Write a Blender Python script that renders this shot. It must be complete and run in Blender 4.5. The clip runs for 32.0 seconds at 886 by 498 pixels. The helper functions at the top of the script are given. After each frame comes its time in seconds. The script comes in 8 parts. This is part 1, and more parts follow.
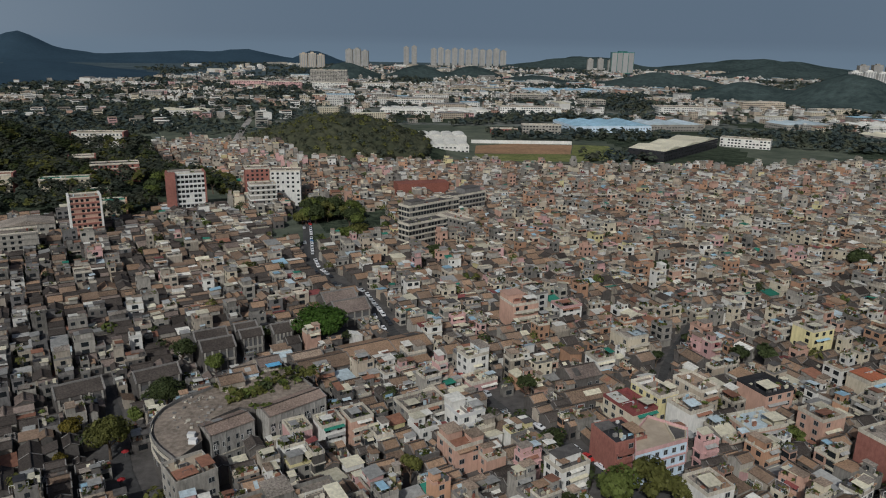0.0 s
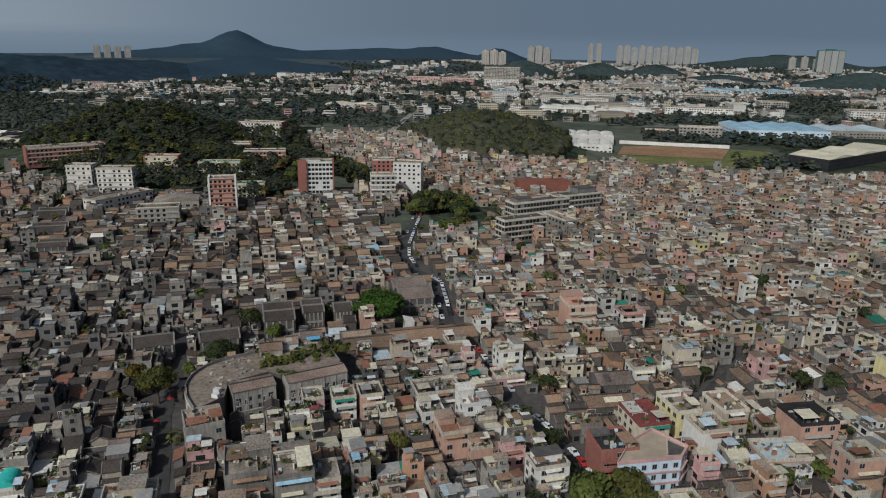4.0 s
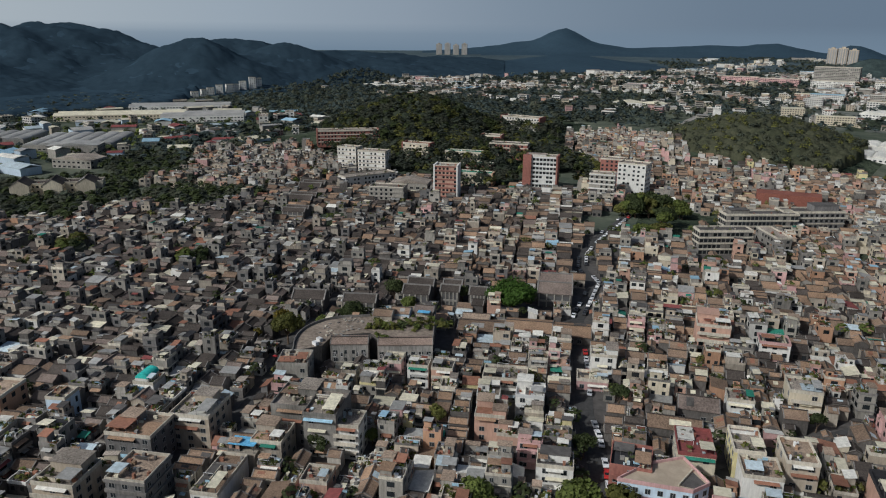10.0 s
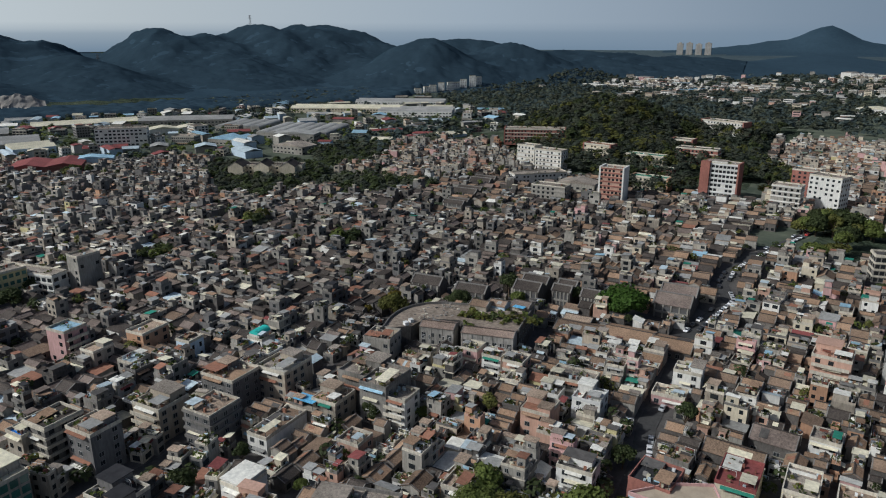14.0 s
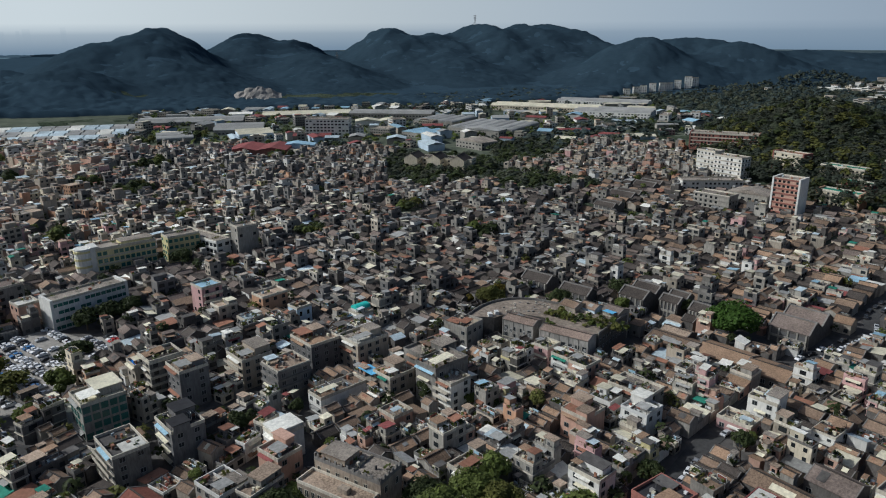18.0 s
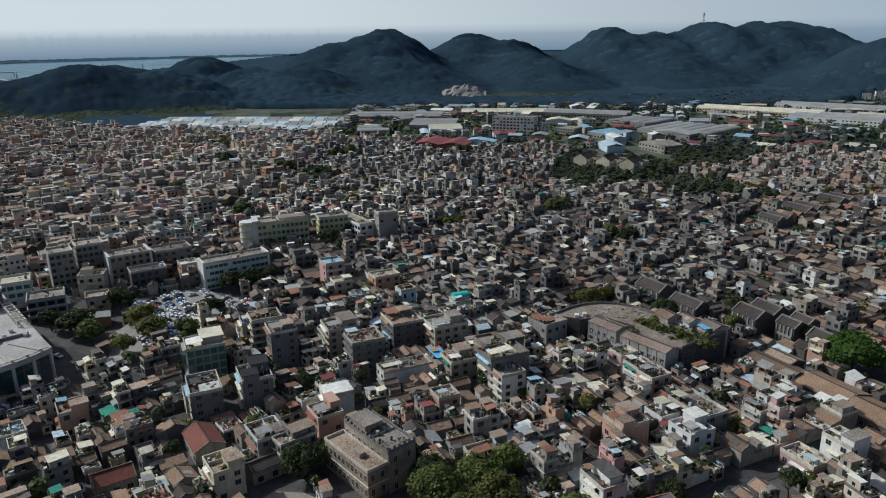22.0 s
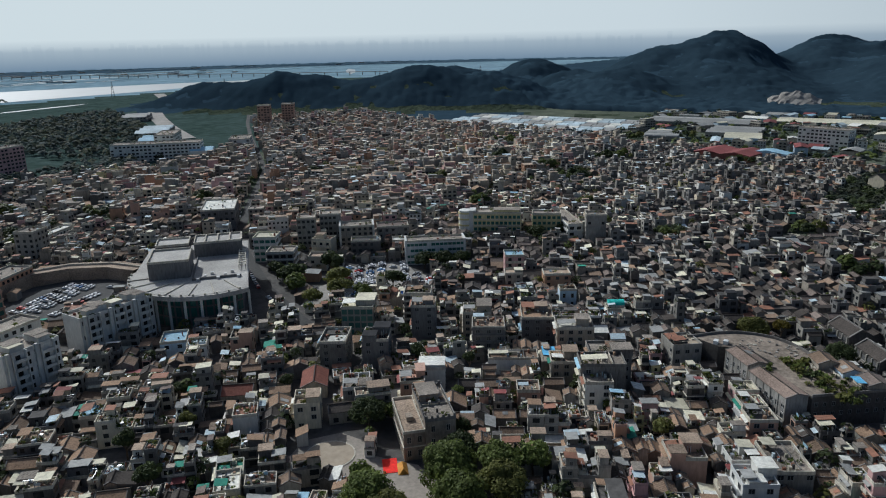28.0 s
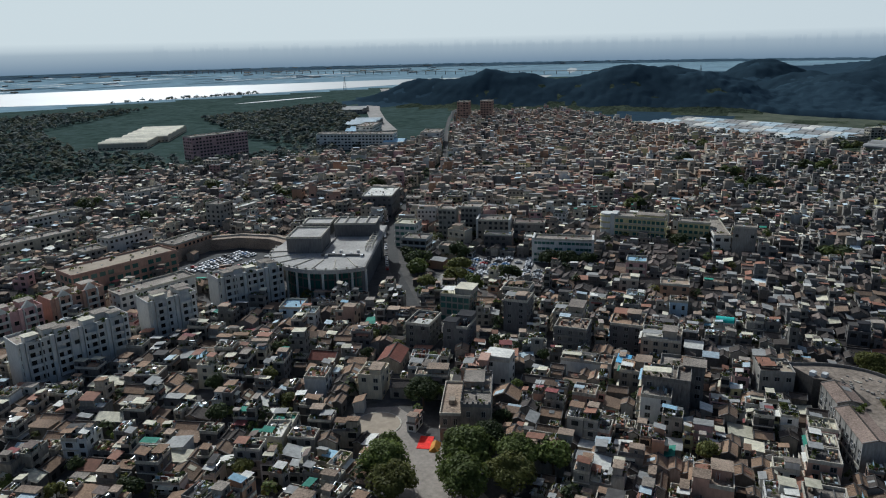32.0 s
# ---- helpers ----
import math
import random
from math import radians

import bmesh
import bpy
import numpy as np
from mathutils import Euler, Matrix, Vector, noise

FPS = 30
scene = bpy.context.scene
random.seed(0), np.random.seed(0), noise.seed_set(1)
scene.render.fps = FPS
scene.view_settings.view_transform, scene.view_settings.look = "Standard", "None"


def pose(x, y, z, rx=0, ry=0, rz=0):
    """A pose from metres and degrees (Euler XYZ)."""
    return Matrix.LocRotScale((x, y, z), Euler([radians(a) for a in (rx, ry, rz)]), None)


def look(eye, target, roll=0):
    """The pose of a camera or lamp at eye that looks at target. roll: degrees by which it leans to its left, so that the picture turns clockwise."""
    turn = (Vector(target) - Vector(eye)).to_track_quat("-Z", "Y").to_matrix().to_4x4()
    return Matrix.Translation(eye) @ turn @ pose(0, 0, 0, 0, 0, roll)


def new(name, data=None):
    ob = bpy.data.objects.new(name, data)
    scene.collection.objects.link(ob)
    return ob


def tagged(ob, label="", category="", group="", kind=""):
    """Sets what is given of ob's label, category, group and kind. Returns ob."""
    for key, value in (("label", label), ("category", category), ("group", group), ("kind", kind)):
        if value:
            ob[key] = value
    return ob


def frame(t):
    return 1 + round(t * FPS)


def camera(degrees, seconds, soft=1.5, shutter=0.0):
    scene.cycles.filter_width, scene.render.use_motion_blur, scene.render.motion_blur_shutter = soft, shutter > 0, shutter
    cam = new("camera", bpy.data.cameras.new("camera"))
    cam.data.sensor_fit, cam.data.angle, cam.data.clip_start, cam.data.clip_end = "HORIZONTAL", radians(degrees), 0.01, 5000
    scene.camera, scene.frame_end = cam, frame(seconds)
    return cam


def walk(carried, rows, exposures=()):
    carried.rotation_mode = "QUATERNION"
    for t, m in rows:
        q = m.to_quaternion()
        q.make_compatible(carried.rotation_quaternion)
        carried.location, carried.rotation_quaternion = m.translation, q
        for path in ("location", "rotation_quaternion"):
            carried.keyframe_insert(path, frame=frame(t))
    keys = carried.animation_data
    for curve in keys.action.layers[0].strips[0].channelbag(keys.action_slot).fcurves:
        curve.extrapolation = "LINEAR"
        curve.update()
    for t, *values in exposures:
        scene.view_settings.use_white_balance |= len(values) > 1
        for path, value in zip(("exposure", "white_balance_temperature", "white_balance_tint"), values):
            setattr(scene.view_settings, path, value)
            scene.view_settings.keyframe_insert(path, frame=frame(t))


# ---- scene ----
cam = camera(63.7, 32.0, soft=1.1)
METRES, EYE, TILT, LEAN, TURN = 415.0, 120.0, 0.0, 0.0, 0.0
ROWS = [
    (0.0, 0.0, 0.0, 0.0, 0.31, -16.05, -1.08),
    (0.5, 0.0155, -0.002, 0.0004, 2.16, -16.11, -1.06),
    (1.0, 0.031, -0.0036, 0.0008, 4.03, -16.15, -1.03),
    (1.5, 0.0465, -0.0047, 0.0011, 5.89, -16.21, -1.02),
    (2.0, 0.0621, -0.0052, 0.0014, 7.75, -16.25, -1.01),
    (2.5, 0.0776, -0.0051, 0.0017, 9.59, -16.32, -1.0),
    (3.0, 0.0931, -0.0045, 0.002, 11.45, -16.38, -0.99),
    (3.5, 0.1087, -0.0034, 0.0024, 13.3, -16.44, -0.98),
    (5.5, 0.1715, 0.0059, 0.0045, 21.07, -16.63, -0.85),
    (6.0, 0.1867, 0.0095, 0.0046, 23.14, -16.67, -0.81),
    (6.5, 0.2017, 0.0136, 0.0052, 25.22, -16.73, -0.8),
    (7.0, 0.2166, 0.0182, 0.0058, 27.4, -16.8, -0.75),
    (7.5, 0.2316, 0.0233, 0.0052, 29.61, -16.79, -0.7),
    (8.0, 0.246, 0.029, 0.0059, 31.82, -16.86, -0.64),
    (8.5, 0.2607, 0.035, 0.0062, 34.05, -16.9, -0.58),
    (9.0, 0.2748, 0.0419, 0.0068, 36.29, -16.95, -0.53),
    (9.5, 0.2887, 0.0492, 0.007, 38.59, -16.98, -0.49),
    (10.0, 0.3023, 0.0573, 0.0071, 40.96, -17.0, -0.43),
    (10.5, 0.3156, 0.0659, 0.0072, 43.31, -17.03, -0.37),
    (11.0, 0.3283, 0.0748, 0.0072, 45.65, -17.04, -0.34),
    (11.5, 0.3408, 0.0846, 0.0073, 48.0, -17.07, -0.26),
    (12.0, 0.353, 0.0946, 0.0073, 50.39, -17.08, -0.21),
    (12.5, 0.3647, 0.1049, 0.0074, 52.76, -17.09, -0.16),
    (13.0, 0.376, 0.1158, 0.0074, 55.14, -17.08, -0.08),
    (13.5, 0.387, 0.1271, 0.0073, 57.48, -17.06, -0.03),
    (14.0, 0.3973, 0.1385, 0.0075, 59.74, -17.08, 0.02),
    (14.5, 0.4075, 0.1505, 0.0073, 62.02, -17.06, 0.08),
    (16.5, 0.4419, 0.2028, 0.0073, 71.08, -17.08, 0.19),
    (17.0, 0.449, 0.2168, 0.0073, 73.34, -17.09, 0.24),
    (17.5, 0.4556, 0.231, 0.0074, 75.6, -17.11, 0.3),
    (18.0, 0.4616, 0.2453, 0.007, 77.87, -17.09, 0.32),
    (18.5, 0.4671, 0.26, 0.0068, 80.14, -17.09, 0.38),
    (19.0, 0.4721, 0.2748, 0.0067, 82.41, -17.08, 0.42),
    (19.5, 0.4764, 0.29, 0.0065, 84.7, -17.08, 0.48),
    (20.0, 0.4801, 0.3051, 0.0062, 86.95, -17.07, 0.53),
    (20.5, 0.4832, 0.3206, 0.0058, 89.21, -17.03, 0.59),
    (21.0, 0.4855, 0.335, 0.0058, 91.33, -17.02, 0.63),
    (21.5, 0.4874, 0.3505, 0.0053, 93.6, -16.99, 0.68),
    (22.0, 0.4888, 0.3661, 0.0053, 95.89, -16.95, 0.77),
    (22.5, 0.4895, 0.3817, 0.0051, 98.18, -16.88, 0.81),
    (23.0, 0.4897, 0.3974, 0.0048, 100.47, -16.81, 0.86),
    (23.5, 0.4892, 0.413, 0.0045, 102.76, -16.75, 0.91),
    (24.0, 0.4882, 0.4288, 0.0043, 105.04, -16.68, 0.98),
    (24.5, 0.4866, 0.4442, 0.0042, 107.32, -16.63, 1.01),
    (25.0, 0.4844, 0.4597, 0.0039, 109.61, -16.57, 1.05),
    (25.5, 0.4814, 0.4752, 0.0038, 111.9, -16.52, 1.09),
    (27.5, 0.4634, 0.5358, 0.0033, 121.05, -16.34, 1.21),
    (28.0, 0.4575, 0.5502, 0.003, 123.31, -16.29, 1.22),
    (28.5, 0.4511, 0.5643, 0.0028, 125.54, -16.26, 1.23),
    (29.0, 0.4441, 0.5781, 0.0026, 127.78, -16.21, 1.23),
    (29.5, 0.4366, 0.5915, 0.0023, 130.03, -16.18, 1.24),
    (30.0, 0.4286, 0.6047, 0.002, 132.29, -16.13, 1.23),
    (30.5, 0.4201, 0.6174, 0.0017, 134.54, -16.11, 1.21),
    (31.0, 0.4113, 0.6298, 0.0014, 136.78, -16.09, 1.2),
    (31.5, 0.402, 0.6418, 0.001, 139.04, -16.06, 1.2),
    (32.0, 0.3921, 0.6534, 0.0007, 141.31, -16.01, 1.19),
]
walk(cam, [(t, pose(0, 0, EYE, TILT, LEAN, TURN) @ pose(METRES * x, METRES * y, METRES * z, 90 + pitch, roll, yaw)) for t, x, y, z, yaw, pitch, roll in ROWS],
     exposures=((0.0, -0.40, 5720, 9), (8.0, -0.21, 5700, 9), (16.0, -0.01, 5540, 8), (24.0, 0.03, 5420, 7), (32.0, -0.02, 5380, 6)))

# ---- sky and sun ----
SUN_AZ, SUN_EL = 196.0, 38.0          # clockwise from +y, and above the horizon
world = bpy.data.worlds.new("hazy_sky")
scene.world = world
world.use_nodes = True
wn = world.node_tree
sky = wn.nodes.new("ShaderNodeTexSky")
sky.sky_type = "NISHITA"
sky.sun_disc = False
sky.sun_elevation, sky.sun_rotation = radians(SUN_EL), radians(SUN_AZ)
sky.altitude, sky.air_density, sky.dust_density, sky.ozone_density = 20, 1.0, 5.0, 0.6
wn.links.new(sky.outputs["Color"], wn.nodes["Background"].inputs["Color"])
wn.nodes["Background"].inputs["Strength"].default_value = 0.056
sun_data = bpy.data.lights.new("sun", "SUN")
sun_data.energy, sun_data.angle, sun_data.color = 3.2, radians(0.8), (1.0, 0.93, 0.82)
sun = new("sun", sun_data)
a, e = radians(SUN_AZ), radians(SUN_EL)
sun.matrix_world = look((0, 0, 300), (-math.sin(a) * math.cos(e) * 100, -math.cos(a) * math.cos(e) * 100, 300 - math.sin(e) * 100))
scene.view_settings.exposure = 0.0

# ---- materials ----
MATS = {}


def mat(name, colour, rough=0.85, grain=1.3, stain=0.07, vary=0.28, bump=0.15, streak=1.0, metal=0.0, each=0.25, tint=None, spec=0.12):
    """A weathered surface: fine grain, large stains (stretched downwards by streak) and a lightness of its own for each piece."""
    m = bpy.data.materials.new(name)
    m.use_nodes = True
    nt = m.node_tree
    nodes, links = nt.nodes, nt.links
    shader = nodes["Principled BSDF"]
    shader.inputs["Roughness"].default_value = rough
    shader.inputs["Metallic"].default_value = metal
    shader.inputs["Specular IOR Level"].default_value = spec
    geo = nodes.new("ShaderNodeNewGeometry")
    info = nodes.new("ShaderNodeObjectInfo")

    def noise_tex(scale, detail, stretch):
        mp = nodes.new("ShaderNodeMapping")
        mp.inputs["Scale"].default_value = (scale, scale, scale / stretch)
        links.new(geo.outputs["Position"], mp.inputs["Vector"])
        n = nodes.new("ShaderNodeTexNoise")
        n.inputs["Scale"].default_value = 1.0
        n.inputs["Detail"].default_value = detail
        n.inputs["Roughness"].default_value = 0.65
        links.new(mp.outputs["Vector"], n.inputs["Vector"])
        return n.outputs["Fac"]

    def maths(op, p, q):
        n = nodes.new("ShaderNodeMath")
        n.operation = op
        for i, v in enumerate((p, q)):
            if isinstance(v, (int, float)):
                n.inputs[i].default_value = v
            else:
                links.new(v, n.inputs[i])
        return n.outputs[0]

    fine, large = noise_tex(grain, 4, streak), noise_tex(stain, 3, 1.0)
    both = maths("ADD", maths("MULTIPLY", fine, 0.55), maths("MULTIPLY", large, 0.45))
    ramp = nodes.new("ShaderNodeValToRGB")
    c = Vector(colour)
    dark = c * (1 - 1.6 * vary) if tint is None else Vector(tint)
    ramp.color_ramp.elements[0].position, ramp.color_ramp.elements[0].color = 0.34, (*[max(v, 0.004) for v in dark], 1)
    ramp.color_ramp.elements[1].position, ramp.color_ramp.elements[1].color = 0.66, (*[min(v * (1 + vary), 0.9) for v in c], 1)
    links.new(both, ramp.inputs["Fac"])
    own = maths("ADD", maths("MULTIPLY", geo.outputs["Random Per Island"], 0.6), maths("MULTIPLY", info.outputs["Random"], 0.4))
    own = maths("ADD", maths("MULTIPLY", own, 2.4 * each), 1 - 1.2 * each)
    hsv = nodes.new("ShaderNodeHueSaturation")
    links.new(own, hsv.inputs["Value"])
    links.new(ramp.outputs["Color"], hsv.inputs["Color"])
    links.new(hsv.outputs["Color"], shader.inputs["Base Color"])
    if name.startswith("leaf_"):
        through_leaf, mix = nodes.new("ShaderNodeBsdfTranslucent"), nodes.new("ShaderNodeMixShader")
        mix.inputs["Fac"].default_value = 0.38
        links.new(hsv.outputs["Color"], through_leaf.inputs["Color"])
        links.new(shader.outputs["BSDF"], mix.inputs[1])
        links.new(through_leaf.outputs["BSDF"], mix.inputs[2])
        links.new(mix.outputs["Shader"], nodes["Material Output"].inputs["Surface"])
    if bump:
        b = nodes.new("ShaderNodeBump")
        b.inputs["Strength"].default_value = bump
        b.inputs["Distance"].default_value = 0.6 / grain
        links.new(fine, b.inputs["Height"])
        links.new(b.outputs["Normal"], shader.inputs["Normal"])
    MATS[name] = m
    return m


# rendered and painted walls
mat("wall_grey", (0.305, 0.288, 0.252), streak=4)
mat("wall_warm", (0.335, 0.298, 0.242), streak=4)
mat("wall_cement", (0.20, 0.190, 0.170), streak=4, vary=0.34)
mat("canopy_green", (0.070, 0.071, 0.045), rough=0.9, grain=0.35, stain=0.028, vary=0.3, bump=0.5, tint=(0.036, 0.043, 0.026), spec=0.0)
mat("canopy_dark", (0.056, 0.064, 0.040), rough=0.9, grain=0.35, stain=0.03, vary=0.3, bump=0.5, tint=(0.026, 0.034, 0.025), spec=0.0)
mat("wall_dark", (0.16, 0.155, 0.15), streak=4)
mat("wall_white", (0.62, 0.61, 0.565), streak=4, vary=0.16)
mat("wall_cream", (0.55, 0.49, 0.37), streak=4, vary=0.18)
mat("wall_yellow", (0.58, 0.52, 0.28), streak=4, vary=0.16)
mat("wall_salmon", (0.45, 0.29, 0.22), streak=4, vary=0.18)
mat("wall_pink", (0.52, 0.33, 0.31), streak=4, vary=0.18)
mat("wall_orange", (0.43, 0.26, 0.165), streak=4, vary=0.18)
mat("wall_beige", (0.42, 0.36, 0.28), streak=4, vary=0.2)
mat("wall_brick", (0.27, 0.12, 0.095), streak=2, vary=0.2)
mat("wall_blue", (0.50, 0.60, 0.68), streak=4, vary=0.14)
mat("wall_oldbrick", (0.118, 0.109, 0.100), streak=2, vary=0.28)
# roofs
mat("roof_concrete", (0.280, 0.244, 0.203), grain=1.6, vary=0.46, each=0.42)
mat("roof_warm", (0.312, 0.240, 0.178), grain=1.6, vary=0.46, each=0.42)
mat("roof_dark", (0.100, 0.094, 0.088), grain=0.5, vary=0.3, each=0.25)
mat("roof_terrace", (0.265, 0.220, 0.175), grain=0.7, vary=0.4, each=0.1)
mat("roof_umber", (0.185, 0.148, 0.126), grain=1.4, vary=0.36, bump=0.3, each=0.2)
mat("roof_row", (0.27, 0.205, 0.165), grain=1.8, vary=0.4, bump=0.35, each=0.15)
mat("wall_plaster", (0.34, 0.325, 0.295), streak=4, vary=0.34)
mat("roof_civic", (0.44, 0.42, 0.385), grain=1.2, vary=0.25, each=0.1)
mat("wall_hallbrick", (0.33, 0.275, 0.215), streak=3, vary=0.3)
mat("cloth_red", (0.26, 0.028, 0.03), grain=1.5, vary=0.2)
mat("roof_tar", (0.035, 0.035, 0.038), grain=0.5, vary=0.25)
mat("tile_brown", (0.208, 0.148, 0.104), grain=1.8, vary=0.38, bump=0.4, each=0.35)
mat("tile_grey", (0.074, 0.063, 0.055), grain=1.8, vary=0.38, bump=0.4, each=0.3)
mat("tile_ochre", (0.30, 0.202, 0.132), grain=1.8, vary=0.34, bump=0.4, each=0.25)
mat("tile_red", (0.21, 0.085, 0.062), grain=1.2, vary=0.25, bump=0.4)
mat("tile_orange", (0.42, 0.15, 0.08), grain=1.2, vary=0.2, bump=0.3)
mat("parapet_pale", (0.51, 0.47, 0.385), streak=3, vary=0.28)
mat("parapet_dark", (0.20, 0.19, 0.175), streak=3, vary=0.25)
# sheet metal and plastic
for n, c in (("sheet_blue", (0.30, 0.46, 0.56)), ("sheet_bright", (0.02, 0.17, 0.62)), ("sheet_sky", (0.16, 0.45, 0.70)), ("sheet_white", (0.66, 0.645, 0.575)),
             ("sheet_cream", (0.60, 0.56, 0.42)), ("sheet_pale", (0.45, 0.53, 0.56)), ("sheet_rust", (0.26, 0.13, 0.085)), ("sheet_green", (0.04, 0.20, 0.14)),
             ("sheet_teal", (0.06, 0.46, 0.40)), ("sheet_grey", (0.30, 0.298, 0.28)), ("sheet_maroon", (0.22, 0.07, 0.065)), ("sheet_red", (0.75, 0.03, 0.02)),
             ("sheet_orange", (0.62, 0.30, 0.06))):
    mat(n, c, rough=0.75, grain=0.9, vary=0.24, bump=0.08, each=0.3, spec=0.15)
mat("frame_grey", (0.27, 0.27, 0.26), vary=0.08, bump=0.0)
mat("frame_white", (0.62, 0.62, 0.60), vary=0.08, bump=0.0)
mat("frame_dark", (0.10, 0.10, 0.10), vary=0.1, bump=0.0)
mat("glass_dark", (0.022, 0.026, 0.029), rough=0.2, vary=0.2, bump=0.0, each=0.5, spec=0.3)
mat("glass_green", (0.04, 0.13, 0.11), rough=0.15, vary=0.2, bump=0.0, each=0.3, spec=0.5)
mat("steel", (0.55, 0.56, 0.57), rough=0.35, metal=0.8, vary=0.1, bump=0.0)
# ground
mat("earth", (0.17, 0.14, 0.105), grain=0.15, stain=0.02, vary=0.35, bump=0.3)
mat("town_ground", (0.080, 0.075, 0.070), grain=0.3, stain=0.05, vary=0.3)
mat("asphalt", (0.066, 0.065, 0.063), grain=0.6, stain=0.08, vary=0.22)
mat("concrete", (0.30, 0.28, 0.25), grain=0.5, stain=0.06, vary=0.22)
mat("plaza_paving", (0.33, 0.29, 0.245), grain=0.7, stain=0.08, vary=0.2)
mat("sand", (0.36, 0.30, 0.225), grain=0.4, stain=0.07, vary=0.15)
mat("red_earth", (0.30, 0.185, 0.105), grain=0.2, stain=0.03, vary=0.25)
# grass whose green has some of the haze's blue painted in
mat("field_grass", (0.042, 0.060, 0.056), grain=0.06, stain=0.015, vary=0.4, bump=0.3, tint=(0.026, 0.042, 0.034), spec=0.0)
mat("field_mixed", (0.085, 0.092, 0.068), grain=0.03, stain=0.008, vary=0.4, bump=0.2, tint=(0.040, 0.052, 0.040), spec=0.0)
# the next two carry distance haze, painted in as pale blue
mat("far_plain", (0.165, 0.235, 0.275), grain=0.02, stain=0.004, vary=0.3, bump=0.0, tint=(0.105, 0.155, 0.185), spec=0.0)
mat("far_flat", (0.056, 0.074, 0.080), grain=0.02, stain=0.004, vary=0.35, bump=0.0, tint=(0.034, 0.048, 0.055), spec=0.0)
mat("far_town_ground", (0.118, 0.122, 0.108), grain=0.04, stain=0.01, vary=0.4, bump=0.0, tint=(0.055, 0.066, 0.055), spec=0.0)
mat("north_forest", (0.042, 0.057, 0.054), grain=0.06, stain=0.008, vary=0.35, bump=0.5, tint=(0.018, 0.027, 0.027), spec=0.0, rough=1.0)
mat("scrub", (0.150, 0.155, 0.060), grain=0.2, stain=0.04, vary=0.35, bump=0.3, tint=(0.06, 0.075, 0.03), spec=0.0)
mat("forest_floor", (0.050, 0.060, 0.040), grain=0.09, stain=0.012, vary=0.35, bump=0.9, tint=(0.011, 0.018, 0.013), spec=0.0)
# forest green shifted to blue: the ridge's haze is painted into it
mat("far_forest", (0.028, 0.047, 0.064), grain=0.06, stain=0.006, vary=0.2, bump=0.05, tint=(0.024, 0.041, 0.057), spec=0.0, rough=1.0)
mat("water", (0.25, 0.27, 0.27), rough=0.38, grain=0.02, stain=0.004, vary=0.08, bump=0.02, spec=0.6)
# plants
mat("leaf_green", (0.128, 0.158, 0.042), rough=0.6, grain=0.5, vary=0.3, bump=0.0, each=0.26)
mat("leaf_dark", (0.064, 0.082, 0.032), rough=0.6, grain=0.5, vary=0.3, bump=0.0, each=0.26)
mat("leaf_bright", (0.058, 0.108, 0.020), rough=0.6, grain=0.5, vary=0.25, bump=0.0, each=0.26)
mat("leaf_olive", (0.142, 0.146, 0.042), rough=0.6, grain=0.5, vary=0.3, bump=0.0, each=0.26)
mat("leaf_yellow", (0.16, 0.13, 0.025), rough=0.6, grain=0.5, vary=0.3, bump=0.0, each=0.26)
# leaves of distant woods: three greens with grey-blue haze painted in
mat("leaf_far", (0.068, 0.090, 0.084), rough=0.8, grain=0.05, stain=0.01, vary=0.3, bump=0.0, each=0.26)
mat("leaf_wood", (0.090, 0.098, 0.066), rough=0.8, grain=0.05, stain=0.01, vary=0.3, bump=0.0, each=0.3)
mat("leaf_shade", (0.070, 0.083, 0.060), rough=0.8, grain=0.05, stain=0.01, vary=0.3, bump=0.0, each=0.3)
mat("bark", (0.12, 0.09, 0.065), grain=3, vary=0.3)
# vehicles
for n, c in (("car_white", (0.72, 0.72, 0.72)), ("car_silver", (0.42, 0.43, 0.44)), ("car_black", (0.03, 0.03, 0.033)), ("car_red", (0.42, 0.03, 0.025)), ("car_blue", (0.05, 0.16, 0.36))):
    mat(n, c, rough=0.3, vary=0.04, bump=0.0, each=0.1, spec=0.5)
mat("tyre", (0.02, 0.02, 0.02), vary=0.1, bump=0.0)

# ---- mesh tools ----


def plain_mesh(name, verts, faces, mats, index=None):
    me = bpy.data.meshes.new(name)
    me.from_pydata(verts, [], faces)
    for m in mats:
        me.materials.append(MATS[m])
    if index is not None:
        me.polygons.foreach_set("material_index", index)
    me.update()
    return me


def array_mesh(name, verts, quads, mats, index=None):
    """A mesh of quads from two arrays."""
    me = bpy.data.meshes.new(name)
    n, k = len(verts), len(quads)
    me.vertices.add(n)
    me.vertices.foreach_set("co", np.asarray(verts, np.float32).ravel())
    me.loops.add(4 * k)
    me.loops.foreach_set("vertex_index", np.asarray(quads, np.int32).ravel())
    me.polygons.add(k)
    me.polygons.foreach_set("loop_start", np.arange(0, 4 * k, 4, dtype=np.int32))
    for m in mats:
        me.materials.append(MATS[m])
    if index is not None:
        me.polygons.foreach_set("material_index", np.asarray(index, np.int32))
    me.update(calc_edges=True)
    me.validate()
    return me


def box(x0, x1, y0, y1, z0, z1, top=True, base=False):
    v = [(x0, y0, z0), (x1, y0, z0), (x1, y1, z0), (x0, y1, z0), (x0, y0, z1), (x1, y0, z1), (x1, y1, z1), (x0, y1, z1)]
    f = [(0, 1, 5, 4), (1, 2, 6, 5), (2, 3, 7, 6), (3, 0, 4, 7)]
    return v, f + ([(4, 5, 6, 7)] if top else []) + ([(3, 2, 1, 0)] if base else [])


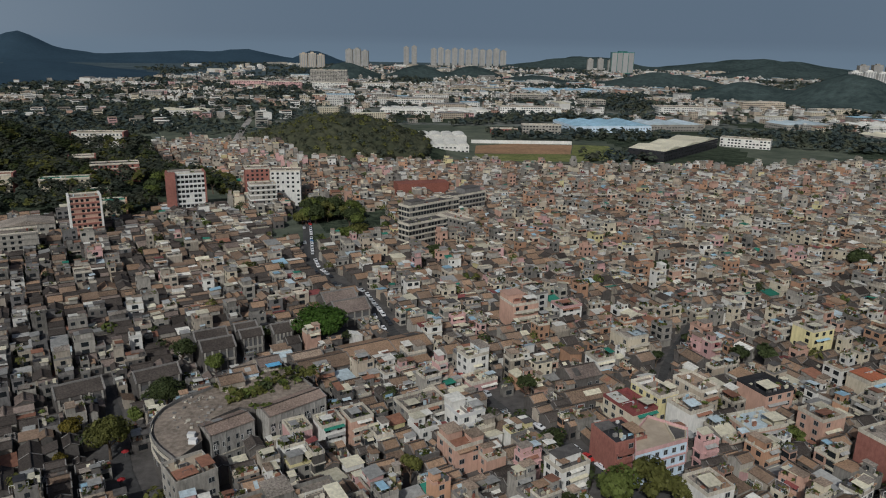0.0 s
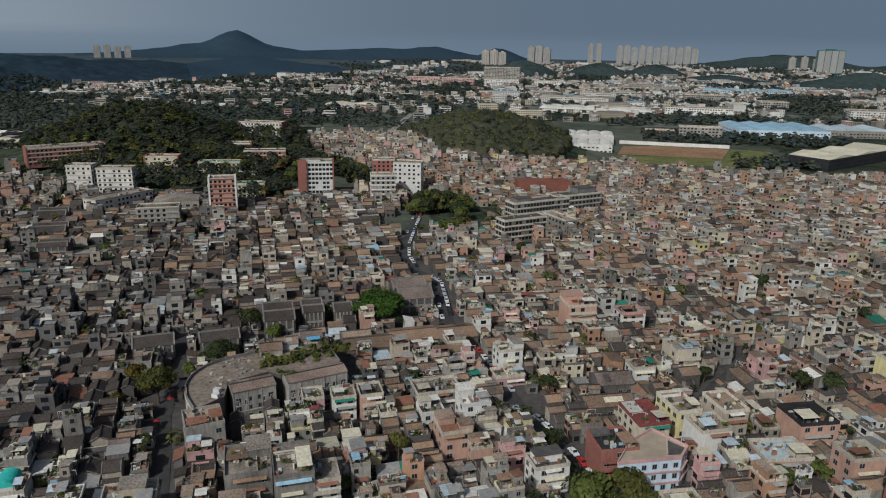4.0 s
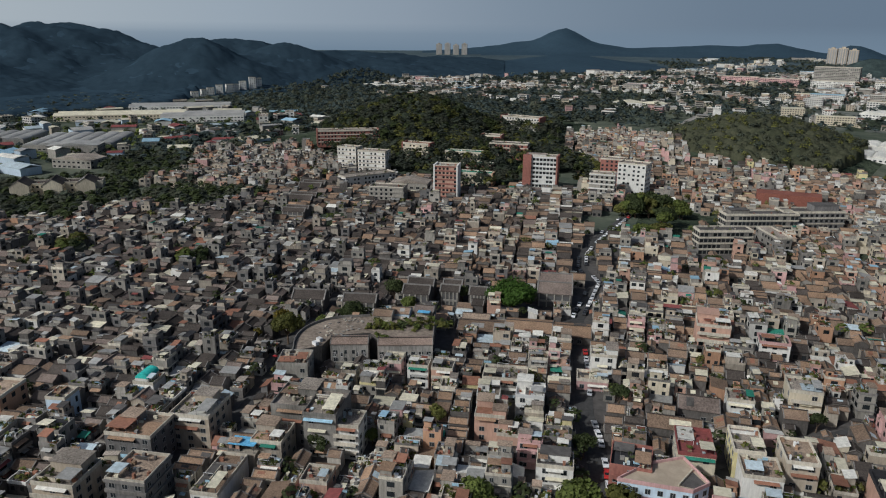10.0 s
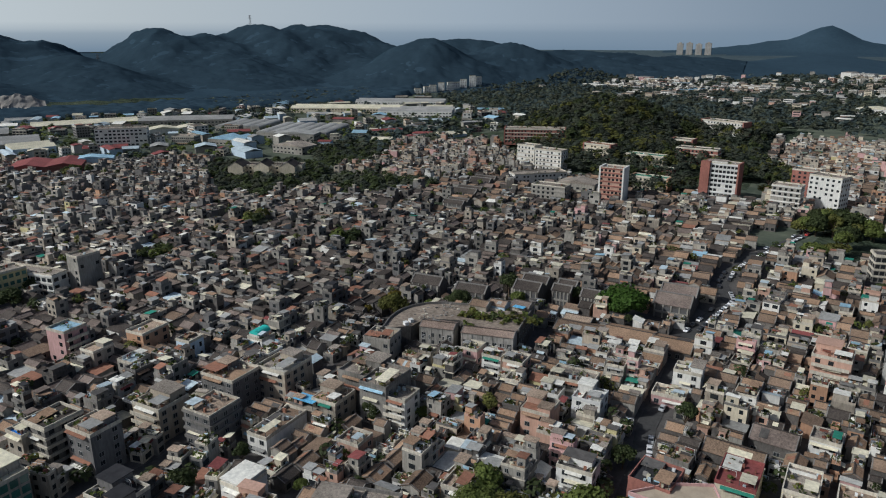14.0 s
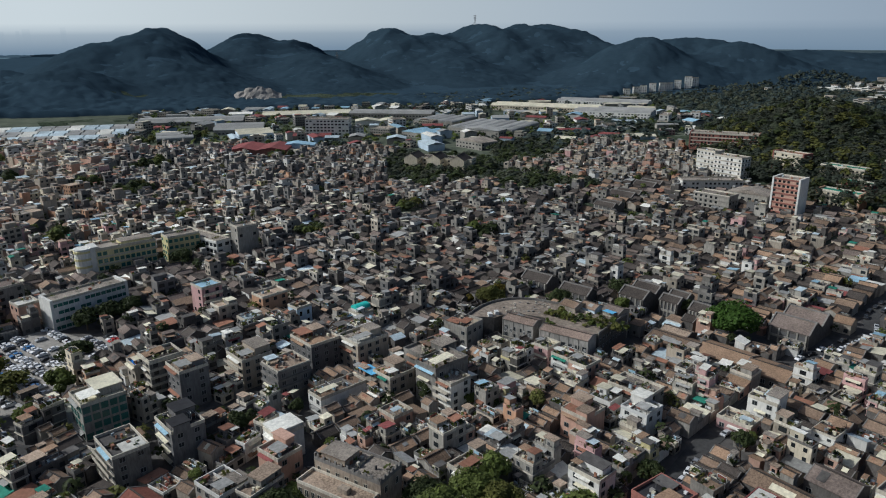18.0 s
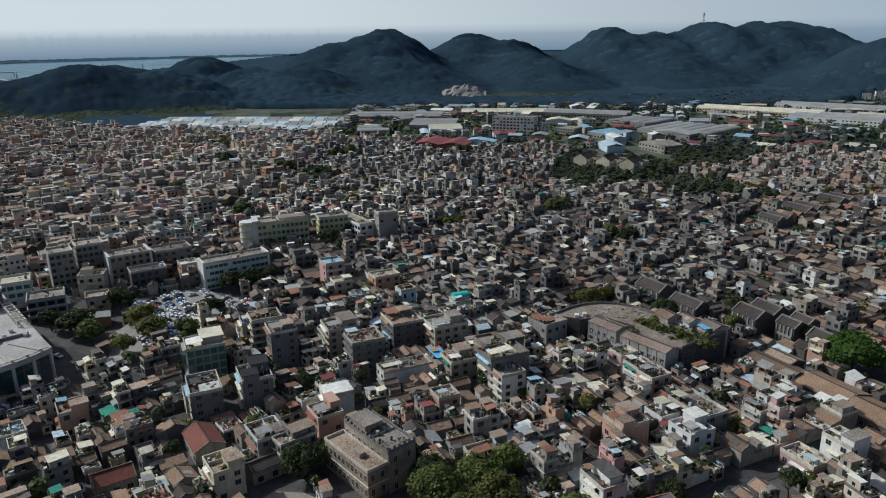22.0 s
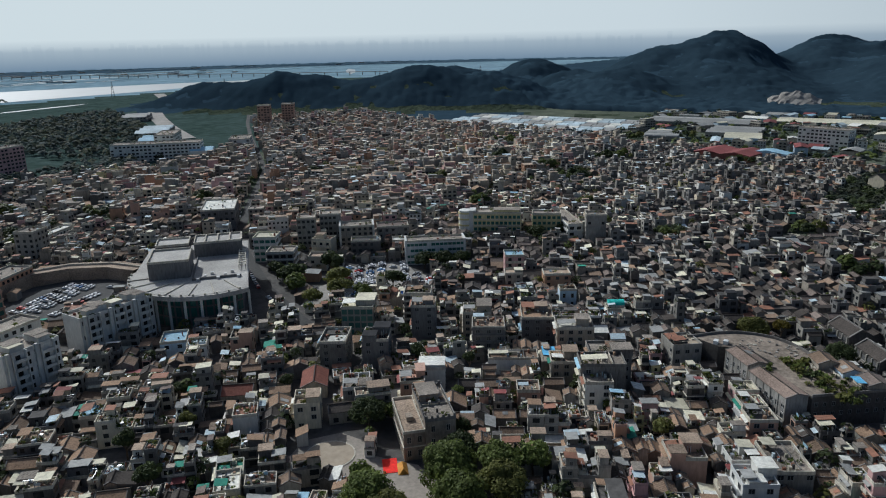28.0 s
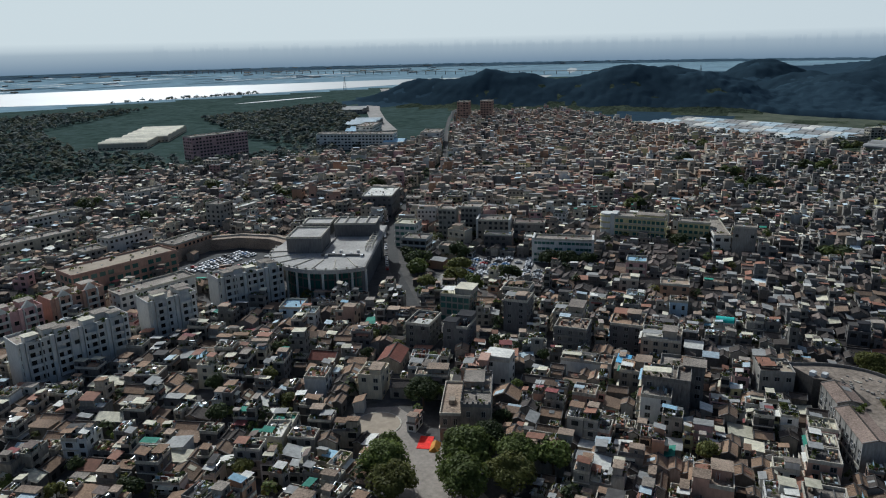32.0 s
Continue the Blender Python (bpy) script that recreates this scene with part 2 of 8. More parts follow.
def join(*shapes):
    v, f = [], []
    for sv, sf in shapes:
        n = len(v)
        v += sv
        f += [tuple(i + n for i in q) for q in sf]
    return v, f


def ring(x0, x1, y0, y1, z0, z1, th):
    o = [(x0, y0), (x1, y0), (x1, y1), (x0, y1)]
    i = [(x0 + th, y0 + th), (x1 - th, y0 + th), (x1 - th, y1 - th), (x0 + th, y1 - th)]
    v = [(x, y, z0) for x, y in o] + [(x, y, z1) for x, y in o] + [(x, y, z1) for x, y in i] + [(x, y, z0) for x, y in i]
    f = []
    for k in range(4):
        n = (k + 1) % 4
        f += [(k, n, 4 + n, 4 + k), (4 + k, 4 + n, 8 + n, 8 + k), (8 + k, 8 + n, 12 + n, 12 + k)]
    return v, f


def sheet(x0, x1, y0, y1, za, zb, th=0.1):
    """A thin sloping plate, za high along y0 and zb along y1."""
    v = [(x0, y0, za), (x1, y0, za), (x1, y1, zb), (x0, y1, zb)]
    v += [(x, y, z + th) for x, y, z in v]
    return v, [(3, 2, 1, 0), (4, 5, 6, 7), (0, 1, 5, 4), (1, 2, 6, 5), (2, 3, 7, 6), (3, 0, 4, 7)]


def drum(x, y, z0, z1, r, n=10, r2=None):
    r2 = r if r2 is None else r2
    v = [(x + r * math.cos(k * math.tau / n), y + r * math.sin(k * math.tau / n), z0) for k in range(n)]
    v += [(x + r2 * math.cos(k * math.tau / n), y + r2 * math.sin(k * math.tau / n), z1) for k in range(n)]
    return v, [(k, (k + 1) % n, n + (k + 1) % n, n + k) for k in range(n)] + [tuple(range(n, 2 * n))]


def prism(pts, z0, z1):
    """An upright slab over the outline pts."""
    n = len(pts)
    if sum(p[0] * q[1] - q[0] * p[1] for p, q in zip(pts, pts[1:] + pts[:1])) < 0:
        pts = pts[::-1]
    v = [(x, y, z0) for x, y in pts] + [(x, y, z1) for x, y in pts]
    return v, [(k, (k + 1) % n, n + (k + 1) % n, n + k) for k in range(n)] + [tuple(range(n, 2 * n))]


def part(name, shape, material, parent, label=""):
    ob = new(name, plain_mesh(name, shape[0], shape[1], [material]))
    ob.parent = parent
    return tagged(ob, label) if label else ob


def root(name, x, y, rot, label, category, group="", z=0.0):
    ob = new(name)
    ob.empty_display_size = 0.5
    ob.matrix_world = pose(x, y, z, 0, 0, rot)
    return tagged(ob, label, category, group)


WINDOW_MESHES = {}


def window_mesh(w, h, glass="glass_dark", frame_mat="frame_white"):
    key = (round(w, 1), round(h, 1), glass, frame_mat)
    if key not in WINDOW_MESHES:
        w, h = key[0] / 2, key[1] / 2
        v, f = ring(-w, w, -h, h, -0.02, 0.09, 0.09)
        k = len(f)
        pv, pf = [(-w + .05, -h + .05, 0.03), (w - .05, -h + .05, 0.03), (w - .05, h - .05, 0.03), (-w + .05, h - .05, 0.03)], [(0, 1, 2, 3)]
        mv, mf = box(-0.04, 0.04, -h + .05, h - .05, 0.0, 0.07)
        v, f = join((v, f), (mv, mf), (pv, pf))
        WINDOW_MESHES[key] = plain_mesh("window", v, f, [frame_mat, glass], [0] * (len(f) - 1) + [1])
    return WINDOW_MESHES[key]


# pieces that belong to another part of their building
SUB_PARTS = {"stair_head_roof": "stair_head", "canopy_post": "canopy", "gable_cap": "roof", "ridge": "roof", "roof_room_cover": "roof_room", "roof_beam": "canopy_roof", "stage_tower_roof": "stage_tower", "stage_tower_rim": "stage_tower",
             "rear_tower_roof": "rear_tower", "rear_tower_rim": "rear_tower", "pilaster": "wall", "fire_gable": "roof", "roof_hatch": "roof"}


class Thing:
    """Takes the pieces of a building as parts of one thing."""

    def __init__(self, name, x, y, rot, label, category, group="", z=0.0):
        self.root = root(name, x, y, rot, label, category, group, z)
        self.last = {}

    def add(self, name, shape, material, label=""):
        ob = part(name, shape, material, self.last.get(SUB_PARTS.get(name), self.root), label)
        self.last[name] = ob
        return ob

    def window(self, x, y, z, turn, w, h, glass="glass_dark", frame_mat="frame_grey"):
        ob = new("window", window_mesh(w, h, glass, frame_mat))
        ob.parent = self.root
        ob.matrix_basis = pose(x, y, z, 0, 0, turn) @ pose(0, 0, 0, 90, 0, 0)
        return ob


    def lump(self, name, pieces):
        """Small pieces too mixed to pick apart, as one part."""
        t = Stuff().at(0, 0, 0)
        for shape, material in pieces:
            t.add("", shape, material)
        ob = new(name, plain_mesh(name, t.v, t.f, list(t.mats), t.m))
        ob.parent = self.root
        tagged(ob, kind="stuff")


class Shift:
    """Passes the pieces of one wing on, moved and turned by quarters."""

    def __init__(self, s, x, y, quarter=0):
        self.s, self.x, self.y, self.q = s, x, y, quarter % 4

    def spot(self, x, y):
        for k in range(self.q):
            x, y = -y, x
        return x + self.x, y + self.y

    def shape(self, shape):
        return [(*self.spot(x, y), z) for x, y, z in shape[0]], shape[1]

    def add(self, name, shape, material, label=""):
        return self.s.add(name, self.shape(shape), material, label)

    def lump(self, name, pieces):
        self.s.lump(name, [(self.shape(sh), m) for sh, m in pieces])

    def window(self, x, y, z, turn, w, h, glass="glass_dark", frame_mat="frame_grey"):
        self.s.window(*self.spot(x, y), z, turn + 90 * self.q, w, h, glass, frame_mat)


class Stuff:
    """Takes the pieces of many far buildings into one mesh."""

    def __init__(self):
        self.v, self.f, self.m, self.mats = [], [], [], {}

    def at(self, x, y, rot, z=0.0):
        self.x, self.y, self.z, self.c, self.s = x, y, z, math.cos(radians(rot)), math.sin(radians(rot))
        return self

    def add(self, name, shape, material, label=""):
        n, c, s = len(self.v), self.c, self.s
        self.v += [(self.x + c * x - s * y, self.y + s * x + c * y, self.z + z) for x, y, z in shape[0]]
        self.f += [tuple(i + n for i in q) for q in shape[1]]
        self.m += [self.mats.setdefault(material, len(self.mats))] * len(shape[1])

    def lump(self, name, pieces):
        for shape, material in pieces:
            self.add(name, shape, material)

    def window(self, x, y, z, turn, w, h, glass="glass_dark", frame_mat="frame_grey"):
        a = radians(turn)
        ux, uy, nx, ny = math.cos(a) * w / 2, math.sin(a) * w / 2, math.sin(a) * 0.04, -math.cos(a) * 0.04
        h /= 2
        self.add("window", ([(x - ux + nx, y - uy + ny, z - h), (x + ux + nx, y + uy + ny, z - h), (x + ux + nx, y + uy + ny, z + h), (x - ux + nx, y - uy + ny, z + h)], [(0, 1, 2, 3)]), glass)

    def make(self, name, label, category, kind="stuff"):
        ob = new(name, plain_mesh(name, self.v, self.f, list(self.mats), self.m))
        return tagged(ob, label, category, kind=kind)


# which square metres are taken
OX, OY, ON = -1100, -1000, 2200
taken = np.zeros((ON, ON), bool)


def claim(x, y, rot, w, d, margin=0.6):
    """Mark a turned rectangle as built on."""
    w, d = w / 2 + margin, d / 2 + margin
    r = math.hypot(w, d) + 1
    i0, i1, j0, j1 = int(x - r - OX), int(x + r - OX) + 2, int(y - r - OY), int(y + r - OY) + 2
    if i0 < 0 or j0 < 0 or i1 > ON or j1 > ON:
        return
    gx, gy = np.meshgrid(np.arange(i0, i1) + OX + 0.5 - x, np.arange(j0, j1) + OY + 0.5 - y, indexing="ij")
    c, s = math.cos(radians(rot)), math.sin(radians(rot))
    taken[i0:i1, j0:j1] |= (abs(c * gx + s * gy) <= w) & (abs(-s * gx + c * gy) <= d)


def claim_line(pts, width):
    for (x0, y0), (x1, y1) in zip(pts, pts[1:]):
        d = math.hypot(x1 - x0, y1 - y0)
        claim((x0 + x1) / 2, (y0 + y1) / 2, math.degrees(math.atan2(y1 - y0, x1 - x0)), d + width * 0.6, width, 0)


def clear(x, y, rot, w, d):
    c, s = math.cos(radians(rot)), math.sin(radians(rot))
    for fx in (-0.5, 0, 0.5):
        for fy in (-0.5, 0, 0.5):
            px, py = x + c * fx * w - s * fy * d, y + s * fx * w + c * fy * d
            i, j = int(px - OX), int(py - OY)
            if not (0 <= i < ON and 0 <= j < ON) or taken[i, j]:
                return False
    return True


def inside(x, y, poly):
    hit = False
    for (x0, y0), (x1, y1) in zip(poly, poly[1:] + poly[:1]):
        if (y0 > y) != (y1 > y) and x < x0 + (y - y0) * (x1 - x0) / (y1 - y0):
            hit = not hit
    return hit


def strip(name, pts, width, z, material, label, category, th=0.06):
    """A road along a line of points: one slab whose corners are mitred."""
    pts = [Vector((*p, 0)) for p in pts]
    v, f = [], []
    for k, p in enumerate(pts):
        t = ((pts[min(k + 1, len(pts) - 1)] - p).normalized() + (p - pts[max(k - 1, 0)]).normalized()).normalized()
        n = Vector((-t.y, t.x, 0)) * width / 2
        for q, dz in ((p - n, 0), (p + n, 0), (p - n, -th), (p + n, -th)):
            v.append((q.x, q.y, z + dz))
        if k:
            b, a = 4 * k, 4 * k - 4
            f += [(a, b, b + 1, a + 1), (a + 2, b + 2, b, a), (a + 1, b + 1, b + 3, a + 3)]
    ob = new(name, plain_mesh(name, v, f, [material]))
    return tagged(ob, label, category, kind="structure")


def patch(name, pts, z, material, label, category, th=0.05):
    ob = new(name, plain_mesh(name, *prism(pts, z - th, z), [material]))
    return tagged(ob, label, category, kind="structure")

# ---- the land: one sheet with its hills ----
HILLS = []


def hill(x, y, along, across, turn, height, rough=0.25):
    """A wooded hill: half lengths along and across, turned anticlockwise from +x."""
    HILLS.append((x, y, along, across, radians(turn), height, rough))


hill(-118, 800, 150, 105, 97, 36)                 # wooded knoll north of the town
hill(-432, 612, 125, 112, 60, 40)                 # wooded knoll above the school
hill(-330, 690, 85, 65, 0, 21)                    # the hill school's shoulder
hill(-310, 560, 110, 85, 40, 13)                  # the school's terraces
# the long ridge to the west
hill(-1640, -330, 180, 420, 100, 92)
hill(-1740, -200, 180, 420, 95, 132)
hill(-2150, -10, 210, 480, 90, 110)
hill(-2100, 140, 150, 420, 90, 88)
hill(-1480, -120, 330, 190, 15, 54)
hill(-1250, -300, 170, 150, 15, 58)
hill(-1720, 170, 420, 170, 10, 64)
hill(-2150, 430, 190, 520, 92, 127)
hill(-2060, 565, 120, 420, 92, 104)
hill(-1780, 560, 420, 170, -5, 59)
hill(-2060, 700, 170, 480, 95, 135)
hill(-2040, 840, 170, 500, 98, 134)
hill(-1985, 955, 130, 480, 102, 121)
hill(-1400, 920, 200, 230, 100, 98)
hill(-1390, 1180, 200, 230, 105, 88)
hill(-1830, 1290, 230, 440, 115, 94)
hill(-1620, 1600, 330, 400, 120, 60)
hill(-1500, 1950, 420, 330, 125, 39)
hill(-1350, 2450, 500, 300, 120, 40)
# low ridge towards the river
hill(-990, -605, 230, 120, 125, 77)
hill(-1060, -470, 120, 120, 125, 49)
hill(-870, -810, 220, 100, 120, 69)
hill(-790, -980, 160, 80, 118, 46)
hill(-1230, -690, 260, 170, 115, 62)
hill(-1330, -430, 120, 100, 100, 52)
hill(-1520, -610, 150, 190, 100, 77)
# far ranges in the north-west and north
hill(-2240, 3850, 250, 330, 20, 122)
hill(-2232, 3850, 95, 260, 20, 98)
hill(-2290, 3850, 620, 420, 20, 83)
hill(-1500, 4150, 620, 340, 10, 58)
hill(-1170, 4240, 300, 300, 5, 77)
hill(-770, 4320, 150, 260, 5, 83)
hill(-360, 2620, 130, 100, 20, 64)
hill(-100, 2680, 115, 90, 10, 48)
hill(100, 2760, 110, 90, -10, 48)
hill(300, 2500, 150, 80, 0, 26)
hill(880, 1590, 170, 130, 110, 76)
hill(720, 1760, 170, 100, 150, 44)
hill(680, 2320, 240, 120, 10, 46)
hill(760, 4100, 420, 240, 0, 78)
hill(1700, 4000, 600, 260, -20, 76)
hill(1500, 3300, 300, 200, 0, 60)


def lift(x, y):
    """The land's height, and how far it is hill (0 to 1)."""
    z = 0.0
    for hx, hy, la, lc, a, h, r in HILLS:
        dx, dy = x - hx, y - hy
        u, v = (math.cos(a) * dx + math.sin(a) * dy) / la, (-math.sin(a) * dx + math.cos(a) * dy) / lc
        q = u * u + v * v
        if q < 2.2:
            z += (h * max(0.0, math.exp(-1.6 * q) - 0.03)) ** 3
    z **= 1 / 3
    if z > 0.5:
        f = min(z / 25, 1)
        z += f * (5.4 * noise.noise((x / 170, y / 170, 3)) + 5.4 * noise.noise((x / 75, y / 75, 5)) + 2.4 * noise.noise((x / 28, y / 28, 7)))
        if z > 12:
            s = abs(noise.noise((x / 210, y / 210, 11))) + .5 * abs(noise.noise((x / 95, y / 95, 13)))
            z *= 1.06 - .25 * min(s, .6) * min(1, (z - 12) / 30)
        z = max(z, 0.3)
    return z


CX, CY = 40.0, 130.0
AZ = 540
RADII = [0.0] + [60 * 1.0315 ** k for k in range(141)]
RADII = [r for r in RADII if r < 4700] + [4700.0]
lv, lq, li = [(CX, CY, 0.0)] * AZ, [], []
LAND_MATS = ["earth", "forest_floor", "far_forest", "field_mixed", "far_plain", "field_grass", "town_ground", "far_flat", "far_town_ground", "north_forest"]
for k, r in enumerate(RADII[1:], 1):
    for j in range(AZ):
        a = math.tau * j / AZ
        x, y = CX + r * math.cos(a), CY + r * math.sin(a)
        z = lift(x, y)
        lv.append((x, y, z - 0.02))
        b, c = (k - 1) * AZ, k * AZ
        lq.append((b + j, c + j, c + (j + 1) % AZ, b + (j + 1) % AZ))
        n = noise.noise((x / 190, y / 190, 1))
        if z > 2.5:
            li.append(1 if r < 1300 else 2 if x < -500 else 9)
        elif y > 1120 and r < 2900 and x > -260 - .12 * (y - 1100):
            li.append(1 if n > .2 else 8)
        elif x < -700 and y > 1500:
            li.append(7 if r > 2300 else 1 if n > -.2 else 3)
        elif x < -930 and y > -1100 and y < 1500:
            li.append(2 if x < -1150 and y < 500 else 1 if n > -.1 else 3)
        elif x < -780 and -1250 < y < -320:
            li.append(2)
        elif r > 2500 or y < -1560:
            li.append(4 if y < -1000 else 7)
        elif r < 330:
            li.append(6)
        elif y < -380 and (x > -330 or r > 700):
            li.append(5)
        else:
            li.append(1 if n > 0.12 else 3)
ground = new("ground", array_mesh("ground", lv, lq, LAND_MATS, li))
for p in ground.data.polygons:
    p.use_smooth = True
tagged(ground, "flat valley floor rising into dark wooded hills", "ground", kind="structure")

# ---- roads, paved yards and water ----
MAIN_STREET = [(66, 150), (48, 182), (36, 200), (22, 217), (8, 240), (-2, 255), (-22, 286), (-40, 334), (-57, 350), (-70, 373), (-78, 398), (-92, 467), (-112, 540)]
STREET_2 = [(-20, 40), (-34, 70), (-48, 102), (-60, 134), (-76, 158), (-90, 178), (-108, 212), (-124, 236)]
STREET_3 = [(58, 186), (67, 208), (78, 232), (88, 256), (98, 275), (112, 300)]
SOUTH_ROAD = [(-20, 20), (-50, -41), (-107, -128), (-180, -200), (-303, -312), (-400, -430), (-497, -548), (-604, -673), (-740, -820)]
HIGHWAY = [(-430, -600), (-499, -730), (-600, -900), (-734, -1104), (-863, -1225), (-1020, -1480)]
strip("road_main", MAIN_STREET, 6.2, 0.12, "asphalt", "grey asphalt village street lined with parked cars", "road")
strip("road_lane", STREET_2, 4.6, 0.12, "asphalt", "grey asphalt street in the shade of concrete houses", "road")
strip("road_alley", STREET_3, 3.4, 0.10, "asphalt", "narrow concrete alley between houses", "road")
strip("road_south", SOUTH_ROAD, 5.5, 0.13, "asphalt", "grey asphalt road running out of the town", "road")
strip("highway", HIGHWAY, 26, 0.9, "concrete", "pale concrete dual road with a planted middle", "road", th=0.9)
strip("road_north", [(-238, 640), (-250, 740), (-258, 880), (-285, 1010), (-330, 1250)], 9, 0.5, "concrete", "pale road climbing north past the wooded knoll", "road", th=1)
for line, wd in ((MAIN_STREET, 7.4), (STREET_2, 4.8), (STREET_3, 3.2), (SOUTH_ROAD, 6.5)):
    claim_line(line, wd)
patch("river", [(900, -1440), (400, -1520), (-87, -1712), (-289, -1600), (-700, -1620), (-1119, -1627), (-1330, -1660), (-1460, -1560), (-1700, -1500),
                (-1900, -1640), (-1600, -1800), (-1334, -1944), (-900, -2100), (-655, -2230), (-171, -2325), (500, -2300), (1100, -2200)], 0.35, "water", "wide pale river under haze", "river")
for k, (x, y, w, d, a) in enumerate(((-620, -1330, 260, 22, 10), (-1750, -1250, 500, 40, 50), (-1500, -2650, 900, 40, 15), (-600, -2900, 700, 30, 5), (-2300, -1900, 600, 45, 40))):
    c, s = math.cos(radians(a)), math.sin(radians(a))
    patch("pond", [(x + c * u * w / 2 - s * v * d / 2, y + s * u * w / 2 + c * v * d / 2) for u, v in ((-1, -.6), (-.3, -1), (.5, -.7), (1, .2), (.4, 1), (-.6, .8))], 0.4, "water", "pale fish pond", "pond")

# ---- kinds of buildings ----
WARM_WALLS = ["wall_salmon"] * 4 + ["wall_pink"] * 2 + ["wall_cream"] * 4 + ["wall_beige"] * 3 + ["wall_white"] * 5 + ["wall_grey"] * 6 + ["wall_warm"] * 4 + ["wall_orange"] * 5 + ["wall_cement"] * 3 + ["wall_yellow"]
GREY_WALLS = ["wall_grey"] * 7 + ["wall_warm"] * 6 + ["wall_dark"] * 2 + ["wall_white"] * 3 + ["wall_beige"] * 3 + ["wall_cream"] * 1 + ["wall_oldbrick"] * 3 + ["wall_pink"]
OLD_WALLS = ["wall_oldbrick"] * 6 + ["wall_grey"] * 3 + ["wall_warm"] * 3
SHEETS = ["sheet_white"] * 6 + ["sheet_cream"] * 8 + ["sheet_pale"] * 2 + ["sheet_blue"] + ["sheet_rust"] * 4 + ["sheet_grey"] * 5 + ["tile_ochre"] * 3 + ["sheet_maroon", "sheet_green"]
MUTED = ["sheet_grey"] * 7 + ["roof_concrete"] * 6 + ["sheet_rust"] * 4 + ["sheet_cream"] * 2 + ["sheet_white"] + ["tile_ochre"] * 2 + ["sheet_pale", "roof_dark", "roof_dark"]
OCHRES = ["sheet_cream"] * 7 + ["tile_ochre"] * 4 + ["sheet_rust"] * 4 + ["sheet_grey"] * 4 + ["sheet_white"] * 2 + ["roof_umber"] * 2 + ["sheet_pale", "sheet_green", "sheet_maroon"]
covers = list(SHEETS)
TILES = ["tile_brown"] * 5 + ["tile_grey"] * 2 + ["tile_ochre"] * 4
DARK_WALLS = ["wall_oldbrick"] * 4 + ["wall_dark"] * 2 + ["wall_cement"] * 4 + ["wall_warm"] * 2 + ["wall_grey"] * 2 + ["wall_white"]
DARK_SHEETS = ["sheet_rust"] * 3 + ["sheet_grey"] * 3 + ["tile_grey"] * 3 + ["tile_brown"] * 3 + ["sheet_cream", "sheet_cream", "sheet_pale", "sheet_white"]
DARK_TILES = ["tile_grey"] * 6 + ["roof_umber"] * 4 + ["tile_brown"]


def face_windows(s, x0, x1, y0, y1, z0, floors, rise, rng, sides="fbrl", w=1.3, h=1.4, gap=2.7, keep=0.85, glass="glass_dark", frame_mat="frame_grey", lift_by=1.55):
    """Rows of windows on the chosen sides of a block."""
    for side in sides:
        length = x1 - x0 if side in "fb" else y1 - y0
        n = max(1, int((length - 0.6) / gap))
        for k in range(n):
            o = (k + 0.5) * length / n
            for fl in range(floors):
                if rng.random() > keep:
                    continue
                z = z0 + fl * rise + lift_by
                if side == "f":
                    s.window(x0 + o, y0, z, 0, w, h, glass, frame_mat)
                elif side == "b":
                    s.window(x0 + o, y1, z, 180, w, h, glass, frame_mat)
                elif side == "r":
                    s.window(x1, y0 + o, z, 90, w, h, glass, frame_mat)
                else:
                    s.window(x0, y0 + o, z, -90, w, h, glass, frame_mat)


def canopy(s, x0, x1, y0, y1, z, material, rng, tall=2.3, near=True):
    """A sheet roof on four posts."""
    if not near:
        tall = rng.uniform(1.3, 2.3)
    dz = rng.uniform(-0.5, 0.5)
    s.add("canopy", sheet(x0, x1, y0, y1, z + tall, z + tall + dz), material)
    if not near:
        s.add("canopy_room", box(x0 + .3, x1 - .3, y0 + .3, y1 - .3, z - .05, z + tall + min(dz, 0) - .02, top=False), "wall_grey")
        return
    for x in (x0 + .15, x1 - .15):
        for y in (y0 + .15, y1 - .15):
            s.add("canopy_post", box(x - .06, x + .06, y - .06, y + .06, z - .02, z + tall + (dz if y > (y0 + y1) / 2 else 0)), "frame_dark")


CLUTTER = ["frame_white", "sheet_pale", "sheet_rust", "sheet_rust", "parapet_dark", "parapet_pale", "frame_dark", "sheet_cream", "sheet_cream", "tile_red", "tile_ochre", "roof_dark"]


def tuft(x, y, z, r, rng, n=9):
    """A small rooftop bush of leaf sprays."""
    v, f = [], []
    for k in range(n):
        a, b = rng.uniform(0, math.tau), rng.uniform(.1, 1.2)
        c = Vector((x + r * math.cos(a) * math.cos(b), y + r * math.sin(a) * math.cos(b), z + .3 + r * math.sin(b)))
        u = Vector((rng.gauss(0, 1), rng.gauss(0, 1), rng.gauss(0, .6))).normalized() * r * .5
        w = Vector((rng.gauss(0, 1), rng.gauss(0, 1), rng.gauss(0, .6))).normalized() * r * .5
        i = len(v)
        v += [tuple(c - u - w), tuple(c + u - w * .7), tuple(c + u + w), tuple(c - u * .8 + w)]
        f.append((i, i + 1, i + 2, i + 3))
    return v, f


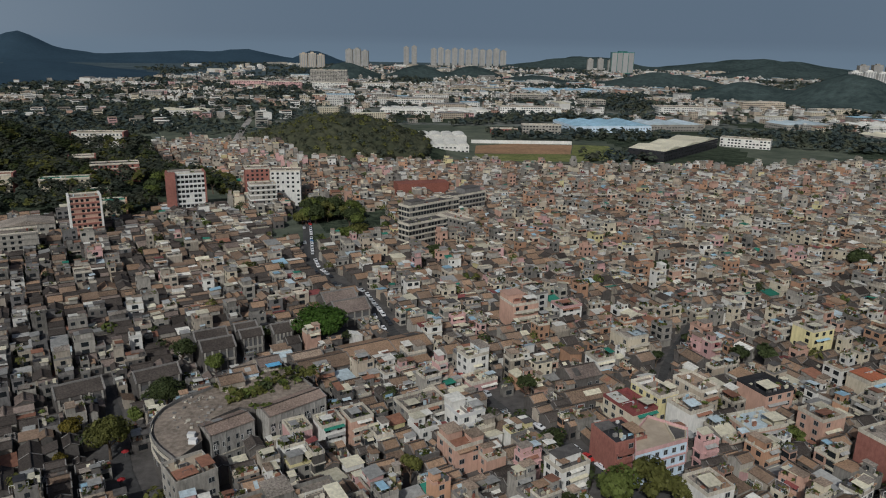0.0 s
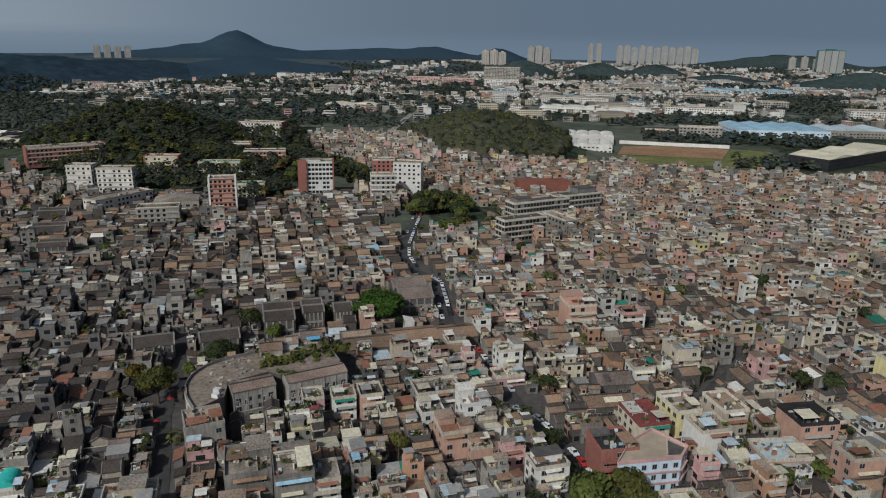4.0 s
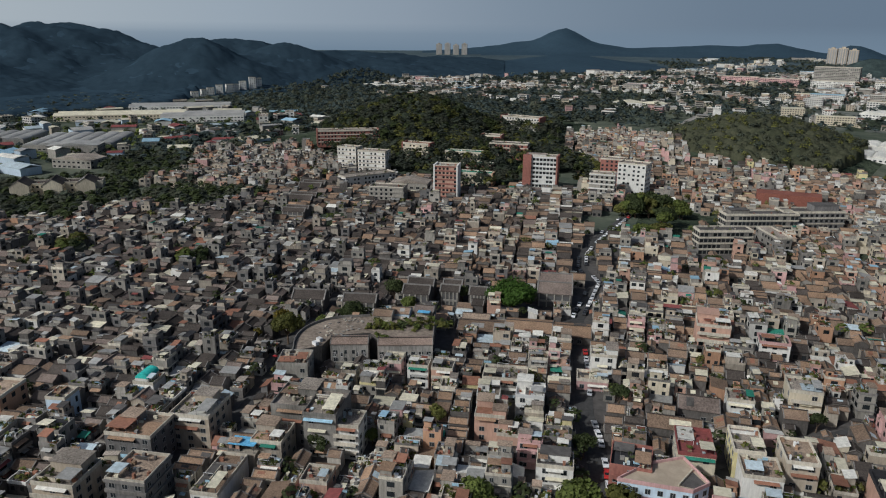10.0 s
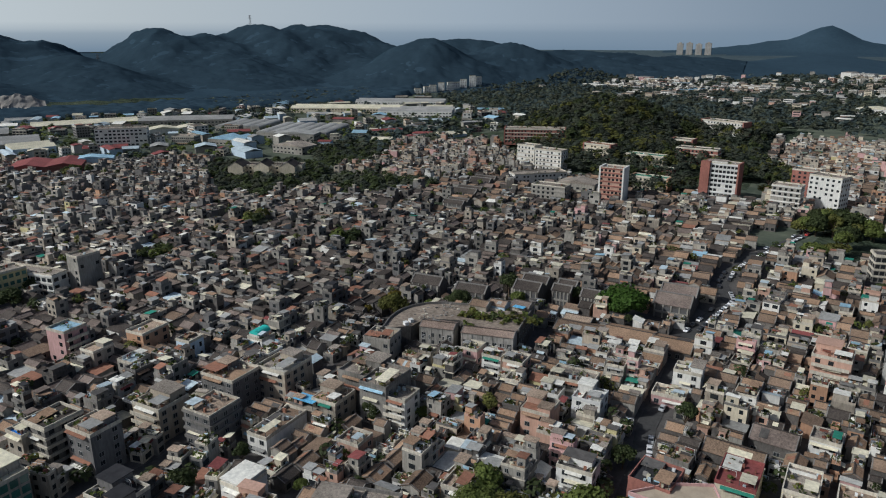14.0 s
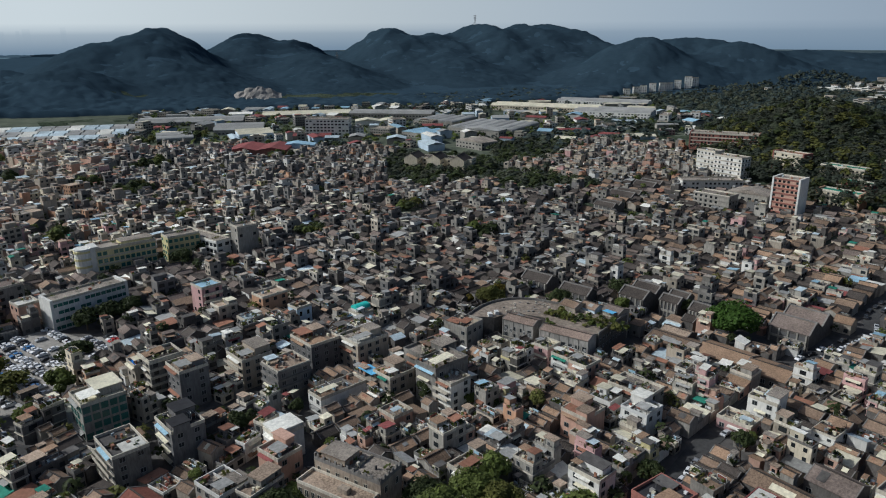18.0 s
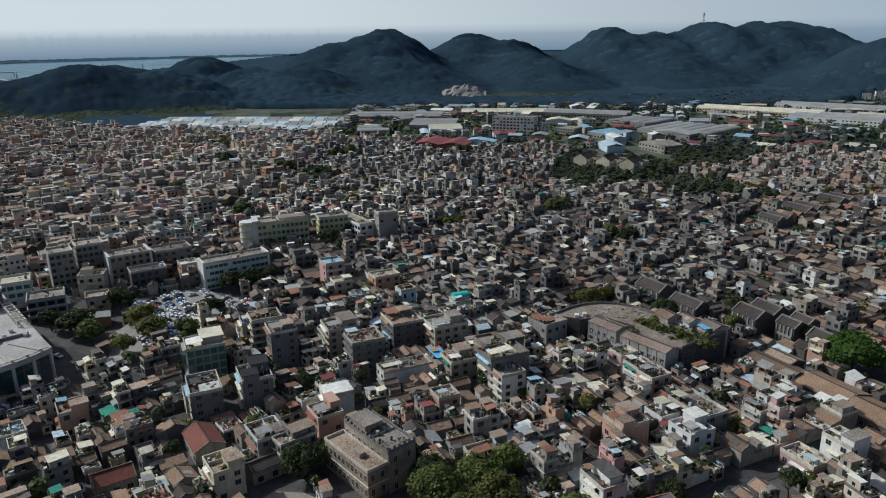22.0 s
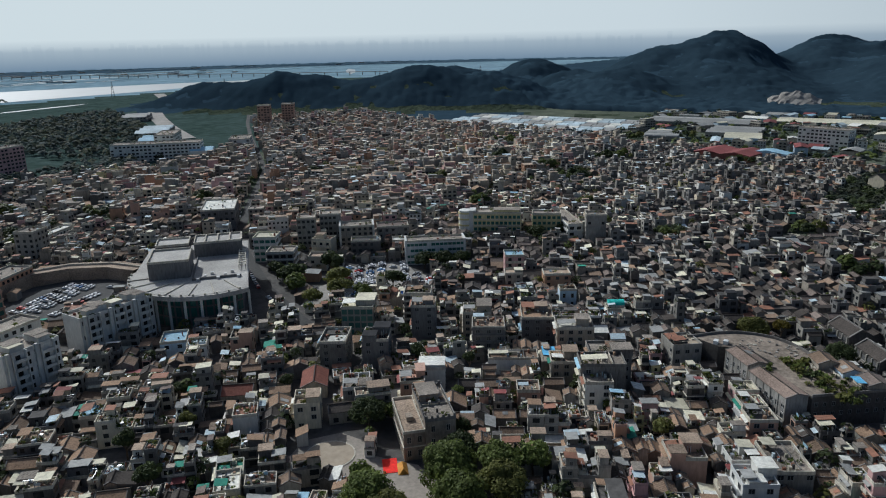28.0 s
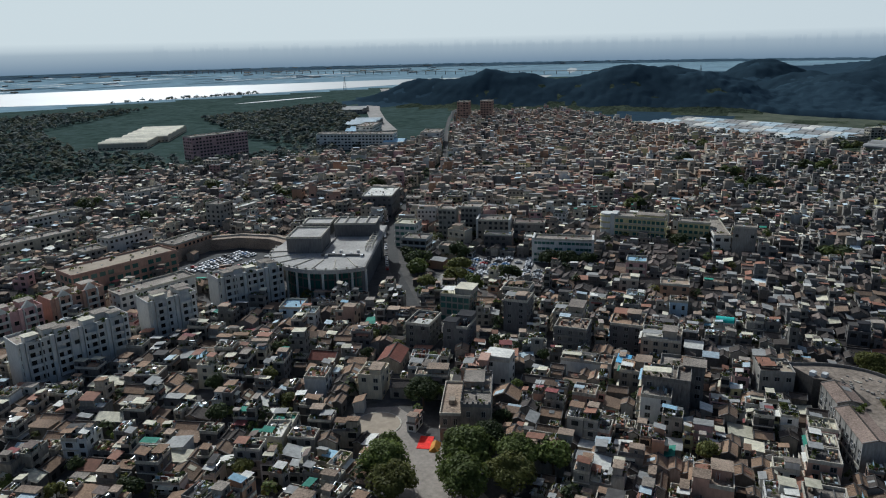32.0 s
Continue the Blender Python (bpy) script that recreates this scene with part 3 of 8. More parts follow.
def roof_clutter(s, w, d, H, rng, n, green=.3, near=True):
    """What stands about on a flat roof: tanks, boxes, pipes, screens and potted bushes."""
    piles = {}
    for k in range(n):
        x, y = rng.uniform(-.42, .42) * w, rng.uniform(-.42, .42) * d
        if rng.random() < green:
            piles.setdefault(rng.choice(("leaf_green", "leaf_dark", "leaf_olive")), []).append(tuft(x, y, H, rng.uniform(.5, 1.0), rng))
        else:
            a, b, h = rng.uniform(.3, 1.3), rng.uniform(.3, 1.0), rng.uniform(.3, 1.4)
            piles.setdefault(rng.choice(CLUTTER), []).append(box(x - a / 2, x + a / 2, y - b / 2, y + b / 2, H - .05, H + h))
    if near:
        for k in range(rng.randint(0, 3)):
            # thin frames and drying rails
            x, y, a, h = rng.uniform(-.3, .3) * w, rng.uniform(-.4, .4) * d, rng.uniform(1.0, 2.4), rng.uniform(1.2, 2.2)
            piles.setdefault(rng.choice(("frame_white", "frame_dark", "steel")), []).append(
                join(box(x - a, x - a + .09, y - .05, y + .05, H - .05, H + h), box(x + a, x + a + .09, y - .05, y + .05, H - .05, H + h), box(x - a, x + a, y - .05, y + .05, H + h, H + h + .1, base=True)))
            if rng.random() < .6:
                piles.setdefault(rng.choice(("frame_white", "sheet_blue", "sheet_cream", "tile_red", "roof_dark")), []).append(box(x - a * .8, x + a * rng.uniform(-.3, .8), y - .03, y + .03, H + h - .9, H + h - .02, base=True))
        for k in range(rng.randint(0, 2)):
            o = rng.uniform(-.35, .35)
            piles.setdefault(rng.choice(("parapet_pale", "parapet_dark", "wall_cream", "wall_white", "roof_dark")), []).append(
                box(o * w - .09, o * w + .09, -.46 * d, .46 * d * rng.random(), H - .05, H + rng.uniform(.4, 1.1)) if rng.random() < .5 else box(-.46 * w, .46 * w * rng.random(), o * d - .09, o * d + .09, H - .05, H + rng.uniform(.4, 1.1)))
        if rng.random() < .6:
            a, b = rng.uniform(.15, .32) * w, rng.uniform(.15, .32) * d
            x, y = rng.choice((-1, 1)) * (.46 * w - a), rng.choice((-1, 1)) * (.46 * d - b)
            piles.setdefault(rng.choice(("sheet_cream", "sheet_cream", "sheet_white", "roof_dark", "tile_ochre", "tile_brown", "sheet_rust", "sheet_pale", "tile_ochre")), []).append(
                sheet(x - a, x + a, y - b, y + b, H + rng.uniform(.1, 1.2), H + rng.uniform(.1, 1.2), .08))
    if piles:
        s.lump("roof_clutter", [(join(*shapes), m) for m, shapes in piles.items()])


def flat_house(s, w, d, floors, wall, rng, roof="roof_concrete", parapet="parapet_pale", extras=1.0, rise=3.1, sides="fbrl", keep=0.8, near=True, pent=None, shed=None, bands=0.35):
    """A concrete house with a flat roof, a parapet and what has been built on top."""
    x, y, H = w / 2, d / 2, floors * rise
    s.add("wall", box(-x, x, -y, y, 0, H, top=False), wall)
    s.add("roof", box(-x + .08, x - .08, -y + .08, y - .08, H - .25, H - .02), roof)
    if near is not None or rng.random() < .3:
        s.add("parapet", ring(-x - .04, x + .04, -y - .04, y + .04, H - .15, H + rng.uniform(.5, 1.0), .22), parapet)
    if rng.random() < bands and floors > 1:
        for fl in range(1, floors):
            s.add("floor_band", ring(-x - .3, x + .3, -y - .3, y + .3, fl * rise - .1, fl * rise + .14, .34), parapet)
    if near and floors > 1 and rng.random() < 0.45 and "f" in sides:
        for fl in range(1, floors):
            bx = w * rng.uniform(.2, .4)
            s.add("balcony", join(box(-bx, bx, -y - 1.2, -y - .02, fl * rise - .12, fl * rise + .05, base=True), box(-bx, bx, -y - 1.2, -y - 1.08, fl * rise + .05, fl * rise + .95)), parapet)
    ww, wh, wg = rng.choice(((1.2, 1.4, 2.3), (1.6, 1.5, 2.8), (2.2, 1.6, 3.1), (2.6, 1.8, 3.5)))
    face_windows(s, -x, x, -y, y, 0, floors, rise, rng, sides, keep=min(1, keep + .15), w=ww, h=wh, gap=wg)
    top = rng.random() if pent is None else pent
    used = 0
    if top < (0.62 if near else .42) * extras:
        pw, pd = w * rng.uniform(.35, .62), d * rng.uniform(.4, .9)
        px, py = rng.choice((-1, 1)) * (x - pw / 2 - .25), rng.choice((-1, 1)) * (y - pd / 2 - .25)
        ph = rng.uniform(2.4, 3.0)
        s.add("stair_head", box(px - pw / 2, px + pw / 2, py - pd / 2, py + pd / 2, H - .1, H + ph), wall)
        if rng.random() < 0.45:
            s.add("stair_head_roof", sheet(px - pw / 2 - .3, px + pw / 2 + .3, py - pd / 2 - .3, py + pd / 2 + .3, H + ph + .02, H + ph + rng.uniform(.1, .7), .08), rng.choice(covers))
        else:
            s.add("stair_head_roof", box(px - pw / 2 - .25, px + pw / 2 + .25, py - pd / 2 - .25, py + pd / 2 + .25, H + ph + .01, H + ph + .16, base=True), roof)
        if near:
            face_windows(s, px - pw / 2, px + pw / 2, py - pd / 2, py + pd / 2, H, 1, 2.6, rng, sides, keep=.6, w=1.0, h=1.2, lift_by=1.4)
        used = 1 if px > 0 else -1
    if (rng.random() < (0.58 if near else .78) * extras if shed is None else shed):
        cx0, cx1 = (-x + .3, x * rng.uniform(-.1, .5)) if used >= 0 else (-x * rng.uniform(-.1, .5), x - .3)
        canopy(s, cx0, cx1, -y - .3, -y + min(d * .8, rng.uniform(2.2, 4.2)), H, shed if isinstance(shed, str) else rng.choice(covers), rng, near=near)
    roof_clutter(s, w, d, H, rng, rng.randint(12, 22) if near else rng.randint(0, 2) if near is None else rng.randint(2, 5), near=near)
    for fl in range(floors):
        if rng.random() > (.55 if near else 0 if near is None else .15):
            continue
        q = rng.uniform(.3, .95)
        z = fl * rise + rng.uniform(2.3, 2.7)
        s.add("awning", sheet(-x * q, x * rng.uniform(.3, .95), -y - rng.uniform(.8, 1.5), -y - .01, z - .45, z, .05), rng.choice(covers))
    if near and rng.random() < 0.3:
        tx, ty = rng.uniform(-.3, .3) * w, rng.uniform(.1, .4) * d
        s.add("water_tank", drum(tx, ty, H, H + 1.5, .6, 8), "steel")
    return H


def gable_house(s, w, d, eave, wall, tile, rng, rise=None, near=True, sides="fb", keep=.6):
    """An old house under a tiled roof whose ridge runs along its width."""
    x, y = w / 2, d / 2
    r = d * 0.24 if rise is None else rise
    v = [(-x, -y, 0), (x, -y, 0), (x, y, 0), (-x, y, 0), (-x, -y, eave), (x, -y, eave), (x, y, eave), (-x, y, eave), (-x, 0, eave + r), (x, 0, eave + r)]
    s.add("wall", (v, [(0, 1, 5, 4), (1, 2, 6, 9, 5), (2, 3, 7, 6), (3, 0, 4, 8, 7)]), wall)
    o, k = .35, r / y
    s.add("roof", join(sheet(-x - .2, x + .2, -y - o, 0, eave - o * k + .03, eave + r + .03, .16), sheet(-x - .2, x + .2, 0, y + o, eave + r + .03, eave - o * k + .03, .16)), tile)
    s.add("ridge", box(-x - .25, x + .25, -.18, .18, eave + r + .12, eave + r + .42), "tile_grey")
    if near:
        rolls = []
        n = int(2 * x / .75)
        for i in range(1, n if near == 2 else 1):
            u = -x + 2 * x * i / n
            rolls += [sheet(u - .08, u + .08, -y - o, -.2, eave - o * k + .13, eave + r + .11, .08), sheet(u - .08, u + .08, .2, y + o, eave + r + .11, eave - o * k + .13, .08)]
        if near == 2 and 2 * x < 16:
            s.lump("roof_ribbing", [(join(*rolls), tile)])
        if rng.random() < .45:
            a, b = rng.uniform(.15, .4) * x, rng.uniform(.2, .4) * y
            u, q = rng.uniform(-.5, .5) * x, rng.choice((-1, 1))
            za, zb = eave + r - (.5 * y - b) * r / y, eave + r - (.5 * y + b) * r / y
            s.add("roof_patch", sheet(u - a, u + a, *( (-.5 * y - b, -.5 * y + b, zb + .26, za + .26) if q < 0 else (.5 * y - b, .5 * y + b, za + .26, zb + .26)), .06), rng.choice(("sheet_rust", "sheet_cream", "roof_dark", "sheet_grey", "sheet_pale")))
        for q in (-1, 1):
            s.add("gable_cap", join(sheet(q * x - .15, q * x + .15, -y - o, 0, eave - o * k + .2, eave + r + .22, .14), sheet(q * x - .15, q * x + .15, 0, y + o, eave + r + .22, eave - o * k + .2, .14)), "parapet_dark")
    fl = max(1, int(eave / 3))
    face_windows(s, -x, x, -y, y, 0, fl, 3.0, rng, sides, w=1.7, h=1.7, gap=2.8, keep=min(1, keep + .25))
    return eave + r


def shed_house(s, w, d, h, wall, cover, rng, sides="f"):
    """A low house under one sloping sheet."""
    x, y = w / 2, d / 2
    t = rng.uniform(.4, 1.2)
    v = [(-x, -y, 0), (x, -y, 0), (x, y, 0), (-x, y, 0), (-x, -y, h), (x, -y, h), (x, y, h + t), (-x, y, h + t)]
    s.add("wall", (v, [(0, 1, 5, 4), (1, 2, 6, 5), (2, 3, 7, 6), (3, 0, 4, 7)]), wall)
    k = t / d
    s.add("roof", sheet(-x - .3, x + .3, -y - .3, y + .3, h - .3 * k + .03, h + t + .3 * k + .03, .12), cover)
    face_windows(s, -x, x, -y, y, 0, max(1, int(h / 3)), 3.0, rng, sides, w=1.0, h=1.1, keep=.7)
    return h + t


def compose(s, w, d, rng, zone, near, sides):
    """A small house grown together from one to three wings of different heights and roofs."""
    lots = [(0, 0, w, d)]
    if w * d > 34 and rng.random() < zone[5]:
        k = rng.uniform(.36, .64)
        lots = [(0, -d / 2 + d * k / 2, w, d * k), (0, d / 2 - d * (1 - k) / 2, w, d * (1 - k))] if d > w * .8 else [(-w / 2 + w * k / 2, 0, w * k, d), (w / 2 - w * (1 - k) / 2, 0, w * (1 - k), d)]
        if lots[0][2] * lots[0][3] > 30 and rng.random() < .45:
            x, y, a, b = lots.pop(0)
            j = rng.uniform(.4, .6)
            lots += [(x - a / 2 + a * j / 2, y, a * j, b), (x + a / 2 - a * (1 - j) / 2, y, a * (1 - j), b)]
    wall = rng.choice(zone[1])
    dim = zone[1] is DARK_WALLS
    covers[:] = MUTED if zone[3] in (43, 36) or (dim and rng.random() < .7) else OCHRES if zone[3] == 44 else SHEETS
    base = rng.choice(zone[2])
    for i, (x, y, a, b) in enumerate(lots):
        q = rng.choice((0, 2)) if b < a * 1.25 else rng.choice((1, 3))
        ww, dd = (a, b) if q % 2 == 0 else (b, a)
        t = Shift(s, x, y, q)
        r = rng.random()
        g = 0.02 * i
        ww, dd = ww - .04 - g, dd - .04 - g
        if r < zone[0]:
            gable_house(t, ww, dd, rng.uniform(2.8, 5.8) - g, rng.choice(OLD_WALLS), rng.choice(zone[6] if len(zone) > 6 else TILES), rng, near=near, sides="f" if near else "fb", keep=.5)
        elif r < zone[0] + .16:
            shed_house(t, ww, dd, rng.uniform(2.4, 5.4) - g, wall if rng.random() < .6 else rng.choice(zone[1]), rng.choice(DARK_SHEETS if dim else covers + TILES), rng)
        else:
            fl = max(1, base + (rng.choice((-1, -1, 0, 1)) if i else 0))
            flat_house(t, ww, dd, fl, wall if rng.random() < .8 else rng.choice(zone[1]), rng, rng.choice(("roof_dark", "roof_dark", "roof_dark", "roof_umber", "roof_tar") if dim else ("roof_concrete", "roof_concrete", "roof_warm", "roof_dark", "roof_warm", "roof_warm")), rng.choice(("parapet_dark", "parapet_dark", wall) if dim else ("parapet_pale", "parapet_pale", "parapet_dark", wall)),
                       rise=3.0 - g, sides=sides, keep=.7, near=near, bands=.4 if near else 0 if near is None else .15, extras=1.0 if ww * dd > 16 else .5)


def block(name, x, y, rot, w, d, floors, wall, label, category="building", roof="roof_concrete", parapet="parapet_pale", rise=3.2, sides="fbrl", gap=3.2, win=(1.7, 1.6),
          glass="glass_dark", frame_mat="frame_grey", keep=.85, pents=(), bands=False, balconies="", ends=None, group="", z=0.0, single=True, seed=1):
    """A larger building: storeys of windows, bands, balconies and rooftop rooms (cx, cy, w, d, h)."""
    if math.hypot(x - 40, y - 160) < 175 and floors < 6:
        w, d, rise = w * .85, d * .85, rise * .92
    claim(x, y, rot, w, d, .7)
    rng = random.Random(seed)
    s = Thing(name, x, y, rot, label, category, group, z)
    if category == "house" and sides == "fbrl":
        sides = "fb" + rng.choice(("r", "l", "rl"))
        keep = min(keep, .72)
    X, Y, H = w / 2, d / 2, floors * rise
    s.add("wall", box(-X, X, -Y, Y, -2 if z else 0, H, top=False), wall)
    s.add("roof", box(-X + .1, X - .1, -Y + .1, Y - .1, H - .3, H - .03), roof)
    s.add("parapet", ring(-X - .06, X + .06, -Y - .06, Y + .06, H - .2, H + .9, .28), parapet)
    if ends:
        for q in (-1, 1):
            s.add("end_wall", box(q * X - .6, q * X + .6, -Y - .5, Y + .5, 0, H + 1.1), ends)
    if bands:
        for fl in range(1, floors + 1):
            s.add("floor_band", ring(-X - .35, X + .35, -Y - .35, Y + .35, fl * rise - .55, fl * rise + .35, .4), bands if isinstance(bands, str) else parapet)
    for side in balconies:
        q = -1 if side == "f" else 1
        for fl in range(1, floors):
            y0, y1 = sorted((q * (Y + 1.5), q * (Y + .02)))
            yr0, yr1 = sorted((q * (Y + 1.5), q * (Y + 1.36)))
            s.add("balcony", join(box(-X + .4, X - .4, y0, y1, fl * rise - .2, fl * rise + .02, base=True), box(-X + .4, X - .4, yr0, yr1, fl * rise + .02, fl * rise + 1.1)), parapet)
    target = s
    if not single or math.hypot(x - 40, y - 160) > 135:
        single = False
        target = Stuff().at(0, 0, 0)
    face_windows(target, -X, X, -Y, Y, 0, floors, rise, rng, sides, win[0], win[1], gap, keep, glass, frame_mat)
    if not single and target.f:
        ob = new("glazing", plain_mesh("glazing", target.v, target.f, list(target.mats), target.m))
        ob.parent = s.root
        tagged(ob, kind="stuff")
    close = math.hypot(x - 40, y - 160) < 175
    roof_clutter(s, w, d, H, rng, (7 + int(w * d / 18)) if close else 3 + int(w * d / 60), near=close)
    if close and floors < 6 and rng.random() < .75:
        q = rng.choice((-1, 1))
        x0, x1 = sorted((q * (X - .4), q * X * rng.uniform(-.1, .4)))
        canopy(s, x0, x1, -Y + .3, -Y + d * rng.uniform(.35, .6), H, rng.choice(SHEETS), rng)
    if close and floors < 6:
        for fl in range(floors):
            if rng.random() < .6:
                z0 = fl * rise + 2.5
                s.add("awning", sheet(-X * rng.uniform(.3, .95), X * rng.uniform(.3, .95), -Y - 1.1, -Y - .01, z0 - .4, z0, .05), rng.choice(SHEETS))
    for cx, cy, pw, pd, ph in pents:
        s.add("roof_room", box(cx - pw / 2, cx + pw / 2, cy - pd / 2, cy + pd / 2, H - .1, H + ph), wall)
        s.add("roof_room_cover", box(cx - pw / 2 - .3, cx + pw / 2 + .3, cy - pd / 2 - .3, cy + pd / 2 + .3, H + ph + .01, H + ph + .22, base=True), roof)
    return s


def vault_roof(s, w, d, z, rise, material, n=10, along="y"):
    """A curved sheet roof over w by d."""
    v, f = [], []
    for k in range(n + 1):
        a = math.pi * k / n
        p, h = -math.cos(a), math.sin(a) * rise
        for q in (-1, 1):
            v.append((p * w / 2, q * d / 2, z + h) if along == "y" else (q * w / 2, p * d / 2, z + h))
    for k in range(n):
        q = (2 * k, 2 * k + 1, 2 * k + 3, 2 * k + 2)
        f.append(q if along == "x" else q[::-1])
    f += [tuple(range(0, 2 * n + 2, 2)), tuple(range(1, 2 * n + 2, 2))]
    s.add("roof", (v, f), material)


def hall(name, x, y, rot, w, d, h, wall, roof, label, bays=1, rise=None, vault=False, category="factory", group="", win=True, z=0.0):
    """A long low works or market hall with one or more roof bays side by side."""
    claim(x, y, rot, w, d, 1.0)
    s = Thing(name, x, y, rot, label, category, group, z)
    rng = random.Random(int(abs(x) + abs(y)))
    s.add("wall", box(-w / 2, w / 2, -d / 2, d / 2, -2 if z else 0, h, top=True), wall)
    bw = w / bays
    r = min(bw * 0.16, 2.8) if rise is None else rise
    for k in range(bays):
        c = -w / 2 + (k + .5) * bw
        if vault:
            n = 8
            v, f = [], []
            for i in range(n + 1):
                a = math.pi * i / n
                for q in (-1, 1):
                    v.append((c - math.cos(a) * bw / 2, q * d / 2, h + .05 + math.sin(a) * r))
            f = [(2 * i + 2, 2 * i + 3, 2 * i + 1, 2 * i) for i in range(n)] + [tuple(range(0, 2 * n + 2, 2)), tuple(range(2 * n + 1, 0, -2))]
            s.add("roof_bay", (v, f), roof)
        else:
            x0, x1, y0, y1 = c - bw / 2, c + bw / 2, -d / 2 - .4, d / 2 + .4
            v = [(x0, y0, h + .05), (c, y0, h + .05 + r), (x1, y0, h + .05), (x0, y1, h + .05), (c, y1, h + .05 + r), (x1, y1, h + .05)]
            s.add("roof_bay", (v, [(0, 1, 4, 3), (1, 2, 5, 4), (0, 2, 1), (3, 4, 5)]), roof)
    if win:
        t = Stuff().at(0, 0, 0)
        face_windows(t, -w / 2, w / 2, -d / 2, d / 2, 0, max(1, int(h / 4)), 4.0, rng, "fbrl", 2.6, 1.5, 4.5, .9)
        ob = new("glazing", plain_mesh("glazing", t.v, t.f, list(t.mats), t.m))
        ob.parent = s.root
        tagged(ob, kind="stuff")
    return s

# ---- trees ----
def leaf_quads(centres, normals, sizes, rs):
    """Small leaf sprays: one quad at each centre, about square to its normal."""
    n = len(centres)
    r = rs.normal(size=(n, 3))
    u = np.cross(normals, r)
    u /= np.linalg.norm(u, axis=1, keepdims=True) + 1e-9
    v = np.cross(normals, u)
    a = u * sizes[:, None] * rs.uniform(.7, 1.3, (n, 1))
    b = v * sizes[:, None] * rs.uniform(.7, 1.3, (n, 1))
    verts = np.stack([centres - a - b * .6, centres + a * .7 - b, centres + a + b * .7, centres - a * .6 + b], 1).reshape(-1, 3)
    return verts, np.arange(4 * n).reshape(-1, 4)


def crown_mesh(name, seed, n, leaf, lobes=11, flat=0.8, size=0.075):
    """A crown of about unit radius round (0, 0, 0): lobes of sprays with gaps between them."""
    rs = np.random.RandomState(seed)
    d = rs.normal(size=(lobes, 3))
    d /= np.linalg.norm(d, axis=1, keepdims=True)
    d[:, 2] = np.abs(d[:, 2]) * 1.1 - 0.35
    cen = d * rs.uniform(.42, .68, (lobes, 1)) * np.array([1, 1, flat])
    rad = rs.uniform(.26, .46, lobes)
    which = rs.randint(0, lobes, n)
    p = rs.normal(size=(n, 3))
    p /= np.linalg.norm(p, axis=1, keepdims=True)
    pos = cen[which] + p * (rad[which] * rs.uniform(.72, 1.05, n))[:, None] * np.array([1, 1, flat])
    nor = p + rs.normal(scale=.45, size=(n, 3)) + np.array([0, 0, .35])
    nor /= np.linalg.norm(nor, axis=1, keepdims=True)
    v, q = leaf_quads(pos, nor, rs.uniform(.6, 1.3, n) * size, rs)
    return array_mesh(name, v, q, [leaf])


def limb(p, q, r0, r1, n=6):
    p, q = Vector(p), Vector(q)
    m = (q - p).to_track_quat("Z", "Y").to_matrix()
    v = []
    for c, r in ((p, r0), (q, r1)):
        for k in range(n):
            v.append(tuple(c + m @ Vector((r * math.cos(math.tau * k / n), r * math.sin(math.tau * k / n), 0))))
    return v, [(k, (k + 1) % n, n + (k + 1) % n, n + k) for k in range(n)]


def trunk_mesh(seed):
    """A tapered trunk with limbs, for a tree one unit high."""
    rng = random.Random(seed)
    lean = (rng.uniform(-.03, .03), rng.uniform(-.03, .03))
    shapes = [limb((0, 0, -.02), (lean[0], lean[1], .34), .035, .024)]
    for k in range(5):
        a = math.tau * (k + rng.random() * .6) / 5
        l = rng.uniform(.2, .34)
        shapes.append(limb((lean[0], lean[1], .3 + .015 * k), (lean[0] + l * math.cos(a), lean[1] + l * math.sin(a), rng.uniform(.52, .8)), .017, .005, 5))
    return plain_mesh("trunk", *join(*shapes), ["bark"])


TRUNKS = [trunk_mesh(k) for k in range(4)]
CROWNS = {}
for leaf in ("leaf_green", "leaf_dark", "leaf_bright", "leaf_olive", "leaf_yellow"):
    CROWNS[leaf] = [crown_mesh("crown", 10 + k, 1150, leaf, 10 + k % 4, .78) for k in range(3)]
BIG_CROWNS = {"leaf_bright": crown_mesh("crown", 77, 8500, "leaf_bright", 24, .74, .034), "leaf_green": crown_mesh("crown", 78, 7000, "leaf_green", 22, .76, .036),
              "leaf_dark": crown_mesh("crown", 79, 6500, "leaf_dark", 22, .76, .037), "leaf_olive": crown_mesh("crown", 80, 6000, "leaf_olive", 20, .78, .038)}
tree_count = 0


def tree(x, y, h, r, leaf="leaf_green", label="", big=False, own=True):
    """A tree h metres high with a crown of radius r."""
    global tree_count
    tree_count += 1
    k = tree_count
    z = lift(x, y) if math.hypot(x, y) > 380 else 0.0
    if own:
        claim(x, y, 0, r * 1.25, r * 1.25, 0)
    words = {"leaf_green": "green leafy tree with a rounded crown", "leaf_dark": "dark green dense tree among the houses", "leaf_bright": "bright green broad spreading tree",
             "leaf_olive": "olive green loose tree with thin leaves", "leaf_yellow": "yellowing tree with a thin crown"}
    ob = root("tree", x, y, (k * 67) % 360, label or words[leaf], "tree", z=z)
    t = new("trunk", TRUNKS[k % 4])
    t.parent, t.scale = ob, (h, h, h)
    c = new("crown", BIG_CROWNS[leaf] if big else CROWNS[leaf][k % 3])
    c.parent, c.location, c.scale = ob, (0, 0, h - r * .62), (r, r, min(r * 1.05, h * .62))
    return ob


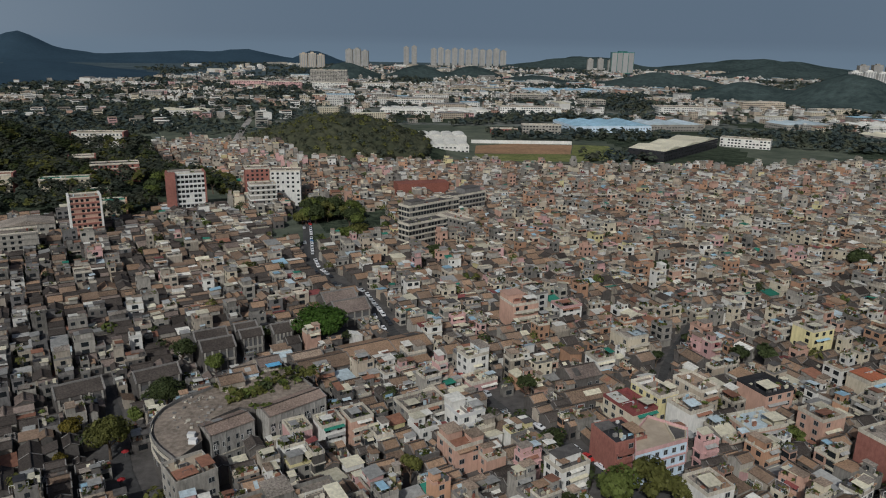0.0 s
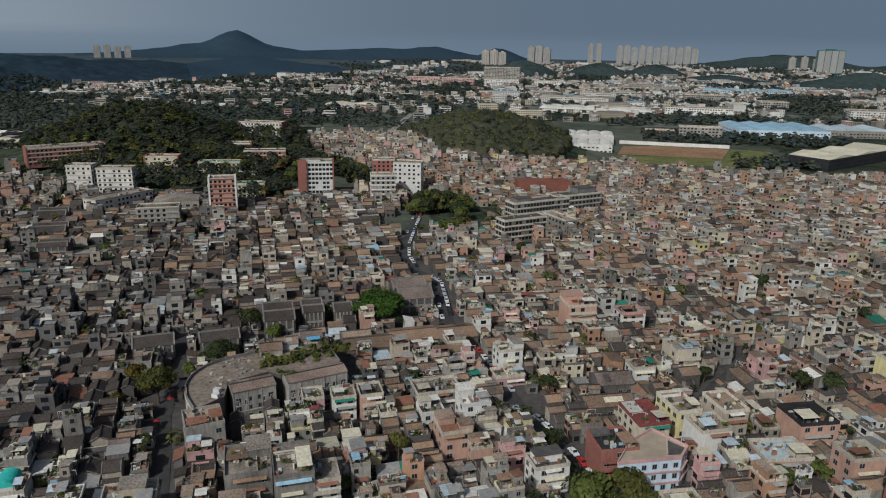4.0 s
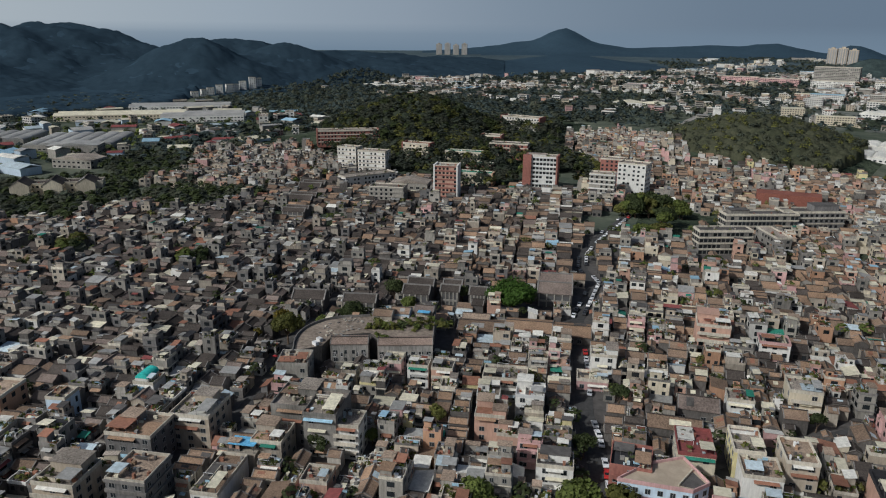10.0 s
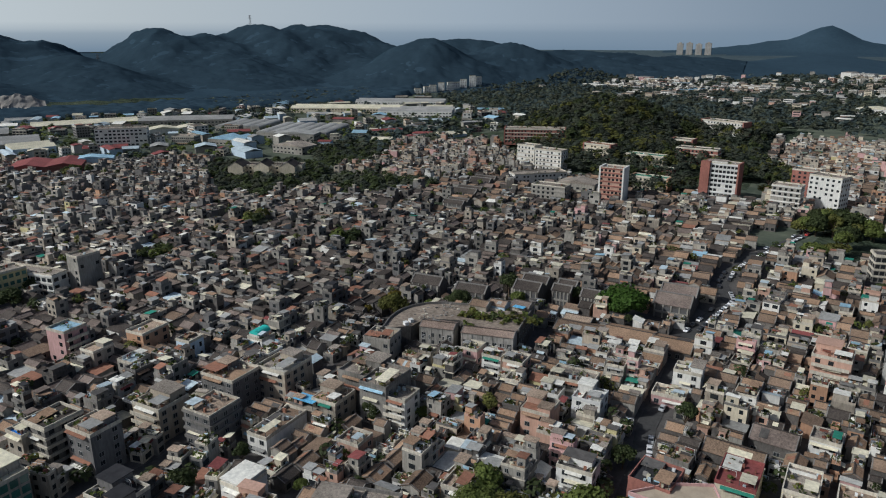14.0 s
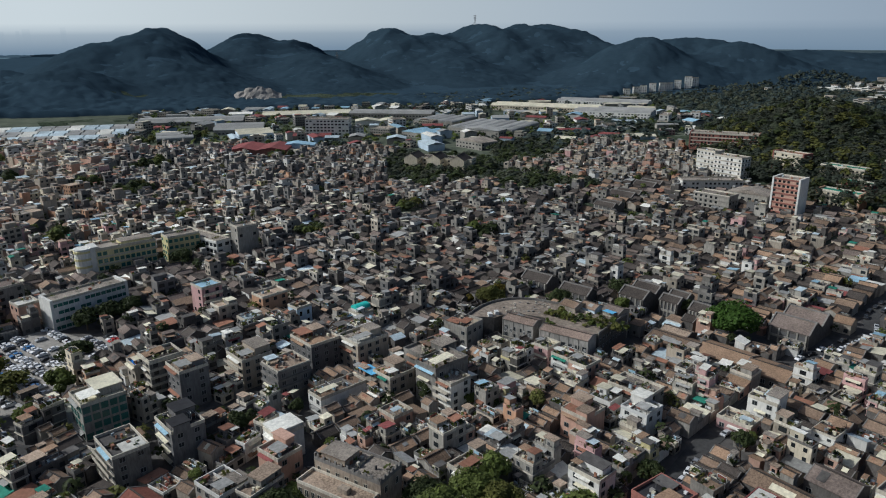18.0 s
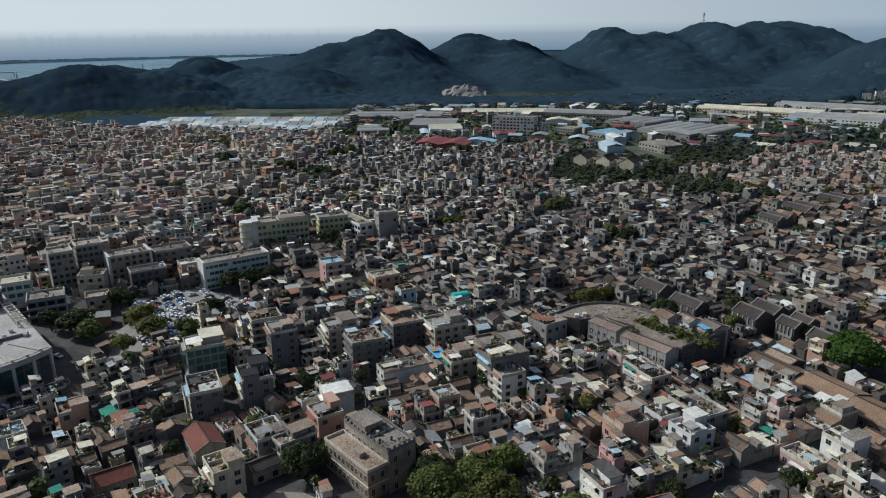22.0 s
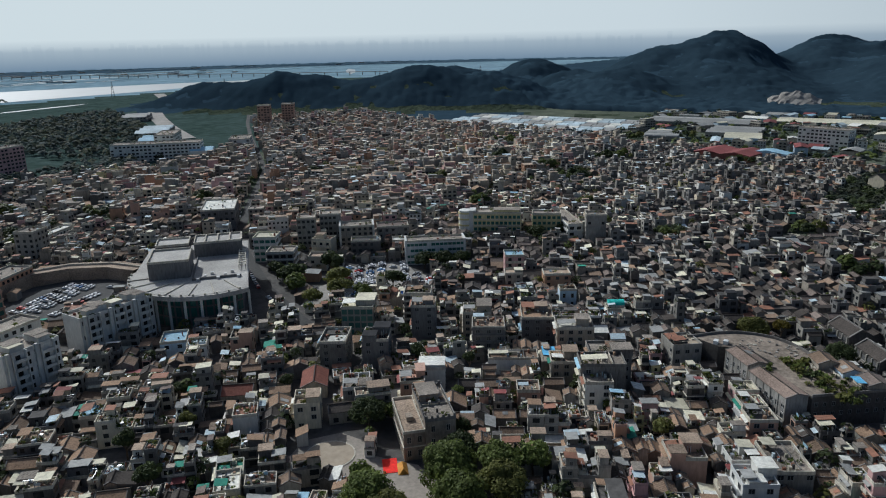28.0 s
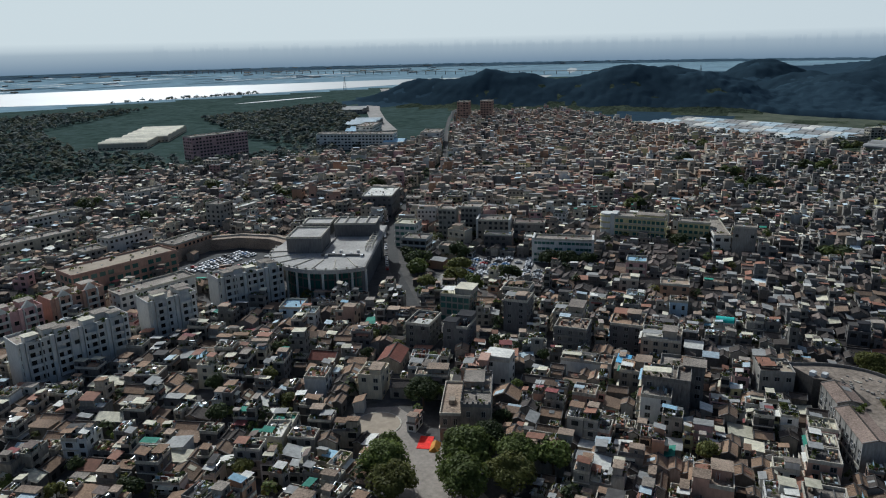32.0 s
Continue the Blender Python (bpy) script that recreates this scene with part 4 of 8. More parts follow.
def wood(name, spots, leaf_mats, label, seed, n_each=26, size=1.5, wide=(2.6, 4.6), up=1.4):
    """Far woodland: many small crowns of leaf sprays, over the spots (x, y, z)."""
    rs = np.random.RandomState(seed)
    spots = np.asarray(spots, float)
    n = len(spots)
    r = rs.uniform(wide[0], wide[1], n)
    p = rs.normal(size=(n, n_each, 3))
    p /= np.linalg.norm(p, axis=2, keepdims=True)
    p[..., 2] = np.abs(p[..., 2]) * 1.1 - .25
    cen = spots[:, None, :] + np.stack([np.zeros(n), np.zeros(n), r * 1.05], 1)[:, None, :]
    pos = cen + p * r[:, None, None] * rs.uniform(.7, 1.1, (n, n_each, 1))
    nor = p + rs.normal(scale=.4, size=p.shape) + np.array([0, 0, up])
    nor /= np.linalg.norm(nor, axis=2, keepdims=True)
    v, q = leaf_quads(pos.reshape(-1, 3), nor.reshape(-1, 3), np.repeat(r / 3.6 * size, n_each) * rs.uniform(.7, 1.2, n * n_each), rs)
    kind = np.repeat(rs.randint(0, len(leaf_mats), n), n_each)
    ob = new(name, array_mesh(name, v, q, leaf_mats, kind))
    return tagged(ob, label, "woodland", kind="stuff")


def scatter(poly, step, seed, chance=1.0, keep_off=False, zmin=None):
    """Jittered spots inside an outline."""
    rng = random.Random(seed)
    xs, ys = [p[0] for p in poly], [p[1] for p in poly]
    out = []
    x = min(xs)
    while x < max(xs):
        y = min(ys)
        while y < max(ys):
            px, py = x + rng.uniform(-.5, .5) * step, y + rng.uniform(-.5, .5) * step
            if rng.random() < chance and inside(px, py, poly):
                i, j = int(px - OX), int(py - OY)
                free = not (keep_off and 0 <= i < ON and 0 <= j < ON and taken[i, j])
                z = lift(px, py)
                if free and (zmin is None or z > zmin):
                    out.append((px, py, z))
            y += step
        x += step
    return out

# ---- the curved terrace beside the street ----
TERRACE = [(-71, 168), (-78, 174.5), (-82.5, 181), (-84.5, 188), (-84, 195), (-81, 201.5), (-76, 207), (-72, 212), (-73, 224), (-64, 236), (-59, 233), (-42, 212.5), (-57, 197), (-62, 198), (-71, 187), (-67, 178)]
s = Thing("curved_terrace", 0, 0, 0, "grey concrete building with a curved terrace roof above the lane", "building")
s.add("wall", prism(TERRACE, 0, 11.0), "wall_oldbrick")
s.add("terrace_roof", prism([(-66 + (x + 66) * .985, 202 + (y - 202) * .985) for x, y in TERRACE], 10.9, 11.06), "roof_terrace")
outer = [Vector((x, y, 0)) for x, y in [(-70, 166)] + TERRACE[:8]]
smooth = []
for k in range(len(outer) - 1):
    p0, p1, p2, p3 = outer[max(k - 1, 0)], outer[k], outer[k + 1], outer[min(k + 2, len(outer) - 1)]
    for i in range(4):
        t = i / 4
        smooth.append(0.5 * ((2 * p1) + (p2 - p0) * t + (2 * p0 - 5 * p1 + 4 * p2 - p3) * t * t + (3 * p1 - p0 - 3 * p2 + p3) * t ** 3))
smooth.append(outer[-1])
for name, z0, z1, th, off, m in (("parapet", 10.9, 12.0, .3, .25, "parapet_dark"), ("cornice", 9.7, 10.0, .7, .45, "parapet_pale"), ("floor_band", 6.4, 6.65, .6, .35, "parapet_pale")):
    v, f = [], []
    for k, p in enumerate(smooth):
        t = (smooth[min(k + 1, len(smooth) - 1)] - smooth[max(k - 1, 0)]).normalized()
        n = Vector((-t.y, t.x, 0))
        n = n if n.dot(p - Vector((-66, 194, 0))) > 0 else -n
        a, b = p + n * off, p + n * (off - th)
        v += [(a.x, a.y, z0), (a.x, a.y, z1), (b.x, b.y, z1), (b.x, b.y, z0)]
        if k:
            c = 4 * k
            f += [(c - 4, c - 3, c + 1, c), (c - 3, c - 2, c + 2, c + 1), (c - 2, c - 1, c + 3, c + 2)]
    s.add(name, (v, f), m)
for k in range(1, len(smooth) - 1, 2):
    p, t = smooth[k], (smooth[k + 1] - smooth[k - 1]).normalized()
    s.window(p.x, p.y, 4.8, math.degrees(math.atan2(t.y, t.x)) + 180, 1.4, 1.5)
    s.window(p.x, p.y, 8.2, math.degrees(math.atan2(t.y, t.x)) + 180, 1.4, 1.5)
for x, y, z in ((-70.5, 180, 11.1), (-69, 176.8, 11.1)):
    s.add("water_tank", box(x - 1.1, x + 1.1, y - .8, y + .8, z, z + 1.3), "frame_white", "pair of white rooftop tanks")
for px, py, zz in ((-78, 190, 11.1), (-72, 197, 11.1), (-77, 200, 11.1)):
    s.add("rubble", box(px, px + .8, py, py + .6, zz, zz + .3), "concrete")
rt = random.Random(9)
s.lump("terrace_bushes", [(tuft(-68 + 1.0 * q + w * .7, 203 + 0.95 * q - w, 11.0, rt.uniform(.6, 1.6), rt, 14), rt.choice(("leaf_green", "leaf_dark", "leaf_olive"))) for q, w in [(rt.uniform(0, 24), rt.gauss(0, 3.4)) for k in range(64)]])
s.lump("terrace_litter", [(box(x, x + rt.uniform(.3, 1.2), y, y + rt.uniform(.3, 1.2), 11.0, 11.0 + rt.uniform(.2, .6)), rt.choice(("concrete", "parapet_pale", "parapet_dark"))) for x, y in [(rt.uniform(-81, -68), rt.uniform(184, 203)) for k in range(40)]])
claim(-72, 192, 60, 42, 22, 0)
claim(-60, 216, 45, 40, 24, 0)


for k in range(9):
    q = (k + .5) / 9
    for fl in range(2):
        s.window(-42 - 17 * q, 212.5 + 20.5 * q, 4.8 + 3.4 * fl, 129.6, 1.2, 1.5)
s.add("parapet", ([(-41.9, 212.4, 10.9), (-59, 233, 10.9), (-59.2, 232.8, 10.9), (-42.2, 212.2, 10.9), (-41.9, 212.4, 11.8), (-59, 233, 11.8), (-59.2, 232.8, 11.8), (-42.2, 212.2, 11.8)],
                  [(0, 1, 5, 4), (2, 3, 7, 6), (4, 5, 6, 7), (0, 4, 7, 3), (1, 2, 6, 5)]), "parapet_dark")


def old_row(x, y, rot, w, d, h, label, tile="roof_row", wall="wall_plaster", windows=True):
    """A two-storey row with a low tiled roof and pilasters."""
    claim(x, y, rot, w, d, .5)
    s = Thing("row_house", x, y, rot, label, "house")
    rng = random.Random(int(x * 7 + y))
    gable_house(s, w, d, h, wall, tile, rng, rise=d * .13, sides="fb", keep=.95)
    face_windows(s, -w / 2, w / 2, -d / 2, d / 2, 4.6, 1, 3.0, rng, "fb", 1.1, 1.8, 2.3, .92, frame_mat="frame_white", lift_by=2.0)
    n = int(w / 4)
    for k in range(n + 1):
        px = -w / 2 + .2 + k * (w - .4) / n
        s.add("pilaster", box(px - .2, px + .2, -d / 2 - .18, -d / 2 + .1, 0, h - .3), "wall_plaster")
    s.add("floor_band", box(-w / 2 - .1, w / 2 + .1, -d / 2 - .25, -d / 2 + .02, 3.3, 3.6, base=True), "parapet_pale")
    return s


old_row(-63.3, 188.8, 43, 14, 7.6, 10.8, "long grey three-storey row house with a weathered brown roof")
old_row(-46.6, 201.6, 43, 20.5, 7.6, 11.2, "long grey row house with a brown tiled roof beside the terrace")
block("corner_house", -66, 165, 40, 13, 13, 3, "wall_grey", "grey corner house with an ochre roof deck beside the terrace", rise=3.9, roof="sand", parapet="wall_grey", seed=120)
for x, y, w, d, h, m, l in ((-69, 212.5, 8, 7, 14.2, "tile_brown", "small house with a balcony and a brown hipped roof"), (-66.5, 220, 8, 7, 13.6, "tile_brown", "blue-painted house with a brown roof on the terrace"),
                            (-60.5, 228, 8, 7.5, 13.6, "roof_umber", "low house with a blue sheet canopy behind the terrace")):
    s = Thing("house", x, y, 31, l, "house")
    claim(x, y, 31, w, d)
    rng = random.Random(int(x * 3))
    gable_house(s, w, d, h - 1, "wall_blue" if "blue-painted" in l else "wall_warm", m, rng, rise=1.3)
    s.add("balcony", join(box(-w * .35, w * .35, -d / 2 - 1.5, -d / 2 - .02, 10.9, 11.1, base=True), box(-w * .35, w * .35, -d / 2 - 1.5, -d / 2 - 1.4, 11.1, 11.9)), "parapet_pale")
    if "canopy" in l:
        canopy(s, -2, 3, -d / 2 - 3, -d / 2, 11.0, "sheet_sky", rng)


def ancestral_hall(x, y, rot, w, d, h, bays, label, tile="tile_grey"):
    """A deep hall of several tiled roofs one behind another, with raised fire gables and a dark panel for its open
    front's shade.
    """
    claim(x, y, rot, w, d, 1)
    s = Thing("ancestral_hall", x, y, rot, label, "hall")
    bd = d / bays
    for k in range(bays):
        c = -d / 2 + (k + .5) * bd
        r, hy = bd * .27, bd / 2
        v = [(-w / 2, c - hy, 0), (w / 2, c - hy, 0), (w / 2, c + hy, 0), (-w / 2, c + hy, 0), (-w / 2, c - hy, h), (w / 2, c - hy, h), (w / 2, c + hy, h), (-w / 2, c + hy, h), (-w / 2, c, h + r), (w / 2, c, h + r)]
        s.add("wall", (v, [(0, 1, 5, 4), (1, 2, 6, 9, 5), (2, 3, 7, 6), (3, 0, 4, 8, 7)]), "wall_oldbrick")
        s.add("roof", join(sheet(-w / 2 + .3, w / 2 - .3, c - hy + .1, c, h + .1, h + r + .1, .18), sheet(-w / 2 + .3, w / 2 - .3, c, c + hy - .1, h + r + .1, h + .1, .18)), tile)
        s.add("ridge", box(-w / 2, w / 2, c - .25, c + .25, h + r + .2, h + r + .75), "parapet_dark")
        for q in (-1, 1):
            s.add("fire_gable", join(sheet(q * w / 2 - .3, q * w / 2 + .3, c - hy, c, h + .1, h + r + .5, .35), sheet(q * w / 2 - .3, q * w / 2 + .3, c, c + hy, h + r + .5, h + .1, .35)), "parapet_dark")
    # dark panel in place of the shade inside the open porch
    s.add("porch_opening", box(-w / 2 + 1.2, w / 2 - 1.2, -d / 2 - .05, -d / 2 + .3, .3, h - .9), "frame_dark")
    for k in range(5):
        px = -w / 2 + .9 + k * (w - 1.8) / 4
        s.add("column", box(px - .3, px + .3, -d / 2 - .35, -d / 2 + .15, 0, h), "wall_grey")
    s.add("balcony", box(-w / 2 + .6, w / 2 - .6, -d / 2 - .6, -d / 2 - .1, h * .5 - .5, h * .5 + .4, base=True), "wall_grey")
    return s


ancestral_hall(-88.2, 254.6, 31, 12.5, 20, 8.0, 2, "tall grey brick hall with a brown tiled roof and open front")
ancestral_hall(-78, 266, 31, 9, 15, 7.6, 2, "narrow grey brick hall with a tiled roof")
ancestral_hall(-45, 304, 31, 16, 26, 6.2, 2, "broad low hall of tiled roofs on wooden columns", "roof_umber")
ancestral_hall(-66, 271, 31, 8, 9, 6.5, 1, "small grey gabled house with stepped gables and a white front")
ancestral_hall(-122, 217, 36, 15, 10, 5.8, 1, "long grey house with a shaded upper gallery")
ancestral_hall(-100, 228, 36, 15, 9, 6.5, 1, "grey house with a dark tiled roof beside the terrace tree")
ancestral_hall(-290, 345, 31, 20, 18, 5, 2, "old hall with dark tiled roofs and long courtyards")
ancestral_hall(-318, 378, 31, 18, 18, 5, 2, "old hall with dark tiled roofs and long courtyards")
ancestral_hall(-262, 318, 31, 16, 14, 5, 2, "old hall with dark tiled roofs facing a bare yard")
patch("yard_hall", [(-285, 295), (-268, 320), (-235, 335), (-240, 315)], 0.1, "concrete", "pale bare yard before the old halls", "yard")
claim(-260, 315, 30, 50, 26, 0)
# wide low tiled sheds below the big tree
for x, y, w, d, t in ((-45, 247, 20, 13, "tile_brown"), (-30, 260, 20, 14, "tile_ochre"), (-14, 268, 16, 14, "tile_ochre"), (-52, 252, 12, 10, "roof_warm")):
    s = Thing("tiled_shed", x, y, 31, "wide low building with a worn tiled roof", "house")
    claim(x, y, 31, w, d, .2)
    gable_house(s, w, d, 3.6, "wall_oldbrick", t, random.Random(int(x)), rise=1.8)
patch("yard_tree", [(-92, 250), (-60, 256), (-30, 284), (-36, 300), (-60, 276), (-95, 258)], 0.08, "asphalt", "dark paved lane before the old halls", "yard")
claim(-64, 268, 35, 66, 9, 0)
claim(-84, 248, 31, 14, 20, 0)

# ---- the near large houses ----
block("office_block", -40, 146, 31, 14, 17, 4, "wall_cement", "grey concrete block with a flat roof around a light well", roof="roof_concrete", rise=3.5, pents=((3, 4, 6, 7, 2.5),), seed=3, sides="fbr", keep=.5, parapet="wall_cement")
block("office_block", -28, 148, 31, 12, 18, 4, "wall_cement", "grey concrete block with a bare rendered side", roof="roof_concrete", rise=3.8, seed=4, sides="fbr", keep=.35, gap=4, parapet="wall_cement")
block("apartment_house", -20, 150, 31, 9, 11, 4, "wall_white", "white balconied house with a cream sheet roof", rise=2.9, balconies="f", seed=5, group="")
block("corner_house", -60, 124, 31, 15, 17, 4, "wall_beige", "ochre fronted concrete house with a white rooftop room", rise=3.1, pents=((1, 3, 6, 5, 3.2),), seed=6)
block("corner_house", -63, 106, 31, 17, 15, 4, "wall_dark", "dark grey concrete house with a planted roof", rise=3.1, pents=((-3, 2, 5, 5, 2.6),), roof="roof_warm", seed=7)
block("corner_house", -42, 95, 31, 13, 15, 4, "wall_dark", "dark concrete house over an open ground floor", rise=3.2, roof="roof_warm", seed=8, bands="parapet_dark")
block("corner_house", -55, 82, 31, 14, 14, 4, "wall_beige", "beige terraced concrete house with a roof veranda", rise=3.0, pents=((0, 3, 9, 6, 3),), seed=9, balconies="f")
block("corner_house", -44, 62, 31, 13, 12, 5, "wall_dark", "tall dark concrete house with a yellow planted roof", rise=3.0, roof="roof_warm", seed=10, pents=((2, 2, 5, 4, 2.6),))
block("corner_house", -54, 52, 31, 12, 14, 5, "wall_cement", "tall grey house with a mossy sloping roof", rise=3.1, roof="tile_grey", seed=11, bands=True)
block("corner_house", -9, 64, 31, 14, 12, 4, "wall_dark", "dark concrete house with black rooftop rooms", rise=3.3, roof="roof_tar", seed=12, pents=((-3, 2, 6, 6, 3), (4, -2, 5, 5, 2.4)))
block("corner_house", -2, 49, 31, 17, 12, 4, "wall_cement", "grey house with a tiled upper deck and rafters", rise=3.0, roof="roof_dark", seed=13, balconies="f")
block("glazed_house", -32, 36, 31, 14, 16, 4, "wall_grey", "grey house with green glazing and cream sheet roofs", rise=3.3, roof="sheet_cream", seed=14, glass="glass_green", gap=2.6, win=(2.2, 2.2), pents=((-2, 3, 9, 8, 2.6),))
block("house_blue_shed", -57, 45.5, 31, 9, 11, 4, "wall_warm", "low house under a bright blue sheet roof", category="house", rise=3.0, roof="sheet_bright", seed=15)
block("long_gallery", -31, 112, 31, 9, 22, 2, "wall_white", "long white house with an arched front and brown roof", category="house", rise=3.3, roof="tile_brown", seed=16)
block("tarp_house", -34, 132, 31, 11, 13, 3, "wall_warm", "house with a pink deck and a bright blue tarpaulin", category="house", rise=3.1, roof="roof_warm", seed=17, pents=((-2, 2, 6, 5, 2.8),))
s = Thing("blue_tarpaulin", -37, 124, 31, "bright blue tarpaulin on poles", "awning", z=0)
canopy(s, -4, 4, -2.5, 2.5, 6.2, "sheet_sky", random.Random(3))
s.add("roof", box(-4.5, 4.5, -3, 3, 0, 6.1), "wall_warm")
block("peach_house", -10, 129, 31, 9, 9, 2, "wall_salmon", "small peach house with a walled roof deck", category="house", rise=3.6, roof="roof_warm", seed=18)
block("metal_roof_house", -3, 94, 31, 9, 11, 3, "wall_white", "white house under a curved pale sheet roof", category="house", rise=3.3, roof="sheet_white", seed=19, pents=((0, 0, 7, 9, 1.6),))
block("peach_house", 8, 93, 38, 11, 10, 3, "wall_salmon", "peach house with a walled roof terrace", category="house", rise=3.2, roof="wall_salmon", seed=20, pents=((-2, 3, 6, 3, 2.6),))
block("courtyard_house", 20, 78, 40, 13, 11, 3, "wall_grey", "grey house with a pale walled roof terrace", category="house", rise=3.0, parapet="wall_white", seed=21, pents=((3, 3, 5, 4, 1.4),))
block("cream_house", 38, 72, 40, 12, 10, 3, "wall_cream", "cream house with a white arched canopy", category="house", rise=3.1, roof="roof_warm", parapet="wall_cream", seed=22, pents=((2, 2, 6, 4, 2.8),), balconies="f")
s = Thing("red_roof_house", 20, 58, 40, "low house with a red tiled roof", "house")
claim(20, 58, 40, 14, 10); gable_house(s, 14, 9, 4.5, "wall_warm", "tile_red", random.Random(5))
s = Thing("red_roof_house", 40, 40, 130, "low house with a rust-red tiled roof", "house")
claim(40, 40, 130, 11, 9); gable_house(s, 11, 8, 4, "wall_warm", "tile_red", random.Random(6))
block("white_house", 54, 60, 44, 9, 9, 3, "wall_white", "tall plain white house with a red-brown deck", category="house", rise=2.9, roof="sheet_rust", seed=23)
block("white_house", 82, 84, 46, 12, 8, 2, "wall_cream", "low cream house under a wide white sheet roof", category="house", rise=3.6, roof="sheet_white", seed=24)
block("green_roof_house", 77, 79, 46, 10, 9, 2, "wall_grey", "low house with a green sheet roof", category="house", rise=3.2, roof="sheet_green", seed=25)
block("blue_roof_house", 78, 14, 46, 13, 8, 2, "wall_grey", "grey house under a pale blue sheet roof", category="house", rise=3.6, roof="sheet_blue", seed=26)
block("blue_roof_house", 25, -15, 46, 12, 10, 2, "wall_blue", "blue walled house with blue sheet roofs", category="house", rise=3.2, roof="sheet_blue", seed=27)
block("white_house", 24, -2, 46, 10, 9, 2, "wall_white", "white house with a pale blue sheet roof", category="house", rise=3.5, roof="sheet_pale", seed=28)
block("salmon_house", 11, 10, 40, 11, 10, 3, "wall_salmon", "salmon pink house with a stair tower", category="house", rise=2.9, roof="roof_warm", seed=29, pents=((3, 2, 4, 5, 2.6),))
block("flat_house", 26, 145, 31, 9, 14, 3, "wall_grey", "grey house with a long pale walled deck", category="house", rise=3.1, roof="roof_warm", seed=30, pents=((-3, 5, 3, 4, 2.4),))
block("pink_house", -43, 192, 31, 8, 9, 3, "wall_pink", "pink house with a cream sheet canopy and green deck", category="house", rise=3.1, roof="sheet_cream", seed=31)
block("white_house", -34, 196, 31, 9, 9, 3, "wall_white", "white house with three rows of dark windows", category="house", rise=3.0, roof="roof_concrete", seed=32)
block("pink_house", -26, 200, 31, 9, 10, 3, "wall_salmon", "pink house with open balconies", category="house", rise=3.1, roof="roof_dark", seed=33, balconies="f")
block("grey_house", -6, 210, 31, 18, 12, 3, "wall_grey", "wide grey house with a broad flat roof", category="house", rise=2.9, roof="roof_concrete", seed=34, gap=2.4)
block("ornate_white_house", 8, 205, 31, 11, 11, 3, "wall_white", "ornate bright white house with stepped terraces", category="house", rise=3.0, roof="sheet_white", parapet="frame_white", seed=35, pents=((-2, 3, 5, 5, 3), (3, -1, 3.4, 4, 1.6)), balconies="f")
block("peach_house", 6, 186, 31, 11, 12, 3, "wall_salmon", "peach and white stepped house with a stair tower", category="house", rise=3.2, roof="roof_warm", seed=36, pents=((-2, 2, 5, 5, 2.8), (3, -3, 4, 4, 2.4)))
block("street_house", 12, 247, 31, 11, 9, 3, "wall_white", "white and blue street house with open decks", category="house", rise=3.2, roof="roof_concrete", seed=37, pents=((3, 0, 4, 7, 2.8),))
block("street_house", 14, 236, 31, 13, 9, 1, "wall_pink", "pink terrace deck beside the street", category="house", rise=4.0, roof="sand", seed=38)
block("brick_house", 53, 188, 24, 13, 14, 4, "wall_brick", "red brick house with a black roof and white vents", category="house", rise=2.9, roof="roof_tar", parapet="wall_brick", seed=39, balconies="f")
# the wedge-shaped house at the fork
s = Thing("wedge_house", 0, 0, 0, "pale blue wedge-shaped house with pink balconies at a fork", "house")
WEDGE = [(55, 176), (72, 184), (74, 190), (64, 197), (58, 188)]
s.add("wall", prism(WEDGE, 0, 10.6), "wall_blue")
s.add("roof", prism([(64 + (x - 64) * .97, 187 + (y - 187) * .97) for x, y in WEDGE], 10.5, 10.72), "sand")
s.add("roof_deck", prism([(68.5, 184.5), (71.8, 185.8), (73, 189.6), (68.5, 192.4)], 10.7, 10.8), "roof_dark")
s.add("deck_wall", prism([(68.0, 184.0), (68.4, 184.0), (68.4, 193.0), (68.0, 193.0)], 10.7, 11.4), "wall_cream")
for (x0, y0), (x1, y1) in zip(WEDGE, WEDGE[1:] + WEDGE[:1]):
    d = math.hypot(x1 - x0, y1 - y0)
    a = math.degrees(math.atan2(y1 - y0, x1 - x0))
    c, sn = math.cos(radians(a)), math.sin(radians(a))
    pv, pf = box(-.1, d + .1, -.15, .12, 10.4, 11.5)
    s.add("parapet", ([(x0 + c * u - sn * v, y0 + sn * u + c * v, z) for u, v, z in pv], pf), "wall_pink")
    for k in range(int(d / 3)):
        for fl in range(3):
            u = (k + .5) * d / int(d / 3)
            s.window(x0 + c * u, y0 + sn * u, fl * 3.4 + 1.9, a, 1.4, 1.6, "glass_dark")
    for fl in range(1, 3):
        bv, bf = box(.3, d - .3, -.5, .05, fl * 3.4 - .1, fl * 3.4 + .25, base=True)
        s.add("floor_band", ([(x0 + c * u - sn * v, y0 + sn * u + c * v, z) for u, v, z in bv], bf), "wall_pink")
claim(64, 187, 30, 17, 19, .6)
block("maroon_roof_house", 62, 210, 28, 12, 17, 3, "wall_cream", "cream house under a maroon sheet roof", category="house", rise=3.2, roof="sheet_maroon", parapet="sheet_maroon", seed=41)
block("yellow_house", 73, 221, 28, 10, 16, 3, "wall_yellow", "pale yellow house with blue sheet roofs", category="house", rise=3.2, roof="roof_concrete", seed=42)
block("white_house", 81, 208.5, 28, 12, 12, 3, "wall_white", "white three-storey house with a brown roof", category="house", rise=3.4, roof="roof_warm", seed=43)
